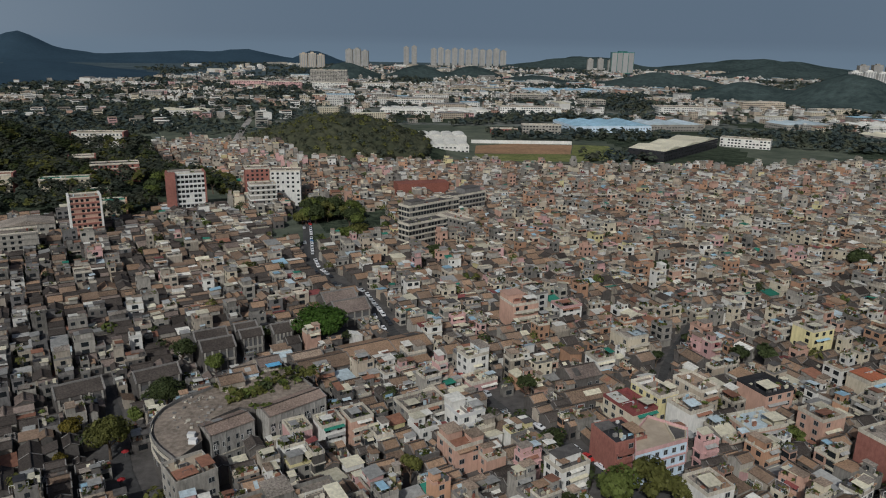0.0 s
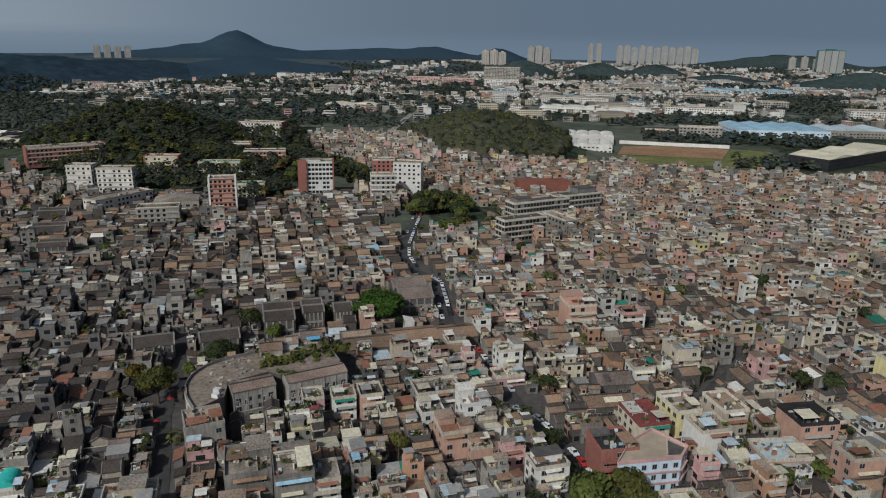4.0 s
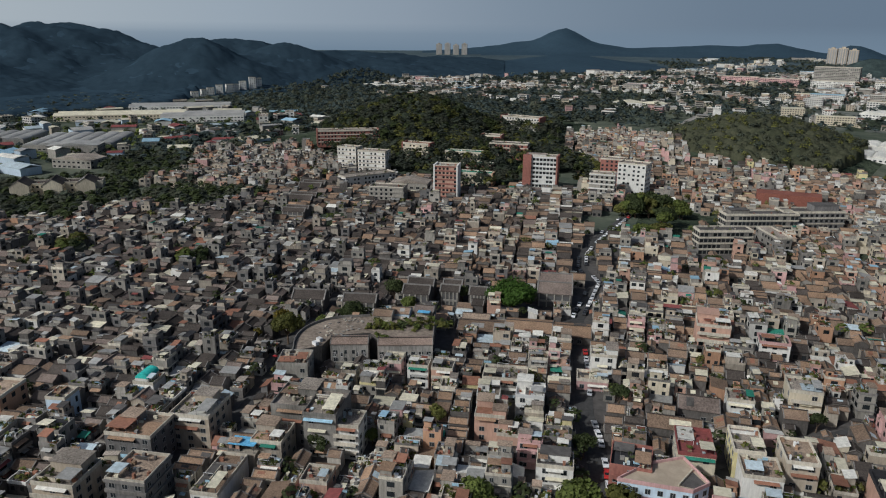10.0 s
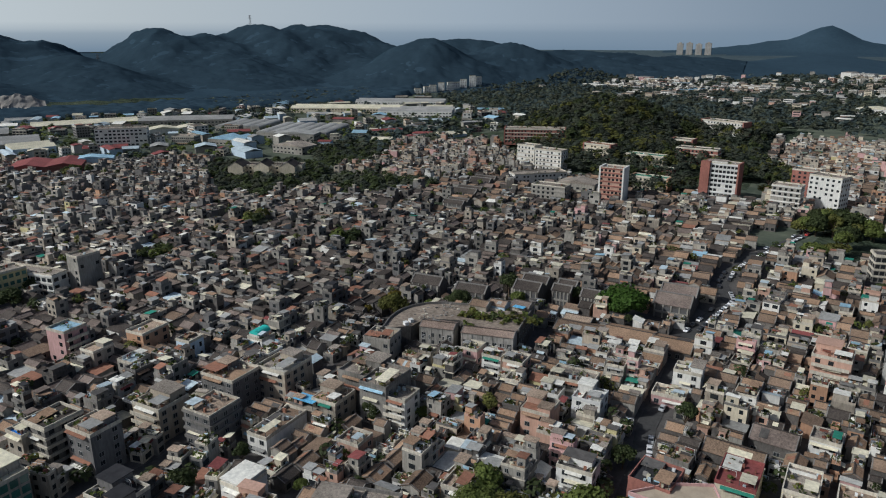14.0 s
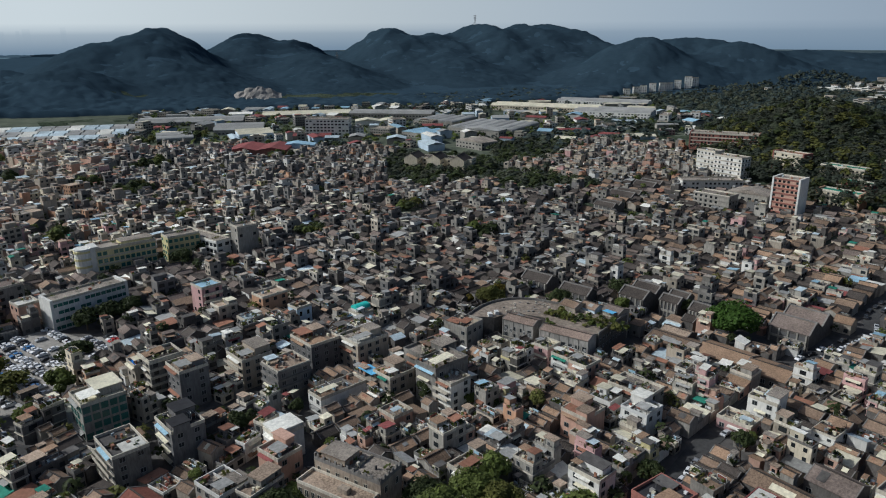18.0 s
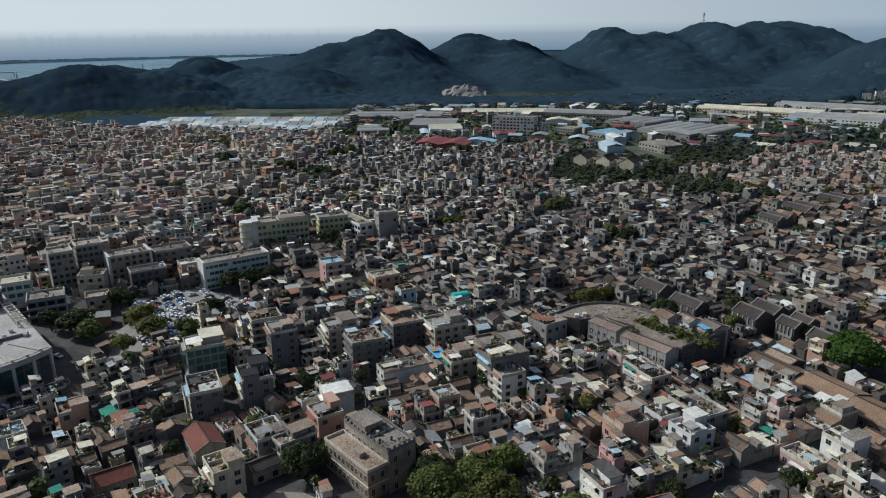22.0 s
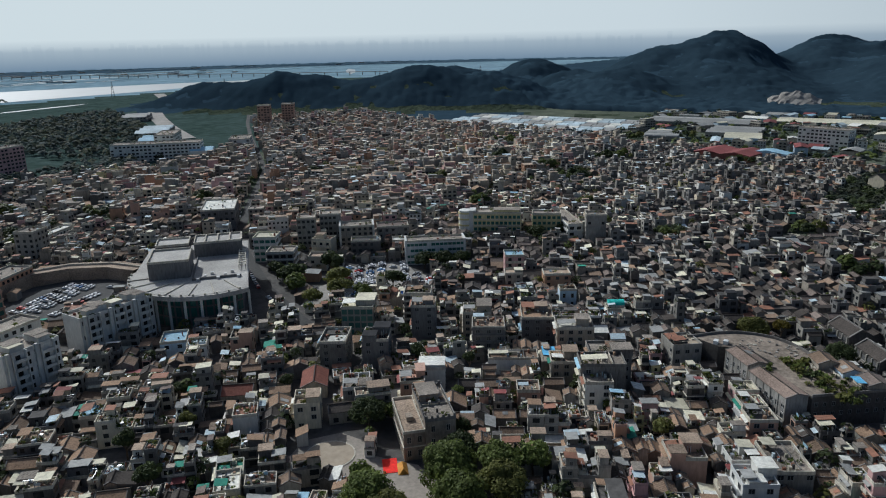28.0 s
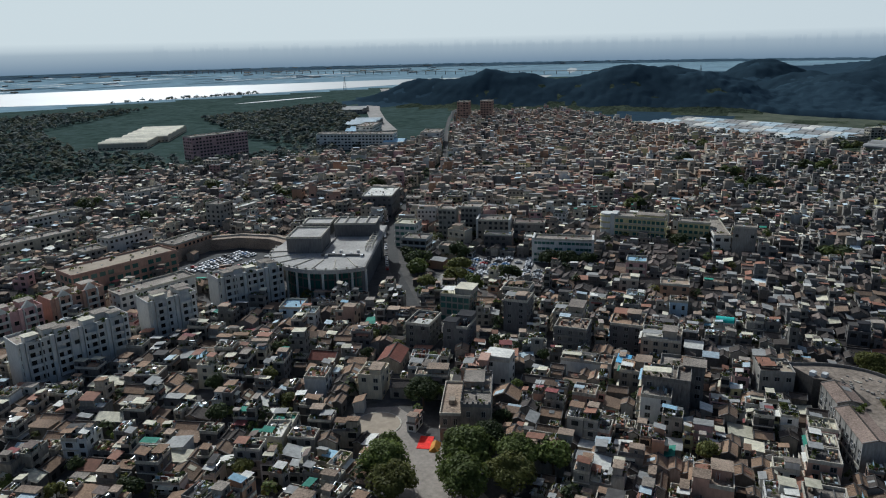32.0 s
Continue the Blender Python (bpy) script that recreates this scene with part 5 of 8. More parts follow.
block("tan_house", 87, 221, 28, 10, 15, 4, "wall_beige", "tall tan house with a blank side wall and planted decks", category="house", rise=3.0, roof="roof_warm", seed=44, sides="fl", keep=.6)
s = Thing("tiled_hall", 51, 241, 25, "wide brown tiled hall with a steep roof", "house")
claim(51, 241, 25, 13.5, 11); gable_house(s, 13, 10, 4.6, "wall_oldbrick", "roof_umber", random.Random(7))
s = Thing("tiled_hall", 50, 224, 25, "brown tiled house beside the wide hall", "house")
claim(50, 224, 25, 17, 9); gable_house(s, 17, 8.5, 4.4, "wall_oldbrick", "tile_brown", random.Random(8))
block("white_house", 61, 251, 25, 10, 9, 2, "wall_white", "plain white cube house beside blue sheet roofs", category="house", rise=3.6, seed=45)
block("peach_tower", 34, 296, 25, 15, 14, 4, "wall_salmon", "tall stepped peach house with terraces", category="house", rise=3.3, roof="wall_salmon", seed=46, pents=((-2, 3, 8, 7, 3),), balconies="f")
block("white_house", 56, 302, 25, 13, 10, 3, "wall_white", "white house with magenta trim and dark roof sheets", category="house", rise=3.1, roof="roof_dark", parapet="wall_pink", seed=47)
block("sheet_roof_hall", 101, 203.5, 20, 17, 13, 2, "wall_salmon", "low house under a wide pale blue sheet roof", category="house", rise=3.6, roof="sheet_pale", seed=48)
block("salmon_house", 112, 224, 24, 15, 15, 3, "wall_salmon", "salmon house with black sheet roofs", category="house", rise=3.3, roof="roof_tar", parapet="roof_tar", seed=49)
block("cream_house", 76, 268, 25, 12, 13, 3, "wall_cream", "cream balconied house with open decks", category="house", rise=3.3, seed=50, balconies="f")
block("brick_house", 133, 186, 24, 16, 15, 4, "wall_brick", "dark red brick house with rows of small windows", category="house", rise=3.3, roof="roof_concrete", seed=51)
block("salmon_house", 122, 205, 24, 12, 11, 3, "wall_salmon", "salmon red house with small windows", category="house", rise=3.3, roof="roof_warm", seed=52)
block("yellow_house", 152, 272, 24, 14, 12, 4, "wall_yellow", "pale yellow four-storey house", category="house", rise=3.3, seed=53)
block("orange_roof_house", 152, 232, 24, 11, 11, 3, "wall_cream", "cream house with a bright orange tiled roof", category="house", rise=3.2, roof="tile_orange", seed=54, pents=((0, 0, 8, 8, 1.2),))
block("white_arch_house", 72, 166, 24, 11, 11, 3, "wall_white", "white house with rounded balconies and a grey roof", category="house", rise=3.2, roof="roof_concrete", seed=55, balconies="f")
block("grey_house", 36, 176, 31, 12, 9, 3, "wall_white", "white house with a black roof veranda", category="house", rise=3.0, roof="roof_dark", seed=56, pents=((0, 1, 8, 4, 2.4),))
block("teal_roof_house", -99, 127, 31, 9, 9, 2, "wall_white", "low white house with a teal barrel roof", category="house", rise=3.2, roof="roof_concrete", seed=57)
s = Thing("barrel_roof", -100, 127, 31, "teal barrel-vaulted sheet canopy", "canopy", z=6.4)
vault_roof(s, 5, 7, 1.0, 1.7, "sheet_teal")
s.add("base", box(-2.5, 2.5, -3.5, 3.5, 0, 1.0), "wall_white")

# ---- the round-fronted civic hall ----
s = Thing("civic_hall", -20, -45, 138, "large grey civic hall with a round colonnaded front and flat roofs", "civic building")
claim(-16, -46, 138, 56, 68, 0)
claim(-44, -66, 138, 54, 40, 1)


OUT = [(-2 + 35.3 * math.cos(radians(v)), -2 + 35.3 * math.sin(radians(v))) for v in range(168, 304, 5)]
INN = [(-2 + 27.5 * math.cos(radians(v)), -2 + 27.5 * math.sin(radians(v))) for v in range(175, 306, 5)]
s.add("front_wall", prism(INN + [(14, 40), (-29, 40)], 0, 16.0), "wall_dark")
s.add("canopy_roof", prism(OUT + [(17, -28), (17, 50), (-33, 50), (-35, 8)], 16.0, 18.0), "roof_civic")
s.add("canopy_deck", prism([(x * .965, y * .965) for x, y in OUT + [(17, -28), (17, 50), (-33, 50), (-35, 8)]], 17.9, 18.15), "roof_civic")
for k in range(11):
    ang = radians(182 + k * 12.3)
    s.add("column", drum(-2 + 33 * math.cos(ang), -2 + 33 * math.sin(ang), 0, 16.0, .6, 10), "wall_white")
for k in range(18):
    ang = 180 + k * 7.2
    ca, sa = math.cos(radians(ang)), math.sin(radians(ang))
    for fl in range(3):
        s.window(-2 + 27.55 * ca, -2 + 27.55 * sa, 3 + fl * 5, ang + 90, 2.6, 4.2, "glass_green", "frame_dark")
for k in range(7):
    ang = radians(188 + k * 18)
    pv, pf = box(19, 34, -.15, .15, 18.1, 18.6)
    s.add("roof_beam", ([(-2 + u * math.cos(ang) - w * math.sin(ang), -2 + u * math.sin(ang) + w * math.cos(ang), z) for u, w, z in pv], pf), "parapet_pale")
s.add("rear_wall", box(-30, 14.5, 40.1, 48, 0, 16), "wall_dark")
for nm, x0, x1, y0, y1, h in (("side_tower", -28, -12, 28, 42, 24), ("stage_tower", -27, -9, -9, 13, 26), ("rear_tower", -9, 14, 24, 40, 25)):
    s.add(nm, box(x0, x1, y0, y1, 18, h), "wall_dark")
    s.add(nm + "_roof", box(x0 + .4, x1 - .4, y0 + .4, y1 - .4, h - .2, h + .05), "roof_civic")
    s.add(nm + "_rim", ring(x0 - .1, x1 + .1, y0 - .1, y1 + .1, h - .1, h + 1.0, .4), "parapet_pale")
for k in range(4):
    s.add("roof_beam", box(-4 + 6 * k, -3.4 + 6 * k, 24.5, 39.5, 25.6, 26.1), "parapet_pale")
for x in (12.6, 15.6):
    s.add("deck_rail", box(x, x + .4, -4, 24, 20.0, 20.5, base=True), "parapet_pale")
for k in range(8):
    s.add("deck_frame", join(box(12.6, 16, -4 + 4 * k, -3.6 + 4 * k, 20.5, 20.8, base=True), box(12.65, 12.95, -4 + 4 * k, -3.6 + 4 * k, 18.1, 20.0), box(15.65, 15.95, -4 + 4 * k, -3.6 + 4 * k, 18.1, 20.0)), "parapet_pale")
for k in range(16):
    ang = radians(172 + 8.3 * k)
    s.add("rim_block", drum(-2 + 34.6 * math.cos(ang), -2 + 34.6 * math.sin(ang), 18.1, 18.9, .5, 6), "parapet_pale")
s.add("deck_wall", join(box(-8, 14, -14.5, -14, 18.1, 19.3), box(-8, -7.5, -14, 23, 18.1, 19.0)), "parapet_dark")
for k in range(7):
    s.add("roof_unit", box(-6 + 3 * k, -4.6 + 3 * k, -16 + (k % 3) * 4, -14.8 + (k % 3) * 4, 18.1, 19.4), "steel")
# the curved arcade and its yard of parked cars
ARC = [(46, -139), (30, -152), (11, -158), (-8, -150), (-22, -132), (-26, -112)]
arcade = strip("arcade_terrace", ARC, 11, 7.0, "roof_warm", "low curved arcade with a pinkish deck roof", "terrace", th=7.0)
for k in range(len(ARC) - 1):
    p = strip("arcade_rail", [ARC[k], ARC[k + 1]], .5, 8.0, "parapet_pale", "pale curved parapet of the arcade", "rail", th=1.0)
claim_line(ARC, 13)
patch("yard_civic", [(60, -95), (20, -90), (5, -70), (-20, -90), (-30, -112), (-10, -150), (40, -135)], 0.1, "asphalt", "grey yard full of parked cars beside the civic hall", "yard")
claim(15, -115, 20, 62, 50, 0)

# ---- flats south of the town ----
def flats(x, y, rot, w, d, floors, wall, label, seed, gables=False, gardens=True):
    s = block("apartment_block", x, y, rot, w, d, floors, wall, label, "apartments", rise=3.1, gap=3.0, win=(1.8, 1.7), seed=seed, sides="fb", parapet="wall_white" if wall == "wall_white" else wall,
              pents=((-w * .3, 0, 6, 5, 2.6), (w * .18, 1, 6, 5, 2.6)), balconies="")
    X, Y, H = w / 2, d / 2, floors * 3.1
    n = int(w / 9)
    for k in range(n):
        cx = -X + (k + .5) * w / n
        for fl in range(1, floors):
            s.add("balcony", join(box(cx - 2.2, cx + 2.2, Y + .02, Y + 1.4, fl * 3.1 - .15, fl * 3.1 + .05, base=True), box(cx - 2.2, cx + 2.2, Y + 1.28, Y + 1.4, fl * 3.1 + .05, fl * 3.1 + 1.05)), "wall_white")
        s.add("bay", box(cx + 2.9, cx + 4.3, Y - .02, Y + 1.0, 0, H + 1.3), wall)
        for q in (-2.5, 2.5):
            s.add("fin", box(cx + q - .14, cx + q + .14, Y - .01, Y + 1.7, 2.8, H + .9), "wall_white")
        s.add("shop_canopy", sheet(cx - 3, cx + 3, Y + .01, Y + 2.2, 3.3, 2.9, .1), "parapet_dark")
        if not gables:
            s.add("roof_room", box(cx - 2.4, cx + 2.0, Y - 4.6, Y - .6, H - .1, H + 2.5), wall)
            s.add("roof_room_cover", sheet(cx - 2.8, cx + 2.4, Y - 5.0, Y - .1, H + 2.52, H + 2.7, .1), "sheet_cream" if k % 2 else "roof_concrete")
        if gables:
            v = [(cx - 3, Y + .1, H + .9), (cx + 3, Y + .1, H + .9), (cx, Y + .1, H + 4), (cx - 3, Y - 1, H + .9), (cx + 3, Y - 1, H + .9), (cx, Y - 1, H + 4)]
            s.add("roof_gable", (v, [(0, 1, 2), (3, 5, 4), (1, 4, 5, 2), (0, 2, 5, 3)]), "wall_white")
    rg = random.Random(seed)
    s.lump("roof_garden", [(tuft(rg.uniform(-X, X) * .95, rg.choice((Y - .6, -Y + .7, rg.uniform(-Y, Y) * .8)), H, rg.uniform(.5, 1.2), rg, 10), rg.choice(("leaf_green", "leaf_dark", "leaf_olive"))) for i in range(int(w * .8))])
    return s


flats(117, -21, 10, 41, 13, 6, "wall_white", "long white six-storey block of flats with roof gardens", 61)
flats(76, -32.5, 5, 21, 13, 6, "wall_white", "white six-storey block of flats with stacked balconies", 62)
flats(35, -42.5, 1, 33, 12, 6, "wall_white", "white block of flats with plain bright end walls", 63)
flats(131, -68, 14, 22, 13, 5, "wall_pink", "pink and white flats with peaked roof frames", 64, True)
flats(105, -76, 14, 24, 13, 5, "wall_salmon", "salmon flats with white peaked roof frames", 65, True)
flats(165, -60, 14, 30, 13, 5, "wall_pink", "pink flats with white peaked roof frames", 66, True)
block("white_offices", 70, -72, 10, 38, 12, 4, "wall_white", "long white low office range beside flats", rise=3.1, seed=67)
block("market_hall", 74, -115, 12, 56, 18, 4, "wall_salmon", "long salmon hall with a deep open gallery roof", rise=3.8, seed=68, roof="sand", parapet="wall_salmon", bands="wall_salmon", glass="glass_green", gap=4, win=(3, 2.2))
block("yellow_shops", 25, -156, 25, 30, 14, 3, "wall_orange", "ochre shop building with rows of openings", seed=69, rise=3.3)
block("cream_flats", 52, -184, 20, 30, 12, 4, "wall_white", "white walk-up flats with balconies", seed=70, single=False)
block("cream_flats", 95, -225, 15, 46, 12, 3, "wall_cream", "cream three-storey range of flats", seed=71, single=False)
block("cream_flats", 75, -172, 15, 14, 12, 3, "wall_grey", "grey flats with a stair tower", seed=72, single=False)
block("tall_flats", -15, -200, 30, 14, 12, 6, "wall_grey", "tall grey flats above the houses", seed=73, single=False)
block("white_flats", 0, -320, 20, 28, 12, 4, "wall_white", "white flats with dark bands", seed=74, single=False)
block("white_flats", 72, -295, 20, 40, 12, 3, "wall_white", "white low flats near the fields", seed=75, single=False)
block("white_hall", -45, -235, 25, 36, 8, 2, "wall_white", "long white sheet-roofed sheds", seed=76, single=False, roof="sheet_white")
block("yellow_school", -200, 11, 118, 30, 12, 4, "wall_yellow", "pale yellow school with a rounded stair tower", "school", seed=77, rise=3.9, gap=2.6, win=(2.0, 2.0), glass="glass_green", bands="wall_cream", pents=((6, 0, 16, 8, 1.6),))
block("yellow_school_wing", -216, 38, 118, 18, 10, 4, "wall_yellow", "lower yellow wing of the school", "school", seed=177, rise=3.6, gap=2.6, win=(2.0, 1.8), glass="glass_green")
s = Thing("stair_tower", -189, -6, 118, "pale rounded stair tower of the yellow school", "tower")
s.add("wall", drum(0, 0, 0, 17, 4.4, 18), "wall_white")
for k in range(4):
    s.add("floor_band", drum(0, 0, 3.2 + 3.9 * k, 4.3 + 3.9 * k, 4.7, 18), "wall_yellow")
s.add("end_wall", box(2.5, 6.5, -4, 5, 0, 17.4), "wall_white")
block("long_white_range", -132.5, 8, 129, 33, 10, 4, "wall_white", "long white range with ribbon windows and a plain end wall", seed=78, rise=3.35, glass="glass_green", gap=2.3, win=(2.1, 1.5), sides="fb", ends="wall_white")
block("classroom_range", -224, 48, 40, 42, 9, 3, "wall_white", "white classroom range with open galleries", "school", seed=79, rise=3.7, bands="wall_white", win=(2.6, 1.9))
block("grey_tower_house", -211, 73, 118, 12, 9, 6, "wall_grey", "plain grey six-storey tower house", seed=80, rise=3.1, keep=.4)
block("shop_tower", -88, -80, 124, 13, 13, 4, "wall_white", "banded shop house under a cream sheet roof", seed=81, roof="sheet_cream", parapet="sheet_cream", rise=3.6, bands="wall_white", win=(2.6, 1.8), gap=2.9, glass="glass_green")
block("shop_house", -79, -59, 124, 15, 12, 3, "wall_grey", "low pale shop house with curved terraces", seed=181, roof="roof_concrete", rise=3.6, bands="wall_white", win=(2.6, 1.8), gap=2.9)
block("terraced_flats", -132, -49, 131, 20, 13, 5, "wall_warm", "stained beige five-storey flats with a white end wall", seed=82, rise=3.0, sides="fb", ends="wall_white")
block("terraced_flats", -147, -33, 131, 19, 12, 4, "wall_cement", "grey weathered flats with brown roof sheds", seed=83, rise=3.3, roof="roof_umber")
block("brick_flats", -121, -33, 129, 17, 9, 3, "wall_oldbrick", "dull brick flats along the car park", seed=183, rise=3.4, roof="roof_dark", sides="fb")
block("hipped_villa", -133, -17, 129, 9, 9, 3, "wall_salmon", "small pinkish villa with a white sheet roof", category="house", seed=184, rise=3.2, roof="sheet_white")
block("tall_flats", -117, -76, 131, 11, 12, 6, "wall_grey", "tall grey flats with a stained front", seed=185, rise=3.3, sides="fb", gap=2.4)
block("tall_flats", -132, -70, 131, 13, 13, 6, "wall_grey", "tall grey flats with stacked small windows", seed=186, rise=3.3, gap=2.4)
block("cream_villa", -109, -55, 110, 12, 9, 3, "wall_cream", "cream villa with open roof decks", category="house", seed=187, rise=3.6, roof="roof_warm", pents=((-2, 1, 5, 5, 2.6),), balconies="f")
block("cream_villa", -89, -41, 122, 10, 9, 2, "wall_cream", "cream villa with a broad flat deck beside the trees", category="house", seed=188, rise=3.8, roof="roof_warm", balconies="f")
block("blue_roof_tower", -130, 60, 124, 10, 10, 4, "wall_pink", "brownish tall house under a pale blue sheet canopy", category="house", seed=189, rise=3.2, roof="sheet_blue", balconies="f")
block("pale_blue_house", -106, 101, 124, 9, 8, 2, "wall_blue", "small pale blue house with arched windows", category="house", seed=190, rise=4.4, win=(1.2, 2.0))
block("sheet_roof_house", -103, 80, 124, 10, 9, 2, "wall_grey", "low house under a pale turquoise sheet roof", category="house", seed=191, rise=3.2, roof="sheet_pale")
block("tan_house", -122, 88, 124, 13, 9, 3, "wall_orange", "tan house with a plain rendered front", category="house", seed=192, rise=3.1, roof="roof_warm")
block("sheet_hall", -125, -165, 45, 34, 22, 4, "wall_dark", "dark hall under a wide white sheet roof", seed=84, roof="sheet_white", rise=4)

# ---- car park ----
CAR_PARK = [(-98, -30), (-124, -8), (-111, 9), (-106, 30), (-88, 28), (-70, 16), (-48, 8), (-40, -8), (-62, -20), (-78, -18)]
patch("car_park", CAR_PARK, 0.1, "concrete", "pale paved car park full of cars", "car park")
claim(-97, 0, 40, 40, 44, 0)
claim(-62, -2, 40, 36, 26, 0)

# ---- the square with the sports court ----
patch("square", [(62, 94), (58, 82), (48, 79), (38, 86), (38, 97), (43, 104), (40, 118), (46, 130), (50, 152), (64, 150), (72, 128), (58, 104)], 0.1, "plaza_paving", "pale paved square between the trees", "square")
patch("court_edge", [(49.8 + 7.9 * math.cos(math.tau * k / 40), 91.7 + 7.9 * math.sin(math.tau * k / 40)) for k in range(40)], 0.3, "parapet_pale", "pale round kerb of the court", "kerb", th=.3)
patch("court", [(49.8 + 7.4 * math.cos(math.tau * k / 40), 91.7 + 7.4 * math.sin(math.tau * k / 40)) for k in range(40)], 0.34, "sand", "round sand-coloured court", "court")
claim(49.8, 91.7, 0, 17.5, 17.5, 0)
patch("forecourt", [(46, 118), (51, 112.5), (70, 138), (60, 150)], 0.18, "plaza_paving", "worn paved strip in front of the red carpet", "pavement")
s = Thing("red_carpet", 44.8, 111.1, 42, "bright red ground cloth on the square", "carpet")
s.add("cloth", box(-3.7, 3.7, -2.2, 2.2, .1, .24), "sheet_red")
s = Thing("orange_banner", 44.2, 115.4, 42, "orange peaked tent beside the red cloth", "tent")
s.add("cover", ([(-3, -1.6, .22), (3, -1.6, .22), (3, 1.4, .22), (-3, 1.4, .22), (-2, 0, 1.6), (2, 0, 1.6)], [(0, 1, 5, 4), (1, 2, 5), (2, 3, 4, 5), (3, 0, 4)]), "sheet_orange")
claim(55, 128, -30, 20, 46, 0)
s = Thing("backboard_stand", 37, 97, 45, "white hoop stand at the court's edge", "hoop stand")
s.add("post", box(-.15, .15, -.15, .15, .1, 3.4), "frame_white")
s.add("board", box(-.9, .9, -.3, -.2, 2.6, 3.7), "frame_white")

# the three-storey brick hall with battlements
block("brick_hall", 25.2, 113.6, -44, 11, 26, 3, "wall_hallbrick", "old brown brick hall with arched windows and battlements", "historic building", rise=4.6, roof="roof_concrete", parapet="parapet_dark", gap=3.0, win=(1.3, 2.1), seed=90, frame_mat="parapet_pale", pents=((1, -5, 6, 8, 2.4),))
s = Thing("brick_hall_wing", 30.6, 107.6, -44, "lower brick wing with a pinkish roof deck", "historic building")
claim(30.6, 107.6, -44, 7, 22)
s.add("wall", box(-3.3, 3.2, -11, 11, 0, 9.2, top=False), "wall_hallbrick")
s.add("roof", box(-3.2, 3.1, -10.9, 10.9, 9.0, 9.2), "roof_warm")
s.add("parapet", ring(-3.4, 3.3, -11.1, 11.1, 9.1, 10.0, .25), "parapet_pale")
s.add("cornice", ring(-3.6, 3.5, -11.3, 11.3, 4.5, 4.8, .3), "parapet_pale")
s.add("roof_hatch", box(-1, 1, 1, 4, 9.1, 10.6), "wall_hallbrick")
face_windows(s, -3.3, 3.2, -11, 11, 0, 2, 4.5, random.Random(4), "frb", 1.3, 2.2, 2.1, 1.0, frame_mat="parapet_pale", lift_by=2.4)
m = Thing("battlements", 25.2, 113.6, -44, "row of battlements along the brick hall's roof", "parapet", z=13.6)
for k in range(6):
    for yy in (-11.0, 11.0):
        m.add("merlon", box(-4.6 + 1.7 * k, -3.9 + 1.7 * k, yy - .16, yy + .16, -.2, .8), "parapet_dark")
for k in range(11):
    m.add("merlon", box(4.5, 4.8, -10 + 2 * k, -9.3 + 2 * k, -.2, .8), "parapet_dark")

# ---- the north: school, towers and the hill school ----
block("grey_school", -13, 433, 43, 31, 10, 4, "wall_cement", "grey school range with ribbon windows", "school", seed=100, single=False, rise=3.5, bands="parapet_pale", roof="roof_dark", gap=2.4, win=(2.0, 1.9))
block("grey_school", -10, 486, 43, 46, 11, 4, "wall_cement", "grey school range with open galleries", "school", seed=101, single=False, rise=3.6, bands="parapet_pale", roof="roof_dark", gap=2.4, win=(2.0, 2.1), pents=((-14, 0, 12, 7, 2.6),))
block("grey_school", 12, 516, 43, 40, 12, 4, "wall_dark", "grey school hall with a dark roof", "school", seed=102, single=False, rise=3.6, bands="parapet_pale", roof="roof_dark", pents=((8, 0, 16, 9, 4),))
block("grey_school", 8, 458, 133, 26, 9, 3, "wall_cement", "grey cross range of the school", "school", seed=103, single=False, rise=3.5)
patch("sports_field", [(-37, 566), (4, 580), (0, 594), (-42, 581)], 10.5, "tile_red", "dark red raised sports deck behind the school", "sports field", th=10.5)
claim(-18, 580, 19, 46, 18, 0)
block("red_white_flats", -185.5, 504.5, 25, 25, 13, 8, "wall_white", "white banded eight-storey block with red brick ends", "apartments", seed=104, rise=3.5, bands="frame_white", ends="wall_brick", win=(2.2, 1.9), gap=2.6, pents=((-4, 2, 14, 6, 1.4),))
s = Thing("brick_stair_bay", -192.5, 494.0, 25, "red brick stair bay of the banded flats", "stair bay")
s.add("wall", box(-3.4, 3.2, -2, 2.4, 0, 29.6), "wall_brick")
block("white_tower_flats", -120, 534, 8, 22, 14, 8, "wall_white", "white eight-storey tower of flats", "apartments", seed=105, rise=3.3)
block("grey_flats", -131.2, 505.3, 22, 18.5, 12, 6, "wall_grey", "pale grey flats with open balconies", "apartments", seed=106, rise=3.5, bands="wall_white")
block("brick_tower_flats", -146, 548, 20, 18, 13, 8, "wall_brick", "red brick stair tower and flats", "apartments", seed=107, rise=3.15)
block("pink_tower_flats", -222, 430, 30, 17.5, 13, 8, "wall_salmon", "brown-pink and white eight-storey flats", "apartments", seed=108, rise=3.25, bands="wall_brick", ends="wall_white", gap=2.6)
block("white_workshop", -300, 420, 75, 46, 14, 3, "wall_white", "long white workshop range", seed=109, rise=3.4, single=False)
block("grey_house_range", -245, 390, 30, 26, 13, 4, "wall_grey", "grey walk-up range with balconies", seed=110, rise=3.2, bands="wall_grey", single=False)
hall("tiled_hall_range", -258, 428, 30, 30, 18, 9, "wall_grey", "roof_concrete", "grey hall with a low pitched roof", category="hall")
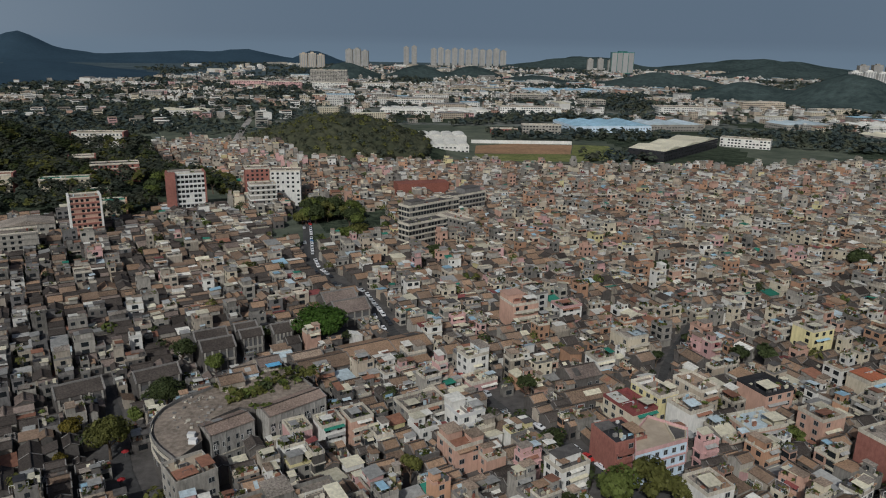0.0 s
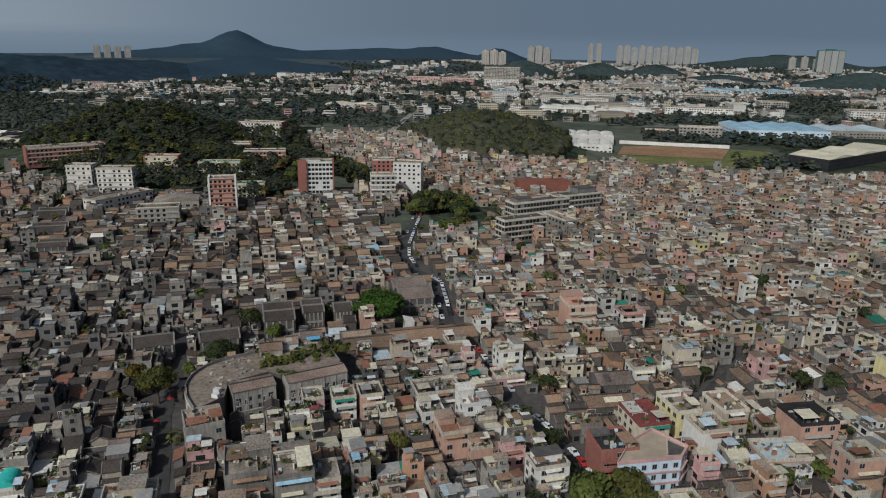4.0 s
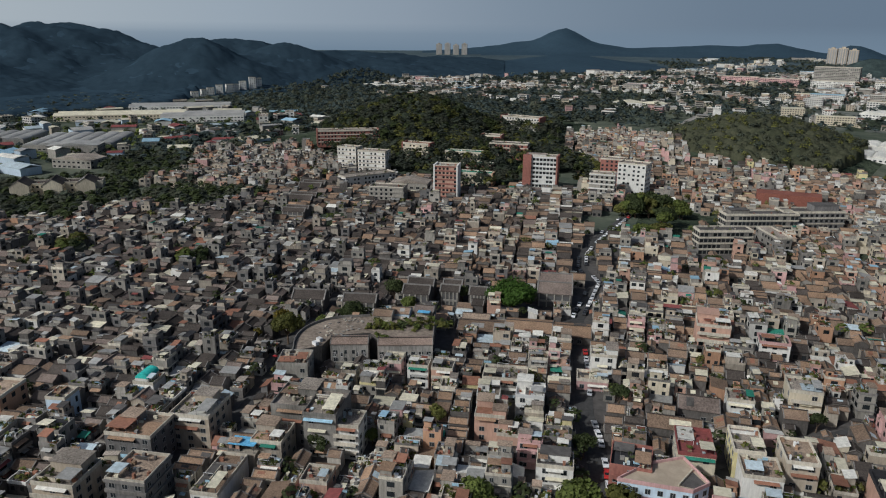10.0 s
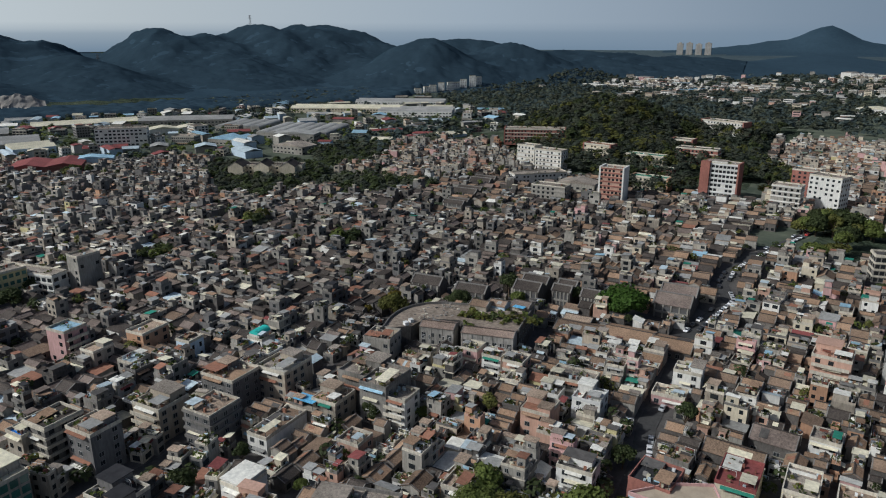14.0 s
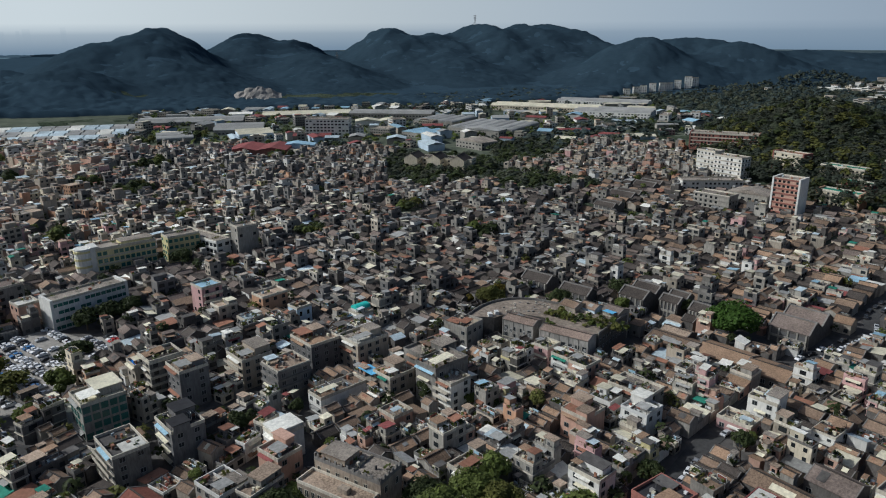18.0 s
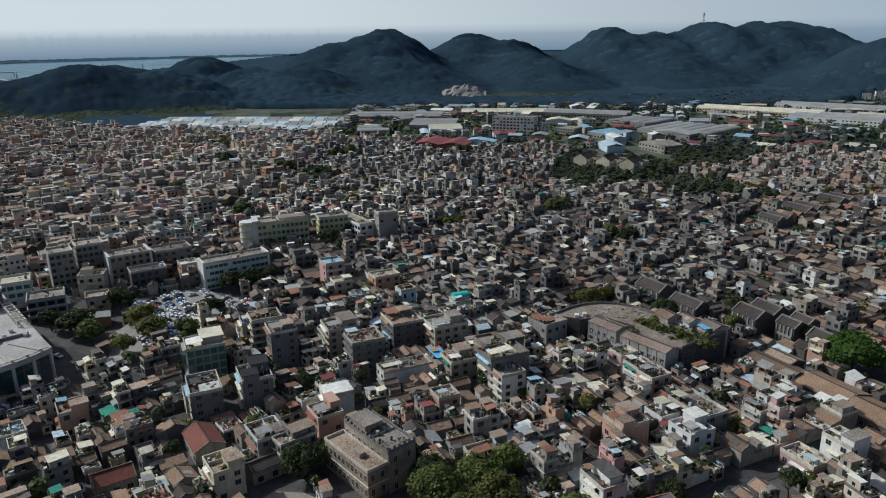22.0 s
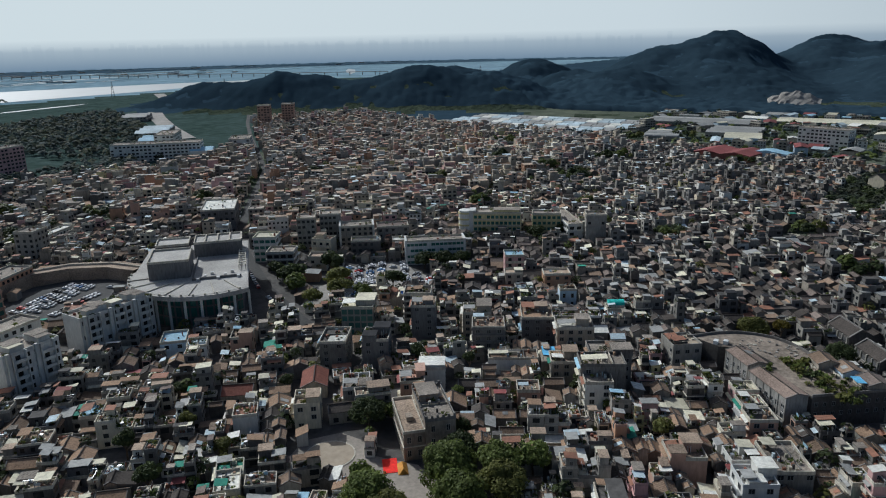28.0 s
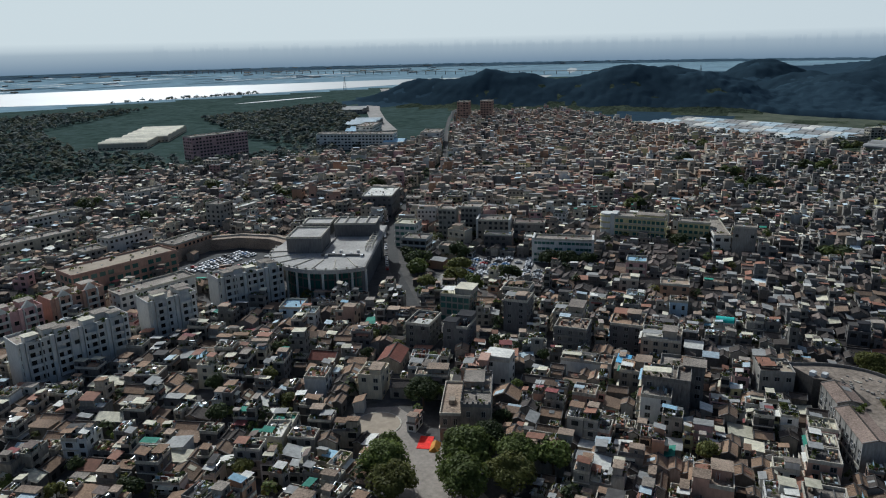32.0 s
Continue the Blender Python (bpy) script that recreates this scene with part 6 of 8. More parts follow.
for x, y, r, w, d, fl, wl, lb, rf, en in ((-427, 513, 52, 62, 18, 4, "wall_brick", "brick and white school block with a grey roof", "roof_concrete", "wall_brick"), (-364, 459, 18, 19, 12, 6, "wall_white", "white six-storey school hostel block", "roof_concrete", None),
                                          (-332, 459, 22, 26, 12, 6, "wall_white", "white six-storey school hostel wing", "roof_concrete", None), (-238, 486, 24, 30, 11, 3, "wall_cream", "school range with a green roof and orange end", "sheet_green", "wall_orange"),
                                          (-268, 574, 26, 36, 13, 4, "wall_brick", "brick school range among trees", "roof_dark", None), (-330, 514, 20, 27, 12, 4, "wall_cream", "school range with pink trim", "sheet_rust", "wall_brick"),
                                          (-305, 596, 25, 20, 14, 4, "wall_brick", "brick school range among trees", "roof_concrete", "wall_brick"), (-285, 528, 22, 34, 11, 3, "wall_cream", "cream school range among trees", "sheet_green", None),
                                          (-333, 689, 6, 48, 14, 4, "wall_white", "white and red school block on the hill", "roof_concrete", "wall_brick"), (-262, 520, 18, 26, 9, 2, "wall_brick", "low brick school range among trees", "sheet_green", None)):
    block("school_block", x, y, r, w, d, fl, wl, lb, "school", roof=rf, ends=en, seed=int(abs(x)), single=False, z=max(lift(x, y) - 1, .01), rise=3.5, bands="parapet_pale")
block("villa_school", -446, 238, 58, 60, 14, 3, "wall_cream", "cream villa-like school with gabled wings", "school", seed=111, rise=3.6, single=False, roof="tile_grey")
for k, (x, y) in enumerate(((-453, 213), (-430, 251), (-442, 232))):
    s = Thing("gabled_wing", x, y, 148, "cream wing with a grey pitched roof", "building")
    gable_house(s, 20, 13, 11.5, "wall_cream", "tile_grey", random.Random(k), rise=4)
claim(-444, 236, 58, 64, 30, 0)

# ---- works and sheds on the valley floor ----
HALLS_A = [(-890, 500, -36, 44, 170, 8, "wall_cream", "sheet_cream", 2, False), (-800, 575, -36, 60, 110, 8, "wall_white", "sheet_grey", 3, False), (-940, 620, -36, 44, 150, 8, "wall_white", "sheet_grey", 2, False), (-692, 358, 49, 88, 88, 6, "wall_grey", "sheet_grey", 6, True), (-775, 312, 49, 60, 70, 6, "wall_grey", "sheet_grey", 4, True), (-850, 250, -20, 40, 120, 9, "wall_grey", "sheet_grey", 2, False), (-640, 330, 49, 50, 24, 9, "wall_grey", "sheet_grey", 1, False), (-700, 60, 10, 40, 40, 7, "wall_blue", "sheet_cream", 2, False)]
HALLS_B = [(-585, 108, 80, 40, 18, 7, "wall_blue", "sheet_blue", 1, False), (-575, 72, 78, 60, 44, 7, "wall_brick", "sheet_maroon", 2, False), (-690, -30, 10, 50, 40, 6, "wall_grey", "sheet_grey", 3, True), (-760, 40, 0, 60, 60, 6, "wall_grey", "sheet_grey", 3, False), (-777, 222, 85, 66, 24, 7, "wall_white", "sheet_cream", 2, False), (-660, 260, 40, 40, 34, 6, "wall_grey", "sheet_blue", 2, False), (-560, 300, 30, 40, 24, 8, "wall_grey", "roof_concrete", 1, False), (-860, -30, 0, 50, 140, 5, "wall_grey", "sheet_grey", 3, False)]
HALLS_C = [(-910, 130, 0, 40, 130, 5, "wall_grey", "sheet_cream", 2, False), (0, 840, 5, 52, 44, 8, "wall_white", "sheet_white", 4, True), (-5, 905, 5, 60, 40, 10, "wall_white", "sheet_white", 4, True), (275, 853, 51, 168, 42, 12, "roof_tar", "sheet_cream", 3, False), (235, 1090, 12, 120, 90, 10, "wall_blue", "sheet_blue", 4, False), (340, 1110, 12, 90, 60, 10, "wall_grey", "sheet_pale", 3, False), (-20, 1290, 0, 190, 50, 8, "wall_white", "sheet_white", 5, True), (620, 1000, 15, 60, 50, 9, "wall_grey", "sheet_cream", 3, False)]
HALLS_D = [(700, 1150, 15, 120, 60, 9, "wall_white", "sheet_white", 4, False), (560, 1150, 15, 80, 50, 9, "wall_grey", "sheet_pale", 3, False), (820, 1300, 15, 120, 70, 9, "wall_white", "sheet_grey", 4, False), (300, 1900, 10, 200, 60, 12, "wall_blue", "sheet_blue", 4, False), (250, 1480, 10, 90, 50, 10, "wall_white", "sheet_white", 3, False), (-160, -800, 60, 130, 60, 7, "wall_cream", "sheet_cream", 5, True), (-100, -720, 60, 60, 60, 7, "wall_cream", "sheet_cream", 4, True), (-380, -590, 45, 50, 40, 8, "wall_blue", "sheet_blue", 2, False)]
HALLS_E = [(-440, -680, 45, 90, 40, 8, "wall_grey", "sheet_pale", 3, False), (-330, -440, 45, 30, 24, 10, "wall_white", "sheet_blue", 1, False), (-560, -900, 45, 60, 40, 8, "wall_grey", "sheet_grey", 2, False), (-430, 1180, 8, 90, 26, 9, "wall_white", "sheet_cream", 2, False)]
for x, y, r, w, d, h, wl, rf, b, vt in HALLS_A + HALLS_B + HALLS_C + HALLS_D + HALLS_E:
    words = "pale works hall under %s sheet roofs" % rf.split("_")[1]
    hall("works_hall", x, y, r, w, d, h, wl, rf, words, b, vault=vt)
for k in range(16):
    for j in range(3):
        x, y = -716 - 50 * j, -372 + 17.5 * k + 6 * j
        hall("greenhouse", x, y, 4, 48, 15.5, 2.6, "wall_white", ("sheet_grey", "sheet_pale", "sheet_grey", "sheet_pale", "sheet_white")[(k * 2 + j) % 5], "long low plastic greenhouse", 2, vault=True, category="greenhouse", group="greenhouses", win=False)
BLOCKS_A = [("factory_block", -678, 148, 74, 52, 18, 6, "wall_white", "white six-storey works block"), ("factory_block", -680, 590, -36, 34, 12, 4, "wall_white", "white four-storey works offices"), ("factory_block", -690, 640, -36, 20, 12, 4, "wall_white", "white four-storey works offices"), ("factory_block", 133, 1000, 4, 54, 14, 4, "wall_grey", "grey works block with even windows"), ("factory_block", 82, 1010, 4, 38, 10, 2, "wall_brick", "low red brick works range"), ("factory_block", 384, 915, -30, 60, 16, 3, "wall_white", "white four-storey works offices"), ("factory_block", -70, 1430, 2, 130, 30, 4, "wall_white", "large white four-storey works block"), ("factory_block", -30, 1520, 2, 70, 30, 5, "wall_white", "white five-storey works block"), ("factory_block", 150, 1300, 4, 110, 26, 4, "wall_white", "long white four-storey works block")]
BLOCKS_B = [("factory_block", 455, 1370, 4, 120, 40, 4, "wall_white", "long white four-storey works block"), ("factory_block", 290, 1450, 4, 50, 30, 5, "wall_grey", "grey five-storey works block"), ("factory_block", 180, 1580, 4, 80, 24, 5, "wall_grey", "grey five-storey works block"), ("factory_block", 640, 1480, 6, 90, 30, 5, "wall_beige", "beige five-storey works block"), ("factory_block", 760, 1420, 6, 90, 26, 3, "wall_cream", "cream three-storey works block"), ("hotel_block", -325, 2030, 6, 100, 40, 12, "wall_grey", "broad grey hotel tower block"), ("factory_block", -420, 1900, 6, 90, 24, 5, "wall_pink", "pale pink five-storey works hostel"), ("factory_block", -300, 1890, 6, 90, 24, 5, "wall_white", "white five-storey works hostel"), ("factory_block", -180, 1900, 6, 70, 24, 5, "wall_white", "white five-storey works hostel")]
BLOCKS_C = [("factory_block", -520, 1920, 6, 90, 24, 5, "wall_pink", "pale pink five-storey works hostel"), ("riverside_block", -150, -545, 12, 74, 18, 7, "wall_pink", "red and white flats by the fields"), ("riverside_works", -300, -478, -47, 95, 24, 5, "wall_white", "large white works with ribbon windows"), ("riverside_works", -345, -520, 43, 50, 22, 6, "wall_white", "white six-storey works wing"), ("riverside_works", -395, -450, 43, 40, 24, 4, "wall_white", "white four-storey works offices"), ("orange_tower", -575, -600, 40, 24, 18, 9, "wall_salmon", "salmon tower block at the town's edge"), ("orange_tower", -610, -585, 40, 24, 18, 9, "wall_salmon", "salmon tower block at the town's edge")]
for nm, x, y, r, w, d, fl, wl, lb in BLOCKS_A + BLOCKS_B + BLOCKS_C:
    block(nm, x, y, r, w, d, fl, wl, lb, "works" if "works" in lb else "apartments", seed=int(abs(x)), single=False, z=max(lift(x, y) - 2, .01) if lift(x, y) > 1 else 0.0, rise=3.7, gap=4.2, win=(2.7, 1.8), roof="roof_concrete")
for k in range(9):
    x, y = -1122 - 3 * k + 5 * math.sin(k * 2), 750 + 20 * k
    block("hill_flats", x, y, 68 + 9 * math.sin(k * 1.7), 13, 10, (3, 4, 4, 5, 5, 4, 5, 7, 6)[k], "wall_white", "white tower of flats on the hillside", "apartments", seed=400 + k, single=False, z=max(min(lift(x, y) - 1, 7), .01), rise=3.3, gap=3.2)
patch("bare_yard", [(34, 815), (145, 822), (160, 900), (90, 905), (38, 880)], 0.3, "red_earth", "bare orange earth yard", "yard")
patch("scrub_yard", [(36, 762), (150, 768), (205, 800), (205, 900), (162, 905), (146, 822), (34, 811)], 0.2, "scrub", "scrubby green yard", "yard")
s = Thing("quarry_scar", -1108, 55, 8, "pale weathered quarry face at the hill's foot", "quarry")
rq = random.Random(2)
qv, qf = [], []
for k in range(16):
    for j in range(8):
        qv.append((-j * 5.0 + rq.uniform(-1.5, 1.5), k * 5.4 - 40 + rq.uniform(-1.5, 1.5), j * 3.9 * (.5 + .5 * math.sin(math.pi * (k + .5) / 16) + .05 * math.sin(k * 1.7)) + 1 + rq.uniform(-.8, .8)))
for k in range(15):
    for j in range(7):
        q = k * 8 + j
        qf.append((q, q + 1, q + 9, q + 8))
s.add("rock_face", (qv, qf), "concrete")
patch("far_earthworks", [(-1560, -640), (-1440, -560), (-1400, -600), (-1500, -690)], 6, "red_earth", "bare earth between the hills", "earth", th=8)
patch("field_edge", [(-960, 20), (-900, 300), (-880, 290), (-935, 0)], 0.3, "red_earth", "strip of bare earth at the hill's foot", "earth")


s = Thing("yard_wall", 95, 907, 2, "long white wall behind the bare yard", "wall")
s.add("wall", box(-62, 66, -.3, .3, 0, 4.2), "wall_white")
# ---- trees that stand out ----
tree(-50, 276, 17, 13.5, "leaf_bright", "broad bright green banyan beside the street", big=True)
tree(-97, 247, 12, 5.5, "leaf_dark")
tree(-92, 216, 11, 6.5, "leaf_dark", big=True)
tree(-97, 185, 14, 7.2, "leaf_olive", "loose olive tree over the lane by the curved terrace", big=True)
tree(-112, 193, 9, 4, "leaf_yellow")
tree(-108, 178, 6, 2.6, "leaf_yellow")
tree(-97, 203, 7, 3.2, "leaf_green")
tree(-73, 268, 9, 4.5, "leaf_dark")
tree(-84, 243, 8, 4.5, "leaf_green")
for x, y, h, r, l in ((55, 142, 14, 8.5, "leaf_green"), (46, 132, 15, 9.5, "leaf_green"), (36, 143, 13, 8, "leaf_green"), (44, 148, 13, 8, "leaf_olive"), (28, 150, 12, 6, "leaf_green"), (36, 130, 12, 6.5, "leaf_dark"),
                      (66, 120, 13, 8, "leaf_green"), (70, 130, 13, 8, "leaf_olive"), (59, 112, 9, 5, "leaf_green"), (31, 92, 11, 7, "leaf_dark"), (24, 97, 8, 4.5, "leaf_green")):
    tree(x, y, h, r, l, big=r > 6.4)
for x, y, h, r, l in ((58, 171, 12, 8, "leaf_olive"), (49, 168, 11, 6.5, "leaf_green"), (66, 168, 9, 5, "leaf_olive"), (100, 193, 8, 4.5, "leaf_green"), (84, 256, 7, 3.5, "leaf_dark"), (35, 194, 8, 4.5, "leaf_dark"), (111, 199, 7, 4, "leaf_green"),
                      (128, 259, 9, 5.5, "leaf_dark"), (117, 258, 9, 4.5, "leaf_dark"), (120, 375, 9, 6, "leaf_dark"), (-5, 399, 9, 7, "leaf_dark"), (239, 393, 12, 8, "leaf_dark"), (-25, 141, 8, 4.5, "leaf_dark"), (21, 121, 7, 3.6, "leaf_dark"),
                      (-17, 156, 6, 3, "leaf_green"), (140, 200, 8, 5, "leaf_dark")):
    tree(x, y, h, r, l)
PARK_TREES_A = [(-82, 16, 11, 7.5, "leaf_dark"), (-60, 0, 11, 8, "leaf_olive"), (-56, 17, 11, 7, "leaf_green"), (-118, 11, 10, 6.5, "leaf_dark"), (-124, 19, 11, 7.5, "leaf_dark"), (-131, 27, 10, 6.5, "leaf_dark"), (-70, -10, 12, 8.5, "leaf_olive"), (-60, -33, 13, 9, "leaf_dark"), (-84, -27, 13, 8, "leaf_dark"), (-52, -22, 11, 7, "leaf_green"), (-44, -4, 9, 6, "leaf_olive")]
PARK_TREES_B = [(-38, 12, 8, 5, "leaf_green"), (-198, 40, 11, 7, "leaf_dark"), (-216, 50, 10, 6, "leaf_dark"), (-220, 36, 10, 6, "leaf_green"), (-64, -48, 10, 6, "leaf_dark"), (10, -175, 10, 7, "leaf_dark"), (40, -205, 10, 7, "leaf_green"), (-30, -260, 11, 8, "leaf_dark"), (20, -255, 11, 8, "leaf_dark"), (120, -110, 9, 6, "leaf_green"), (60, -140, 9, 6, "leaf_dark")]
for x, y, h, r, l in PARK_TREES_A + PARK_TREES_B:
    tree(x, y, h, r, l)
rng = random.Random(11)
for poly, n in (([(-108, 480), (-70, 430), (-42, 430), (-45, 500), (-60, 510), (-95, 520)], 26), ([(-225, 515), (-190, 515), (-165, 560), (-185, 600), (-240, 560)], 12)):
    made = 0
    while made < n:
        x, y = rng.uniform(-245, -40), rng.uniform(425, 605)
        if inside(x, y, poly):
            made += 1
            tree(x, y, rng.uniform(10, 15), rng.uniform(5.5, 8.5), rng.choice(("leaf_dark", "leaf_green", "leaf_dark", "leaf_olive")), own=False)
claim(-75, 468, 0, 62, 86, 0)
claim(-205, 540, 0, 70, 60, 0)

# small trees between the houses round the square
for k, (x, y) in enumerate(((10, 70), (28, 52), (66, 46), (-14, 80), (2, 108), (-22, 98), (70, 68), (92, 62), (14, 36), (52, 24), (98, 96), (84, 40), (120, 52), (134, 62), (142, 74), (126, 86), (152, 60), (90, 150), (-8, 176), (30, 226), (140, 150))):
    tree(x, y, 7 + k % 4, 2.6 + .5 * (k % 4), ("leaf_green", "leaf_dark", "leaf_olive", "leaf_dark")[k % 4])
# clumps of trees standing among the western houses
CLUMPS = ((-397, -14, 14), (-385, -22, 10), (-506, -31, 16), (-520, -22, 12), (-694, -8, 16), (-459, -132, 12), (-661, -58, 14), (-425, -62, 10), (-533, 90, 14), (-300, 30, 8), (-262, -40, 8), (-330, -120, 10), (-240, 110, 9), (-290, 180, 10), (-215, 215, 9), (-560, -180, 15), (-60, -330, 12), (-150, -300, 10), (-95, -265, 9), (40, -330, 12), (-220, -350, 10), (-170, -240, 8), (-20, -230, 8), (-300, -240, 10))
clump_spots = []
rng = random.Random(77)
for x, y, r in CLUMPS:
    claim(x, y, 0, r * 1.5, r * 1.5, 0)
    for k in range(int(r * .8)):
        a, q = rng.uniform(0, math.tau), r * .85 * math.sqrt(rng.random())
        clump_spots.append((x + q * math.cos(a), y + q * math.sin(a), rng.uniform(1, 3.5)))
wood("town_trees", clump_spots, ["leaf_dark", "leaf_green", "leaf_dark", "leaf_olive"], "clumps of trees among the western houses", 78, 90, .8, (2.6, 4.8), .9)
# ---- the town: lanes of small houses ----
TOWN_EDGE_A = [(-128, 676), (-62, 682), (-17, 707), (37, 740), (122, 718), (181, 725), (295, 721), (365, 746), (470, 780), (640, 800), (640, 420), (420, 200), (255, 60), (245, -60), (215, -300), (120, -430), (83, -463), (16, -451), (-70, -472), (-201, -441), (-261, -408), (-313, -415), (-420, -480), (-497, -548), (-638, -700), (-790, -590), (-730, -420), (-700, -300), (-690, -200)]
TOWN_EDGE_B = [(-640, -80), (-615, 50), (-574, 164), (-550, 215), (-430, 185), (-395, 200), (-362, 256), (-340, 300), (-380, 330), (-435, 296), (-458, 351), (-560, 422), (-490, 492), (-446, 485), (-390, 468), (-314, 459), (-273, 470), (-215, 500), (-152, 560), (-190, 600), (-215, 625), (-252, 640), (-335, 806), (-308, 876), (-252, 842), (-205, 777), (-146, 700)]
TOWN = TOWN_EDGE_A + TOWN_EDGE_B
MANSION_WOOD = [(-520, 205), (-470, 185), (-395, 178), (-356, 203), (-376, 243), (-410, 262), (-440, 300), (-500, 280)]
YARD_WOOD = [(-400, 262), (-330, 262), (-322, 340), (-350, 345), (-410, 310)]
BANK_WOOD = [(-590, 317), (-497, 300), (-440, 305), (-385, 340), (-478, 402), (-560, 410)]
CAMPUS = [(-450, 490), (-390, 470), (-314, 462), (-273, 474), (-228, 456), (-212, 470), (-200, 520), (-165, 520), (-155, 545), (-190, 600), (-215, 625), (-252, 640), (-300, 720), (-345, 790), (-400, 890), (-470, 760), (-540, 680), (-520, 560)]


TONES = {"wall_grey": "grey", "wall_yellow": "pale yellow", "wall_warm": "stained beige", "wall_dark": "dark grey", "wall_cement": "stained cement", "wall_plaster": "plastered", "wall_white": "white", "wall_cream": "cream", "wall_salmon": "salmon", "wall_pink": "pink", "wall_orange": "orange", "wall_beige": "beige", "wall_oldbrick": "old brick"}


def near_house(k, x, y, rot, w, d, rng, zone):
    """One house of the lanes round the middle of the town, as a thing with its parts."""
    s = Thing("lane_house", x, y, rot, "", "house", "houses of the lanes")
    compose(s, w, d, rng, zone, 2, rng.choice(("f", "fb", "fr", "fbl")))
    walls = [o for o in s.root.children if o.name.startswith("wall")]
    roofs = [o for o in s.root.children if o.name.startswith("roof") and not o.name.startswith("roof_")]
    tone = TONES.get(walls[0].data.materials[0].name, "painted")
    top = roofs[0].data.materials[0].name
    kind = "worn tiled" if top.startswith("tile") else "sheet metal" if top.startswith("sheet") else "cluttered flat"
    tagged(s.root, "%s lane house %s under %s roofs" % (tone, "with a low wing" if len(walls) > 1 else "of one block", kind))


def far_house(S, x, y, rot, w, d, rng, zone, dist):
    S.at(x, y, rot, lift(x, y) if y > 480 else 0.0)
    compose(S, w, d, rng, zone, True if dist < 215 else False if dist < 430 else None, "fbrl" if dist < 420 else rng.choice(("fr", "bl", "fb")))


def zone_of(x, y):
    """The share of tiled roofs, the wall colours, the storeys, the lanes' turn, the plots' size, the share of split plots and the tiles."""
    if y < -60 and x < -90:
        return (.14, WARM_WALLS + WARM_WALLS + GREY_WALLS + ["wall_pink"] * 4, (2, 2, 3, 3, 3, 4), 43, (8.5, 13.5), .4)            # the dense south-west
    if -330 < x < 20 - .6 * (y - 250) and 290 < y < 470:
        return (.62, DARK_WALLS if x < -190 else GREY_WALLS, (1, 2, 2, 2, 3), 31, (6.0, 10.0), .35, DARK_TILES + TILES if x < -110 else TILES)                       # the old lanes
    if y > 170 and x > 30 - .6 * (y - 200):
        return (.46, WARM_WALLS, (1, 2, 2, 2, 3, 3), 26, (5.5, 9.5), .5)                      # the eastern side
    if -345 < x < -60 and 60 < y < 292:
        return (.46, DARK_WALLS if (x * 7 + y * 3) % 11 < 9.5 else GREY_WALLS, (1, 2, 2, 2, 3), 31, (5.5, 9.5), .5, DARK_TILES if x < -92 else DARK_TILES + TILES)               # dark old lanes round the terrace
    if x > -60 and y < 100:
        return (.26, GREY_WALLS + DARK_WALLS + DARK_WALLS + ["wall_cream"] * 3, (1, 2, 2, 2, 3), 44, (6.5, 10.5), .5)            # round the square and the flats
    if -600 < x < -330 and -60 < y < 170 and (x * 5 + y * 3) % 10 < 8.5:
        return (.34, DARK_WALLS, (1, 2, 2, 2, 3), 36, (6, 10), .45, DARK_TILES)                  # the older west
    if x < -330:
        return (.22, GREY_WALLS + WARM_WALLS, (2, 2, 2, 3), 36, (6.5, 10.5), .4)
    if x < -200:
        return (.36, GREY_WALLS + WARM_WALLS, (1, 2, 2, 2, 3), 31, (6, 10), .45, DARK_TILES + TILES)
    if x < -72:
        return (.62 if y < 290 and x > -180 else .46, DARK_WALLS, (1, 2, 2, 2, 3), 31, (6, 10), .45, DARK_TILES)               # dark lanes west of the terrace
    return (.40, WARM_WALLS + GREY_WALLS, (1, 2, 2, 2, 3), 31, (5.5, 9.0), .5)


def near_enough(x, y):
    return math.hypot((x - 20) / 1.0, (y - 165) / 1.15) < 125


ZONE_TURNS = (31, 26, 43, 44, 36)
districts = [Stuff() for k in range(8)]
rng = random.Random(21)
near_count = 0


def settle(x, y, turn, w, d, zn, wob):
    """Put a house on a free plot."""
    global near_count
    dist = math.hypot(x - 100, y - 150)
    rot = turn + wob * .5 + rng.uniform(-2, 2) + rng.choice((0, 0, 0, 180))
    claim(x, y, turn, w, d, -.3)
    if near_enough(x, y) and near_count < 140:
        near_count += 1
        near_house(near_count, x, y, rot, w, d, rng, zn)
    else:
        k = int((math.atan2(y - 150, x - 40) % math.tau) / math.tau * 8) % 8
        far_house(districts[k], x, y, rot, w, d, rng, zn, dist)


def in_town(x, y):
    return inside(x, y, TOWN) and not (inside(x, y, MANSION_WOOD) or inside(x, y, YARD_WOOD) or inside(x, y, CAMPUS))


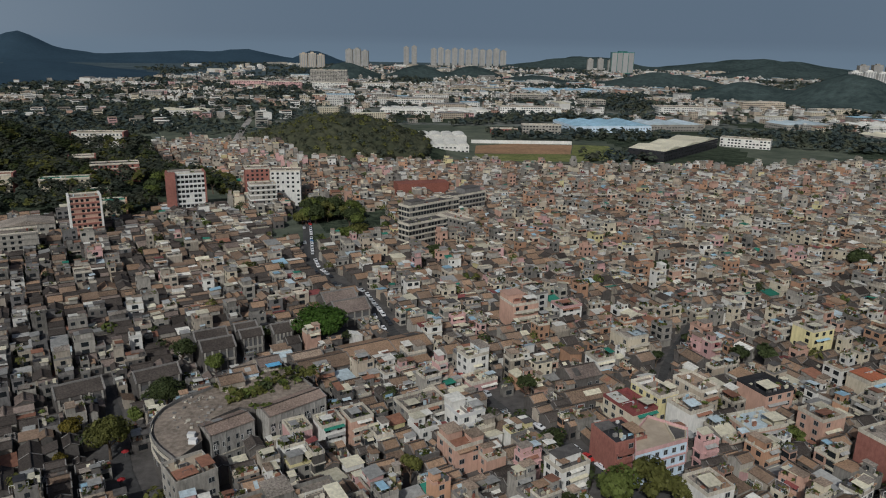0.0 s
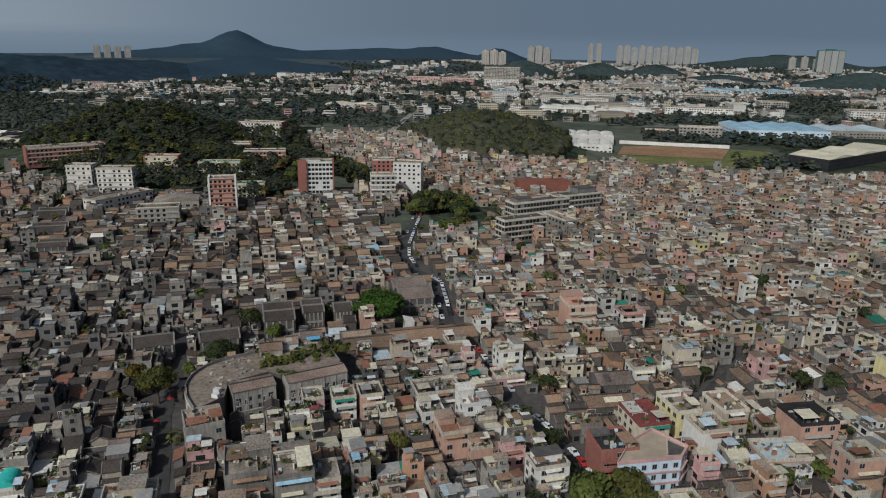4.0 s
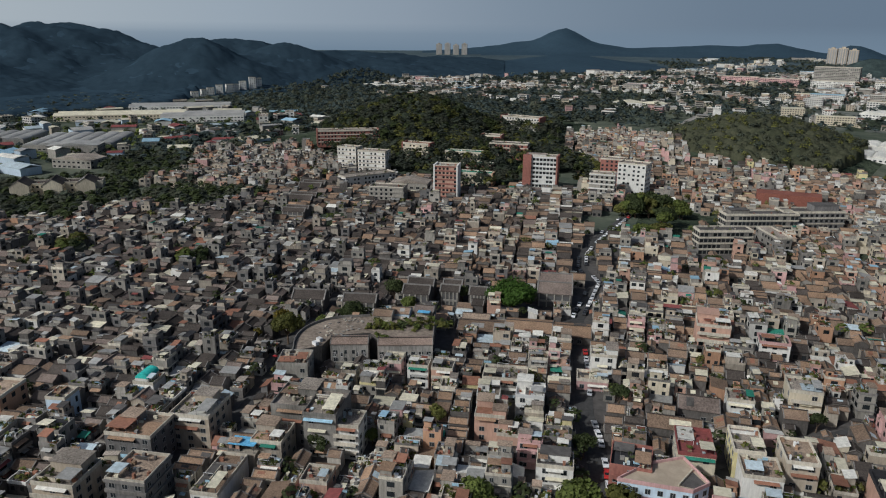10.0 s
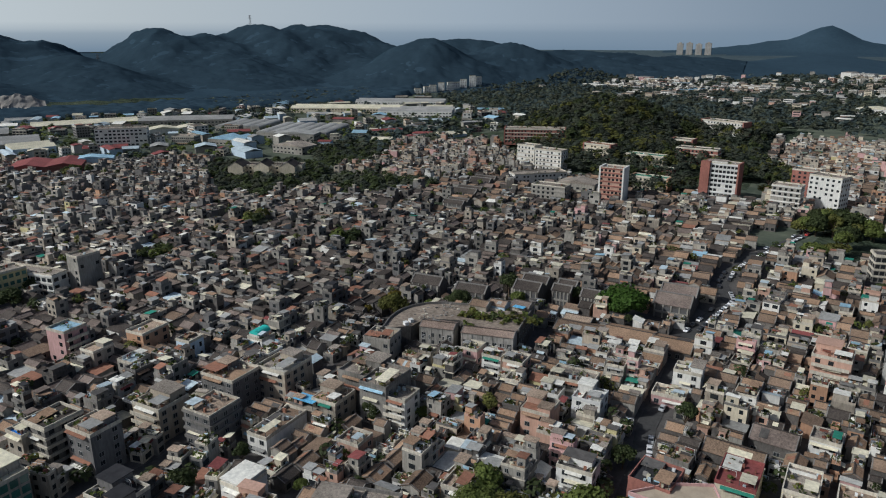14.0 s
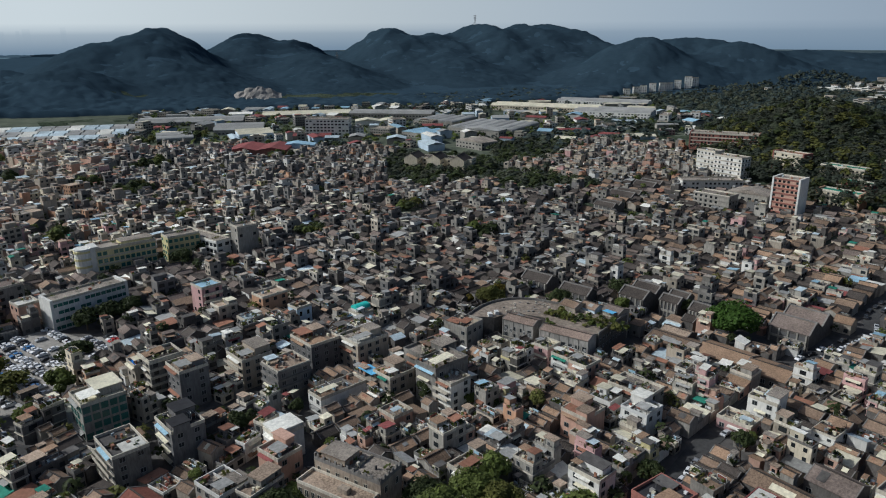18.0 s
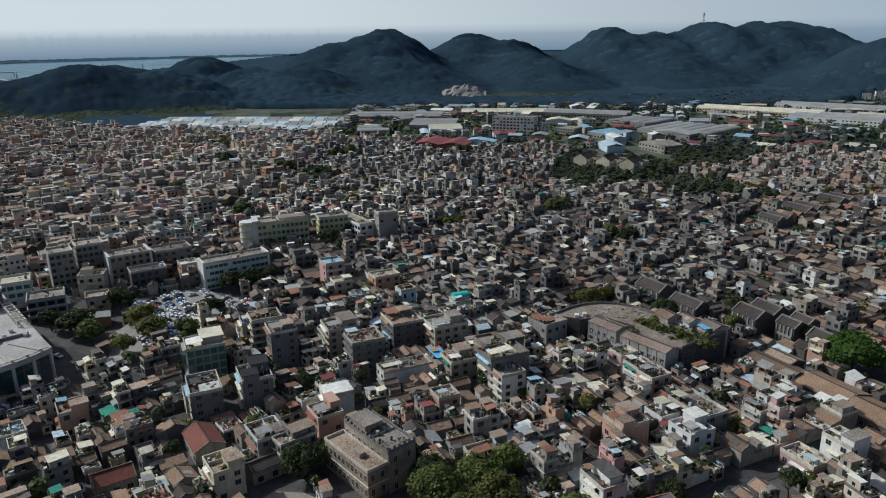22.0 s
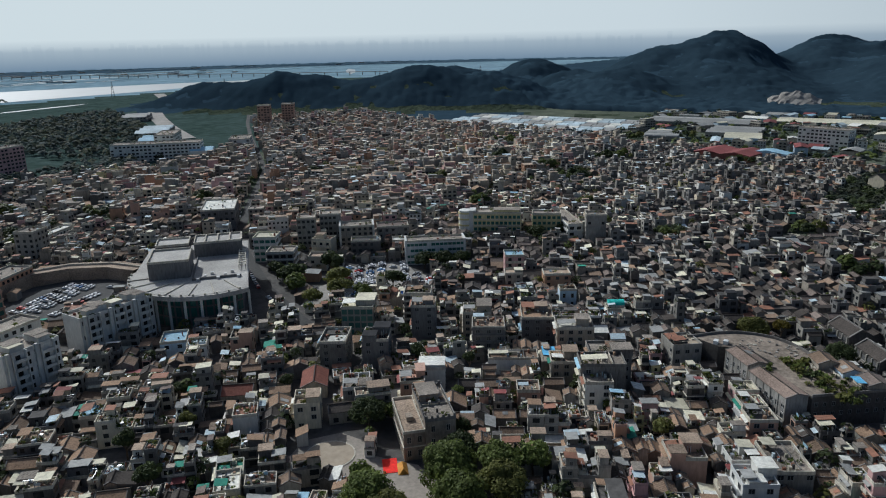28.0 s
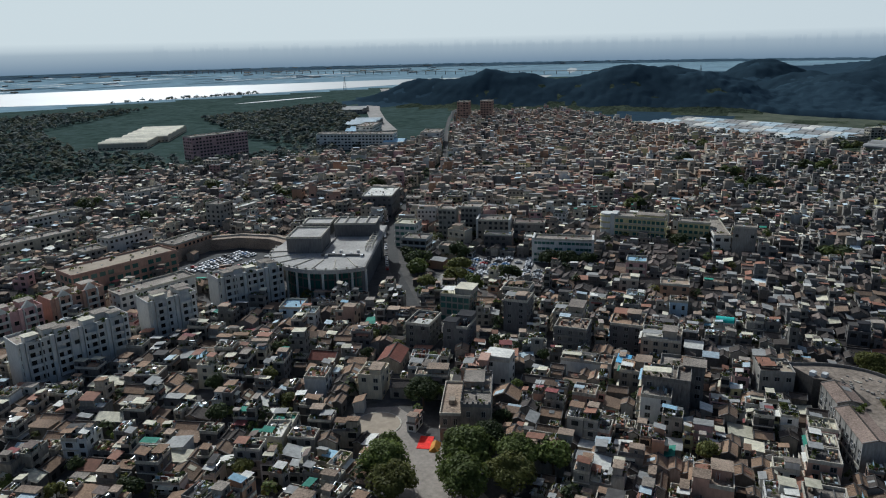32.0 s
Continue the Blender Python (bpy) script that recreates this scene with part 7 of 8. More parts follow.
for turn in ZONE_TURNS:
    c, s_ = math.cos(radians(turn + 90)), math.sin(radians(turn + 90))
    v = -1100.0
    row = 0
    while v < 1150:
        row += 1
        pitch_v = (8.0 if turn == 43 else 5.5) + 2.7 * rng.random()
        lane = rng.choice((.2, .3, .4, 1.2))
        wob = rng.uniform(-2.5, 2.5)
        u = -1150.0 + rng.uniform(0, 8)
        while u < 1150:
            x0, y0 = c * u - s_ * v, s_ * u + c * v
            if not (-820 < x0 < 660 and -720 < y0 < 900):
                u += 9
                continue
            zn = zone_of(x0, y0)
            d = rng.uniform(*zn[4]) * (1.15 if rng.random() < .12 else .86)
            w = pitch_v - lane - (rng.uniform(0, 1.0) if rng.random() < .4 else 0)
            uc = u + d / 2
            vj = v + rng.uniform(-.9, .9)
            x, y = c * uc - s_ * vj, s_ * uc + c * vj
            u += d + (rng.choice((.2, .6, 1.2, 1.9)) if zn[1] is DARK_WALLS else rng.choice((.1, .1, .2, .5, 1.4)))
            if zn[3] != turn or not in_town(x, y) or not clear(x, y, turn, w - .6, d - .6) or rng.random() < .03:
                continue
            settle(x, y, turn, w, d, zn, wob)
        v += pitch_v
# sheds and small houses in the gaps that are left
for k in range(24000):
    x, y = (rng.uniform(-190, 190), rng.uniform(-40, 360)) if k < 8000 else (rng.uniform(-640, 560), rng.uniform(-520, 740))
    zn = zone_of(x, y)
    w, d = rng.uniform(2.6, 6.5), rng.uniform(2.8, 7)
    if k >= 15000:
        x, y, w, d = (rng.uniform(-40, 150), rng.uniform(110, 300), rng.uniform(2.0, 4.0), rng.uniform(2.2, 4.5)) if k < 19000 else (rng.uniform(-150, -40), rng.uniform(110, 310), rng.uniform(2.4, 5.0), rng.uniform(2.6, 6))
        zn = zone_of(x, y)
    if not clear(x, y, zn[3], w, d) or not in_town(x, y):
        continue
    settle(x, y, zn[3], w, d, (zn[0], zn[1], (1, 1, 2), *zn[3:]), 0)
for k, S in enumerate(districts):
    if S.f:
        S.make("town_houses", ("crowded quarter of salmon, cream and grey concrete houses", "crowded quarter of weathered houses with brown roofs", "crowded lanes of old tiled houses", "crowded lanes of grey houses with mixed roofs",
                               "dense quarter of grey and beige concrete houses", "dense quarter of pale concrete houses with flat roofs", "quarter of low houses and sheet roofs", "quarter of low houses near the square")[k], "houses")


# small trees and bushes in the gaps of the lanes
spots = []
for k in range(140000):
    x, y = rng.uniform(-520, 600), rng.uniform(-420, 740)
    if in_town(x, y) and clear(x, y, 0, 1.2, 1.2) and math.hypot(x - 20, y - 160) > 12:
        spots.append((x, y, rng.uniform(0, 3.5)))
        claim(x, y, 0, 3, 3, 0)
    if len(spots) > 1700:
        break
wood("lane_bushes", spots, ["leaf_green", "leaf_dark", "leaf_olive", "leaf_dark"], "small trees and bushes between the lane houses", 15, 46, .8, (1.2, 3.0), .8)
# ---- woods, far town and horizon ----
rng = random.Random(31)
KNOLL_N = [(-240, 850), (-190, 750), (-150, 697), (-117, 676), (-60, 682), (-17, 707), (-15, 800), (-25, 900), (-80, 970), (-190, 960)]
KNOLL_W = [(-560, 630), (-500, 535), (-450, 520), (-405, 548), (-352, 545), (-335, 620), (-372, 690), (-430, 745), (-520, 730)]


def crown_sheet(name, poly, step, size, amp, label, leaf="canopy_green"):
    """Woodland seen from afar: the rounded crowns of many trees, side by side, falling to the ground at the edge."""
    xs, ys = [p[0] for p in poly], [p[1] for p in poly]
    nx, ny = int((max(xs) - min(xs)) / step) + 1, int((max(ys) - min(ys)) / step) + 1
    keep = {}
    for i in range(nx):
        for j in range(ny):
            x, y = min(xs) + i * step, min(ys) + j * step
            a, b = int(x - OX), int(y - OY)
            if inside(x + 9 * noise.noise((x / 30, y / 30, 1)), y + 9 * noise.noise((x / 30, y / 30, 4)), poly) and not (0 <= a < ON and 0 <= b < ON and taken[a, b]):
                keep[i, j] = (x, y)
    number, v, q = {}, [], []
    for (i, j), (x, y) in keep.items():
        number[i, j] = len(v)
        edge = sum((i + a, j + b) not in keep for a in (-1, 0, 1) for b in (-1, 0, 1))
        d = noise.voronoi((x / size, y / size, .5))[0][0]
        h = (4.5 + amp * max(0, 1 - 1.5 * d * d) + 2.5 * noise.noise((x / 30, y / 30, 2)) + .8 * noise.noise((x / 3, y / 3, 6)))
        v.append((x + 1.0 * noise.noise((x / 4, y / 4, 8)), y + 1.0 * noise.noise((x / 4, y / 4, 9)), lift(x, y) + (h if not edge else -.3)))
    for (i, j), k in number.items():
        if (i + 1, j) in number and (i, j + 1) in number and (i + 1, j + 1) in number:
            q.append((k, number[i + 1, j], number[i + 1, j + 1], number[i, j + 1]))
    tagged(new(name, array_mesh(name, v, q, [leaf], [0] * len(q))), label, "woodland", kind="stuff")


crown_sheet("wood_knoll", KNOLL_N, 2.2, 9, 5.5, "dense green mixed woodland on a low knoll")
crown_sheet("wood_school", KNOLL_W, 2.2, 9, 5.5, "dense dark woodland on the school's hill", "canopy_dark")
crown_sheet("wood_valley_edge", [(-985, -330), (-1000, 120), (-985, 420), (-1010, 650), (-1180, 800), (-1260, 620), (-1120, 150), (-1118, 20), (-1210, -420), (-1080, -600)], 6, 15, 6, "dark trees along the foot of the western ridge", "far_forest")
wood("wood_edges", [(x, y, z + 5) for x, y, z in scatter(KNOLL_N, 8, 1, .7, keep_off=True) + scatter(KNOLL_W, 8, 2, .7, keep_off=True)], ["leaf_shade", "leaf_olive", "leaf_wood"], "single trees standing out of the knolls' woods", 1, 44, .7, (2.2, 4.0), 1.0)
wood("wood_campus", [(x, y, z + 3 + (x * 7.3 + y) % 3) for x, y, z in scatter(CAMPUS, 6.0, 3, .85, keep_off=True)], ["leaf_shade", "leaf_wood", "leaf_dark", "leaf_shade", "leaf_olive"], "trees between the school buildings", 3, 42, .95, (2.6, 5.0))
wood("wood_villa", scatter(MANSION_WOOD, 6.5, 4, .9, keep_off=True) + scatter(YARD_WOOD, 6.5, 5, .9, keep_off=True) + scatter(BANK_WOOD, 6.5, 6, .9, keep_off=True), ["leaf_dark", "leaf_shade", "leaf_wood", "leaf_dark"], "trees round the villa and the old yard", 4, 40, 1.1)
belts = []
BELTS_A = [([(-560, 330), (-470, 380), (-600, 560), (-700, 560), (-720, 470), (-600, 380)], 8, .6), ([(-640, 560), (-560, 600), (-700, 700), (-800, 690)], 8, .8), ([(-330, 900), (-40, 1100), (0, 1240), (-300, 1260), (-700, 1240), (-640, 960)], 11, .3), ([(60, 930), (330, 960), (330, 1040), (60, 1040)], 8, .6), ([(150, 760), (225, 770), (235, 830), (150, 820)], 8, .6)]
BELTS_B = [([(0, 1080), (180, 1180), (420, 1220), (420, 1300), (60, 1240)], 9, .7), ([(330, 960), (520, 860), (640, 900), (560, 1080), (380, 1060)], 9, .7), ([(640, 820), (900, 900), (900, 1150), (660, 960)], 10, .6), ([(-900, 420), (-980, 330), (-930, 180), (-860, 330)], 9, .7), ([(-1050, 640), (-950, 430), (-1150, 300), (-1250, 700)], 11, .7)]
BELTS_C = [([(-700, -60), (-640, -100), (-690, -300), (-712, -210)], 9, .4), ([(-330, -440), (-240, -480), (-240, -640), (-430, -640)], 9, .5), ([(-260, -420), (200, -470), (200, -520), (-240, -500)], 8, .7), ([(-430, -640), (-240, -640), (-300, -1000), (-640, -1100)], 9, .8), ([(200, -520), (-120, -520), (-30, -700), (-40, -1000), (-300, -1300), (300, -1300)], 10, .7)]
BELTS_D = [([(-290, -1540), (-700, -1580), (-700, -1600), (-289, -1570)], 9, .5), ([(-470, 1500), (-150, 1480), (-150, 1600), (-500, 1700)], 12, .7), ([(-900, 1000), (-450, 1000), (-500, 1300), (-1000, 1300)], 12, .6), ([(-700, 650), (-560, 770), (-420, 900), (-350, 1000), (-700, 1400), (-1250, 1350), (-1130, 950), (-1050, 700)], 11, .75)]
for poly, st, ch in BELTS_A + BELTS_B + BELTS_C + BELTS_D:
    belts += scatter(poly, st, int(ch * 100) + st, ch, keep_off=True)
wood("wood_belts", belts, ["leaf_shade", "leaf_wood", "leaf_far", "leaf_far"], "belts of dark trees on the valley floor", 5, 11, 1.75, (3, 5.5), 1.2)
# the forest's canopy over the western hills: rounded crowns, side by side
cv, cq, spot = [], [], {}
n_a, n_r = 600, 150
for i in range(n_a):
    a = radians(126 + 114 * i / n_a)
    for j in range(n_r):
        r = 1130 + 1350 * (j / n_r) ** 1.1
        x, y = CX + r * math.cos(a), CY + r * math.sin(a)
        z = lift(x, y)
        if z > 2.6 and r < 2470:
            crown = noise.voronoi((x / 15, y / 15, .5))[0][0]
            spot[i, j] = len(cv)
            cv.append((x, y, z + min(1, (z - 2.5) / 8) * (1.0 + 3.6 * max(0, 1 - 1.3 * crown * crown) + 3 * noise.noise((x / 45, y / 45, 2))) - 1))
for (i, j), k in spot.items():
    if (i + 1, j) in spot and (i, j + 1) in spot and (i + 1, j + 1) in spot:
        cq.append((k, spot[i, j + 1], spot[i + 1, j + 1], spot[i + 1, j]))
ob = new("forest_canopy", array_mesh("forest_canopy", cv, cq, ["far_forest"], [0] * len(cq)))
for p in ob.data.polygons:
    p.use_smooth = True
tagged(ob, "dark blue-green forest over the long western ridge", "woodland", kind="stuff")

# small works between the town and the western ridge
S = Stuff()
for k in range(700):
    x, y = rng.uniform(-1000, -560), rng.uniform(-120, 680)
    w, d, h = rng.uniform(10, 42), rng.uniform(9, 22), rng.uniform(4, 9)
    rot = rng.choice((-36, 54, -10, 10, 80))
    if lift(x, y) > 1 or inside(x, y, TOWN) or inside(x, y, CAMPUS) or inside(x, y, MANSION_WOOD) or not clear(x, y, rot, w, d):
        continue
    claim(x, y, rot, w, d, 3)
    S.at(x, y, rot)
    if rng.random() < .65:
        S.add("wall", box(-w / 2, w / 2, -d / 2, d / 2, 0, h, top=False), rng.choice(("wall_white", "wall_grey", "wall_grey", "wall_blue", "wall_warm")))
        S.add("roof", join(sheet(-w / 2 - .4, w / 2 + .4, -d / 2 - .4, 0, h, h + d * .12, .15), sheet(-w / 2 - .4, w / 2 + .4, 0, d / 2 + .4, h + d * .12, h, .15)), rng.choice(("sheet_white", "sheet_pale", "sheet_grey", "sheet_blue", "sheet_cream", "sheet_maroon")))
    else:
        flat_house(S, w * .7, d * .8, rng.choice((2, 3, 3, 4)), rng.choice(GREY_WALLS + ["wall_white"] * 6), rng, near=False)
S.make("valley_works", "scattered works sheds and offices before the ridge", "works")
for poly, st in (([(-1010, -130), (-560, -130), (-560, 680), (-1010, 680)], 13),):
    spots = [p for p in scatter(poly, st, 77, .55, keep_off=True) if not inside(p[0], p[1], TOWN)]
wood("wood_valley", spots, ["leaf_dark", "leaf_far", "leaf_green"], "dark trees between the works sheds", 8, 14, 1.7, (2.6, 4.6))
# hedges, dykes and ponds on the plain beyond the river
S = Stuff()
for k in range(420):
    x, y = rng.uniform(-3900, 900), rng.uniform(-4300, -2350)
    if math.hypot(x - CX, y - CY) > 4600:
        continue
    S.at(x, y, rng.choice((10, 14, 20, 100)))
    w = rng.uniform(60, 320)
    if rng.random() < .6:
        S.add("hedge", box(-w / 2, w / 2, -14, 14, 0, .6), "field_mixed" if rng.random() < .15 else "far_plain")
    elif rng.random() < .5:
        S.add("dyke", box(-w / 2, w / 2, -8, 8, 0, .4), "water")
    else:
        S.add("shed", box(-w / 9, w / 9, -8, 8, 0, 5), rng.choice(("sheet_pale", "sheet_grey", "wall_beige")))
S.make("plain_patches", "hedges, dykes and sheds on the hazy plain", "farmland")

# far town on the northern plain
FAR_WALLS = ["wall_white"] * 6 + ["wall_grey"] * 5 + ["wall_cream"] * 2 + ["wall_beige"] * 3 + ["wall_salmon", "wall_pink", "wall_warm"]
S = Stuff()
far_trees = []
for k in range(9500):
    x, y = rng.uniform(-1250, 2200), rng.uniform(1080, 3900) if k % 3 else rng.uniform(1080, 2200)
    if y < 1350 and -450 < x < 560 and (rng.random() < .6 or y < 1130):
        continue
    n = noise.noise((x / 230, y / 230, 9))
    z = lift(x, y)
    if z > 2 or n < -.12 or (x < -200 - .12 * (y - 1100) and n < .2):
        if z < 2 and n < -.05:
            far_trees += [(x + rng.uniform(-22, 22), y + rng.uniform(-14, 14), rng.uniform(0, 2)) for q in range(3)]
        continue
    big = rng.random() < .10
    w, d = (rng.uniform(26, 62), rng.uniform(14, 26)) if big else (rng.uniform(8, 17), rng.uniform(8, 13))
    fl = rng.choice((2, 3, 3, 4, 5)) if big else rng.choice((2, 2, 3, 3, 4))
    S.at(x, y, rng.choice((8, 12, 98, 20)), z)
    X, Y, H = w / 2, d / 2, fl * 3.2
    S.add("wall", box(-X, X, -Y, Y, 0, H, top=False), rng.choice(["wall_white"] * 3 + FAR_WALLS) if big else rng.choice(FAR_WALLS))
    S.add("roof", box(-X - .2, X + .2, -Y - .2, Y + .2, H - .3, H + .3), rng.choice(["sheet_white", "sheet_white", "sheet_pale", "sheet_cream", "sheet_blue", "sheet_grey", "roof_concrete"] if big else ["roof_concrete", "roof_concrete", "sheet_grey", "sheet_white", "roof_warm", "sheet_rust"]))
    if not big and rng.random() < .6:
        a, b = rng.uniform(-.2, .2) * w, rng.uniform(-.2, .2) * d
        S.add("roof_room", box(a - 2, a + 2, b - 2, b + 2, H, H + 2.7), "wall_white")
    if y < 2600:
        for f in range(fl):
            z0 = f * 3.2 + 1
            for q in range(max(2, int(w / 3.4))):
                u = -X + (q + .5) * w / max(2, int(w / 3.4))
                S.add("windows", ([(u - .9, -Y - .06, z0), (u + .9, -Y - .06, z0), (u + .9, -Y - .06, z0 + 1.5), (u - .9, -Y - .06, z0 + 1.5)], [(0, 1, 2, 3)]), "glass_dark")
    if rng.random() < .35:
        far_trees.append((x + rng.choice((-1, 1)) * (X + 4), y - Y - rng.uniform(3, 9), 0))
S.make("far_town", "far plain of white works and pale houses", "houses")
S = Stuff()
for k in range(1500):
    x, y = rng.uniform(-1300, -250), rng.uniform(1000, 2400)
    z, n = lift(x, y), noise.noise((x / 150, y / 150, 4))
    if z > 3 or n < .0:
        if z < 3 and n < .12:
            far_trees.append((x, y, 0))
        continue
    w, d, fl = rng.uniform(8, 20), rng.uniform(8, 13), rng.choice((2, 2, 3, 3, 4))
    S.at(x, y, rng.choice((10, 30, 120)), z)
    S.add("wall", box(-w / 2, w / 2, -d / 2, d / 2, 0, fl * 3.2, top=False), rng.choice(FAR_WALLS))
    S.add("roof", box(-w / 2 - .2, w / 2 + .2, -d / 2 - .2, d / 2 + .2, fl * 3.2 - .3, fl * 3.2 + .3), rng.choice(["sheet_grey", "roof_concrete", "roof_concrete", "roof_warm", "sheet_white"]))
    for f in range(fl):
        S.add("windows", ([(-w / 2 + 1, -d / 2 - .06, f * 3.2 + 1), (w / 2 - 1, -d / 2 - .06, f * 3.2 + 1), (w / 2 - 1, -d / 2 - .06, f * 3.2 + 2.4), (-w / 2 + 1, -d / 2 - .06, f * 3.2 + 2.4)], [(0, 1, 2, 3)]), "glass_dark")
S.make("far_village", "far village of pale houses below the hills", "houses")
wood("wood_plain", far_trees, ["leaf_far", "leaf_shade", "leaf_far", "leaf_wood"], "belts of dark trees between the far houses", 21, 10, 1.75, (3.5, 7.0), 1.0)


def tower_group(name, x, y, rot, n, step, w, d, h, wall, label):
    """A row of far high-rise slabs, each with its storeys."""
    for k in range(n):
        px, py = x + math.cos(radians(rot)) * step * k, y + math.sin(radians(rot)) * step * k
        s = Thing(name, px, py, rot, label, "high-rise", "far towers")
        hh = h * (1 + .06 * math.sin(k * 2.3))
        s.add("wall", box(-w / 2, w / 2, -d / 2, d / 2, 0, hh), wall)
        for q in range(4):
            s.add("facade_strip", box(-w / 2 - .15 + (w / 4) * q + 1.5, -w / 2 + (w / 4) * (q + 1) - 1.5, -d / 2 - .2, -d / 2 + .1, 4, hh - 3), "frame_grey")
        s.add("roof_room", box(-w / 5, w / 5, -d / 4, d / 4, hh - .1, hh + 5), wall)


tower_group("far_tower", -75, 4260, 0, 11, 40, 33, 20, 92, "wall_grey", "pale high-rise slab on the horizon")
tower_group("far_tower", -470, 3560, 0, 3, 38, 34, 22, 86, "wall_grey", "grey high-rise slab on the horizon")
tower_group("far_tower", -640, 3300, 5, 3, 38, 34, 22, 67, "wall_beige", "beige high-rise block before the hills")
tower_group("far_tower", -225, 4100, 0, 2, 44, 28, 20, 100, "wall_grey", "pale high-rise slab on the horizon")
tower_group("far_tower", 830, 3500, 0, 1, 40, 105, 40, 98, "glass_green", "dark teal tower block on the horizon")
tower_group("far_tower", 700, 3600, 0, 3, 50, 28, 20, 62, "wall_grey", "pale high-rise slab on the horizon")
tower_group("far_tower", 1750, 3100, 0, 6, 60, 40, 24, 66, "wall_grey", "grey high-rise block on the horizon")
tower_group("far_tower", 1500, 2700, 0, 4, 50, 40, 24, 50, "wall_white", "white high-rise block on the horizon")
tower_group("far_tower", -2520, 3040, 35, 4, 46, 30, 20, 56, "wall_grey", "grey high-rise slab in the gap of the hills")

# viaduct beyond the river
VIA = [(-2050, -1500), (-1880, -1800), (-1720, -2200), (-1500, -2800), (-1300, -3300), (-1080, -3900)]
strip("viaduct", VIA, 14, 14, "parapet_dark", "long pale viaduct across the plain", "viaduct", th=1.6)
for (x0, y0), (x1, y1) in zip(VIA, VIA[1:]):
    n = int(math.hypot(x1 - x0, y1 - y0) / 45)
    for k in range(n):
        ob = new("viaduct_pier", plain_mesh("viaduct_pier", *box(-1.5, 1.5, -1, 1, -.5, 12.8), ["parapet_dark"]))
        ob.matrix_world = pose(x0 + (x1 - x0) * k / n, y0 + (y1 - y0) * k / n, 0, 0, 0, 30)
        tagged(ob, "pale concrete pier of the viaduct", "pier", "viaduct piers")


def pylon(x, y, h):
    """A tapering lattice mast with three pairs of arms."""
    z = lift(x, y)
    s = root("pylon", x, y, 40, "grey steel lattice power pylon", "pylon", "pylons", z - 1)
    for q in ((-1, -1), (1, -1), (1, 1), (-1, 1)):
        part("leg", limb((q[0] * h * .09, q[1] * h * .09, 0), (q[0] * .6, q[1] * .6, h), .35, .2, 4), "frame_dark", s)
    for k in range(5):
        a, b = h * (.1 + .16 * k), h * (.24 + .16 * k)
        ra, rb = h * .09 * (1 - .93 * a / h), h * .09 * (1 - .93 * b / h)
        part("brace", join(limb((-ra, -ra, a), (rb, -rb, b), .16, .16, 4), limb((ra, ra, a), (-rb, rb, b), .16, .16, 4), limb((ra, -ra, a), (rb, rb, b), .16, .16, 4)), "frame_dark", s)
    for k in range(3):
        zz = h * (.72 + .11 * k)
        part("arm", join(limb((-h * .17, 0, zz), (h * .17, 0, zz), .25, .25, 4), limb((-h * .17, 0, zz), (0, 0, zz + h * .05), .18, .18, 4), limb((h * .17, 0, zz), (0, 0, zz + h * .05), .18, .18, 4)), "frame_dark", s)


for x, y, h in ((-1390, -700, 45), (-1240, -900, 40), (-1700, -780, 45), (-2070, 690, 34), (-1960, 250, 34), (-1050, -1250, 42), (-1900, -1100, 45), (-900, -1500, 40)):
    pylon(x, y, h)

# glowing ring: hazy sky low over the plain, painted into its emission
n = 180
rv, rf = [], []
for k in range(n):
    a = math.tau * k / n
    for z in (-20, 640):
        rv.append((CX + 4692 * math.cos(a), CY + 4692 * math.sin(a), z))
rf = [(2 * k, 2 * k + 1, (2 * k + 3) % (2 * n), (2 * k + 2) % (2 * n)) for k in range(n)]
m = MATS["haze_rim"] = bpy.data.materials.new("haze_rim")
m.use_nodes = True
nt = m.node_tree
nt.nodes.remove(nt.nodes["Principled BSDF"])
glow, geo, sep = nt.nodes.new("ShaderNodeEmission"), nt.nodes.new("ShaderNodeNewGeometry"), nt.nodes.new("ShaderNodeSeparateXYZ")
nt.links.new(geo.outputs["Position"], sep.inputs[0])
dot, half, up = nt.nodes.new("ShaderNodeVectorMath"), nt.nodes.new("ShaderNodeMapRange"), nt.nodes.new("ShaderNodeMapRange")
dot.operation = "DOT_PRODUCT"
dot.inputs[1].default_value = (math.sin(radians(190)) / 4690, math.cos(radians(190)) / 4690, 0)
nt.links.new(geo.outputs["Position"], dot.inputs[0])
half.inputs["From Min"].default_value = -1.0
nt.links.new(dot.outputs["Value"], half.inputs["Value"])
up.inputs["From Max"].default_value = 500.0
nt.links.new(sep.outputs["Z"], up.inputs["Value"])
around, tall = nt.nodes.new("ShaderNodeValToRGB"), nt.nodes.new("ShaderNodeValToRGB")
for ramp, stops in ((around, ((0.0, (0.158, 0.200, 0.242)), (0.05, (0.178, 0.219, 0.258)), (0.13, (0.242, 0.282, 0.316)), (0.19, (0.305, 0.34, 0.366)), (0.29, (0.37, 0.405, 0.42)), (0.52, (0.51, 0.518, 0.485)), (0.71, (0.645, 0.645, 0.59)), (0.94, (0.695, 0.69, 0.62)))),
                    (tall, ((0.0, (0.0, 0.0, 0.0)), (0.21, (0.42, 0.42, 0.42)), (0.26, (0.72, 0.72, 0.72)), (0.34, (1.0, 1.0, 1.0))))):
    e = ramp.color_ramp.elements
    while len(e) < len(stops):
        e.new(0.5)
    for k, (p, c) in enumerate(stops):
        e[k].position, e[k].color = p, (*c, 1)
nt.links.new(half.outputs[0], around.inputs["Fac"])
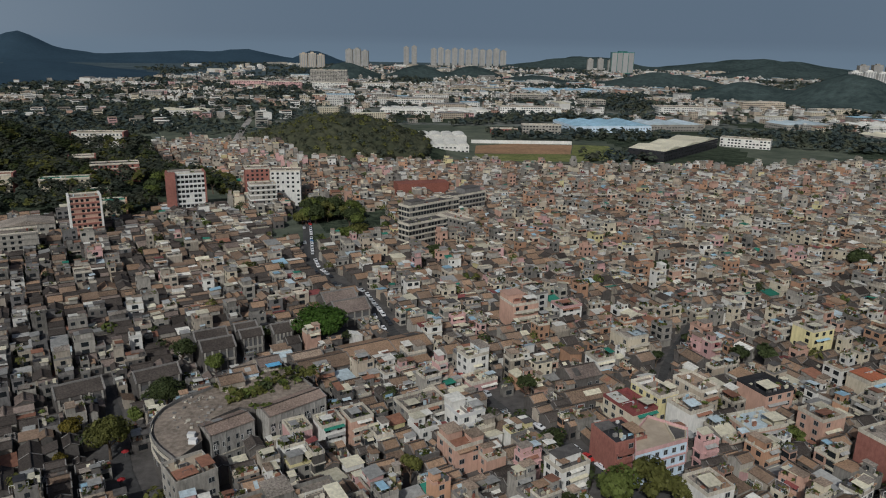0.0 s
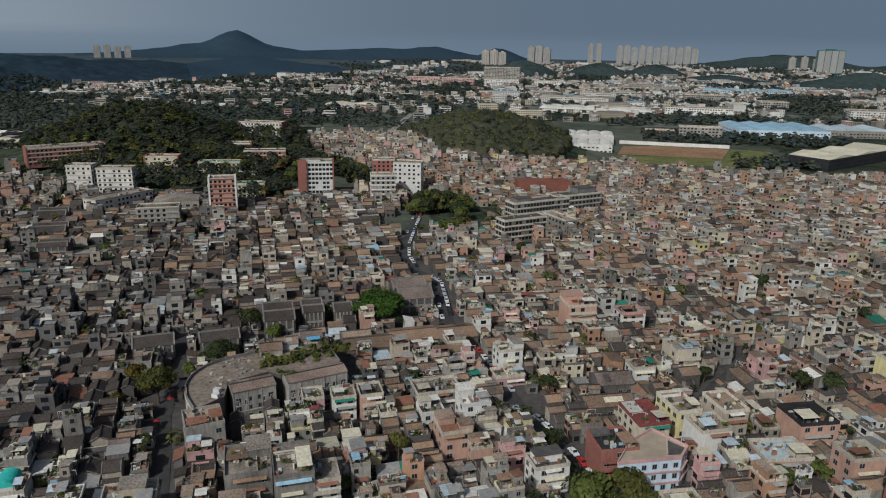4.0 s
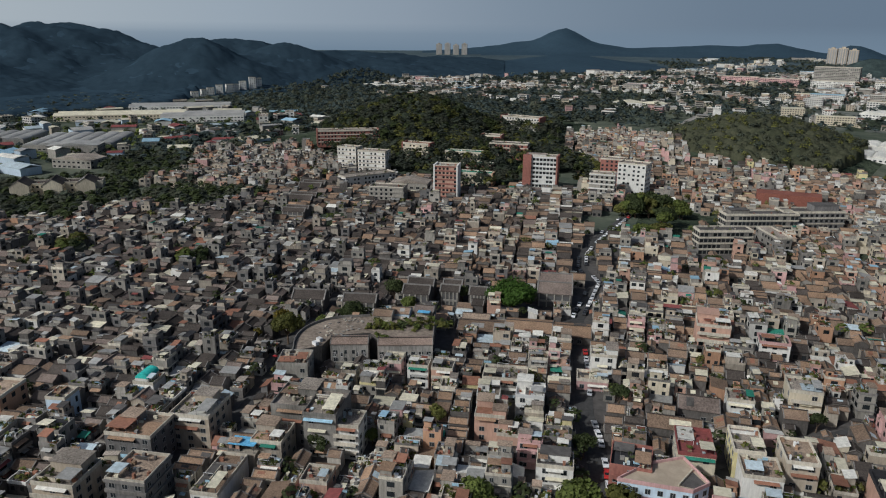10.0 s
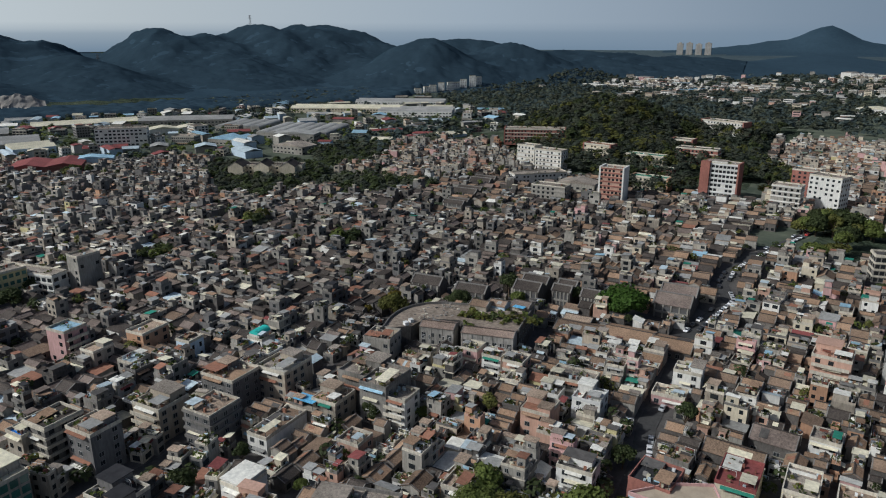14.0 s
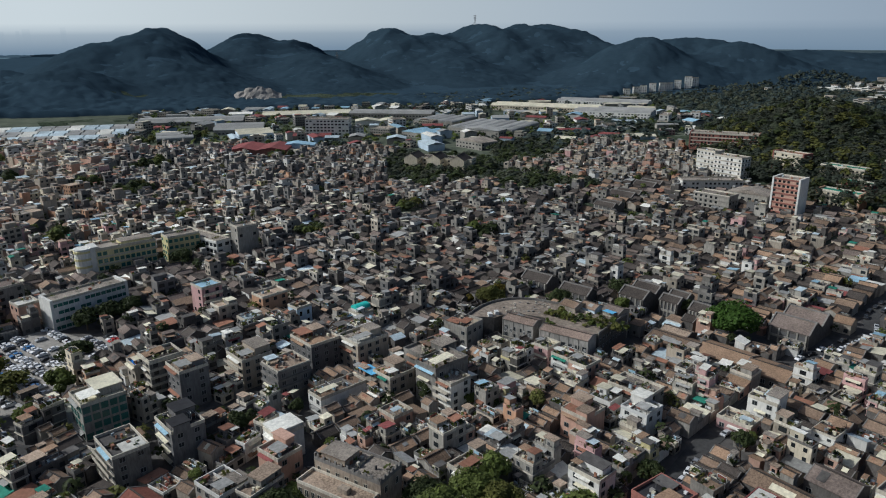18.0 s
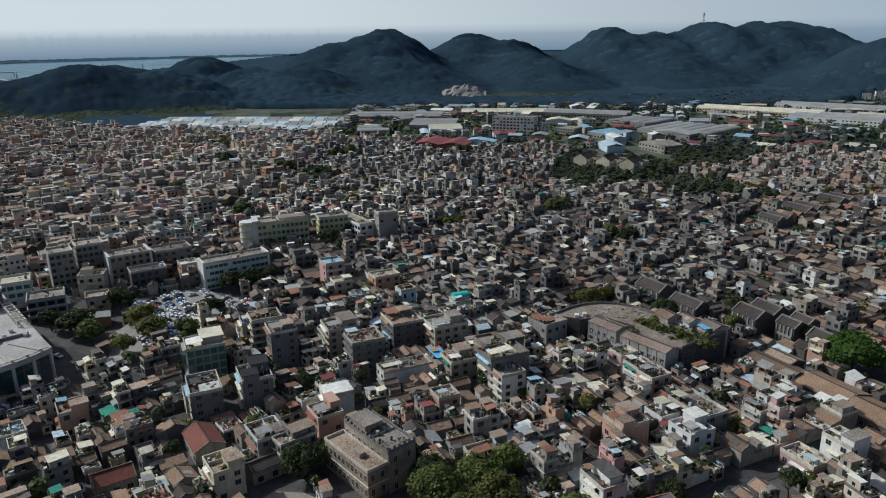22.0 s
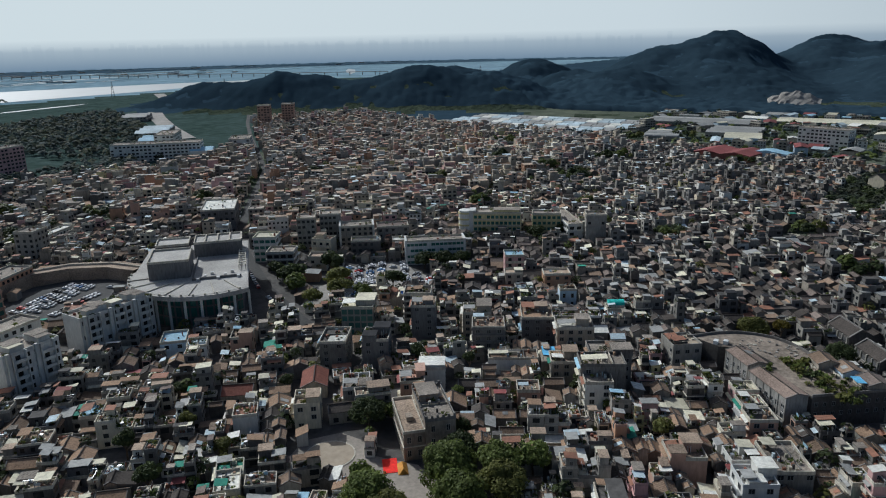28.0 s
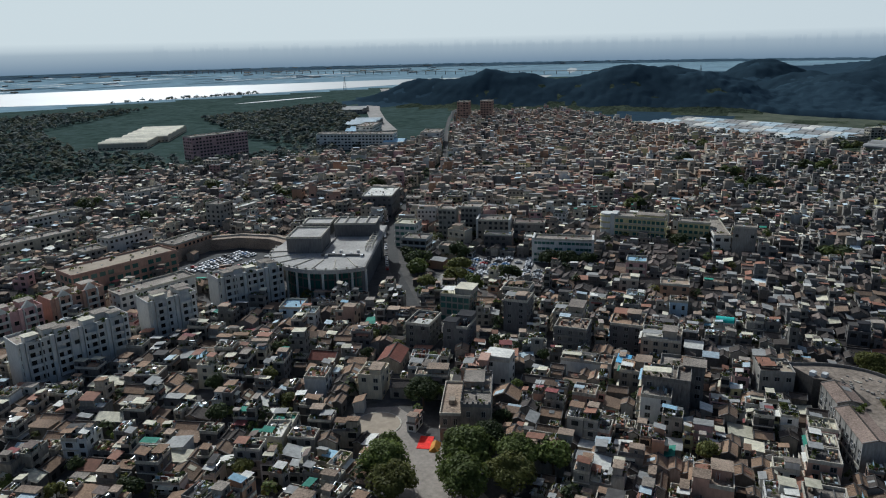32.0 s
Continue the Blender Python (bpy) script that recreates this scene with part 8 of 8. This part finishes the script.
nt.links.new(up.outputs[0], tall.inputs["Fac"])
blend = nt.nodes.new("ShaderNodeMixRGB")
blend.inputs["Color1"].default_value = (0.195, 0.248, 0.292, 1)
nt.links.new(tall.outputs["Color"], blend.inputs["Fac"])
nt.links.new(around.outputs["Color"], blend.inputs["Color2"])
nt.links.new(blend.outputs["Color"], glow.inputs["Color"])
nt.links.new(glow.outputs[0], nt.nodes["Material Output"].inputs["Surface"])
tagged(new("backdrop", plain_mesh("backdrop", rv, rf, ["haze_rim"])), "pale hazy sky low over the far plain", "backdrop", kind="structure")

# towers of the city beyond the plain, glowing in the ring's painted haze
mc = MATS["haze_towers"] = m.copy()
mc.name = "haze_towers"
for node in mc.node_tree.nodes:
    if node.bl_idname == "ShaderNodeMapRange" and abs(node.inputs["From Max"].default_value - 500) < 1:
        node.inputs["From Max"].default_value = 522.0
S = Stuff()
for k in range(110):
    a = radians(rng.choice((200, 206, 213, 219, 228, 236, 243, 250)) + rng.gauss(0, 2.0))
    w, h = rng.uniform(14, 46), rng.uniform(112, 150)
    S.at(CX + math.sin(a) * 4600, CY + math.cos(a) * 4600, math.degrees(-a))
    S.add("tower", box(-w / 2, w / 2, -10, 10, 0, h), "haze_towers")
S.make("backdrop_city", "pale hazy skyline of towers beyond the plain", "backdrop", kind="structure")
# ---- cars ----
def car_body():
    """A saloon seen from outside: bonnet, cabin and boot in one shell."""
    prof = [(-2.2, .35), (-2.25, .7), (-2.1, .95), (-1.5, 1.0), (-.9, 1.42), (.5, 1.45), (1.15, 1.0), (2.05, .88), (2.25, .65), (2.2, .35)]
    v = [(s * (.88 if z < 1.2 else .68), x, z) for s in (-1, 1) for x, z in prof]
    n = len(prof)
    return v, [(k, k + 1, n + k + 1, n + k) for k in range(n - 1)] + [tuple(range(n - 1, -1, -1)), tuple(range(n, 2 * n))]


def car_glass():
    out = []
    for q in (-1, 1):
        out.append(([(q * .8, -1.3, 1.05), (q * .8, .95, 1.05), (q * .7, .45, 1.4), (q * .7, -.85, 1.4)], [(0, 1, 2, 3)]))
    out.append(([(-.74, 1.14, 1.03), (.74, 1.14, 1.03), (.64, .56, 1.43), (-.64, .56, 1.43)], [(0, 1, 2, 3)]))
    out.append(([(-.74, -1.5, 1.03), (.74, -1.5, 1.03), (.64, -.95, 1.43), (-.64, -.95, 1.43)], [(0, 1, 2, 3)]))
    v, f = join(*out)
    return [(x * 1.02, y * 1.01, z + .02) for x, y, z in v], f


PAINTS = ["car_white"] * 12 + ["car_silver"] * 6 + ["car_black"] * 5 + ["car_red", "car_blue"]
CAR_PARTS = {p: plain_mesh("body", *car_body(), [p]) for p in set(PAINTS)}
GLASS = plain_mesh("cabin_glass", *car_glass(), ["glass_dark"])
wv, wf = drum(0, 0, -.11, .11, .33, 10)
WHEEL = plain_mesh("wheel", wv, wf, ["tyre"])


def car(x, y, turn, paint, wheels=True, z=0.12):
    words = {"car_white": "white parked car", "car_silver": "silver parked car", "car_black": "black parked car", "car_red": "red parked car", "car_blue": "blue parked car"}
    ob = root("car", x, y, turn, words[paint] + " with dark windows", "car", "parked cars", z)
    b = new("body", CAR_PARTS[paint])
    g = new("cabin_glass", GLASS)
    b.parent = g.parent = ob
    if wheels:
        for wx, wy in ((-.8, -1.35), (.8, -1.35), (-.8, 1.35), (.8, 1.35)):
            w = new("wheel", WHEEL)
            w.parent, w.matrix_basis = ob, pose(wx, wy, .33, 0, 90, 0)


rng = random.Random(41)
for line, side, step, chance in ((MAIN_STREET, -2.1, 5.6, .8), (MAIN_STREET, 2.1, 7.5, .4), (SOUTH_ROAD[:4], 4.2, 7, .5)):
    for (x0, y0), (x1, y1) in zip(line, line[1:]):
        d = math.hypot(x1 - x0, y1 - y0)
        t = math.degrees(math.atan2(y1 - y0, x1 - x0)) - 90
        nx, ny = -(y1 - y0) / d, (x1 - x0) / d
        for k in range(int(d / step)):
            if rng.random() < chance:
                q = (k + .5) * step / d
                car(x0 + (x1 - x0) * q + nx * side, y0 + (y1 - y0) * q + ny * side, t + rng.uniform(-4, 4) + rng.choice((0, 180)), rng.choice(PAINTS), line is MAIN_STREET and y0 < 300)
for r in range(9):
    for k in range(24):
        u, v = -32 + 2.75 * k + rng.uniform(-.35, .35), -26 + 6.2 * r + rng.uniform(-.9, .9)
        x, y = -93 + math.cos(radians(38)) * u - math.sin(radians(38)) * v, 2 + math.sin(radians(38)) * u + math.cos(radians(38)) * v
        if rng.random() < .86 and inside(x * 1.02 + 1.6, y * 1.02, CAR_PARK) and (r != 5 or rng.random() < .3) and math.hypot(x + 66, y + 8) > 7:
            car(x, y, 38 + rng.uniform(-9, 9) + rng.choice((0, 180, 180, 90 if r % 3 == 0 else 0)), rng.choice(PAINTS), False, .1)
for r in range(5):
    for k in range(16):
        u, v = -20 + 2.7 * k + rng.uniform(-.3, .3), -12 + 5.6 * r + rng.uniform(-.7, .7)
        if rng.random() < .68 and r != 3:
            car(14 + math.cos(radians(20)) * u - math.sin(radians(20)) * v, -118 + math.sin(radians(20)) * u + math.cos(radians(20)) * v, 20 + rng.choice((0, 180)), rng.choice(PAINTS), False, .1)
# red parasols over the lane market
for x, y in ((-97, 192), (-93, 186), (-88, 172)):
    s = root("parasol", x, y, 0, "red market parasol over the lane", "parasol", "market parasols")
    part("pole", box(-.04, .04, -.04, .04, 0, 2.4), "frame_dark", s)
    part("canopy", drum(0, 0, 2.2, 2.8, 1.15, 8, .1), "cloth_red", s)
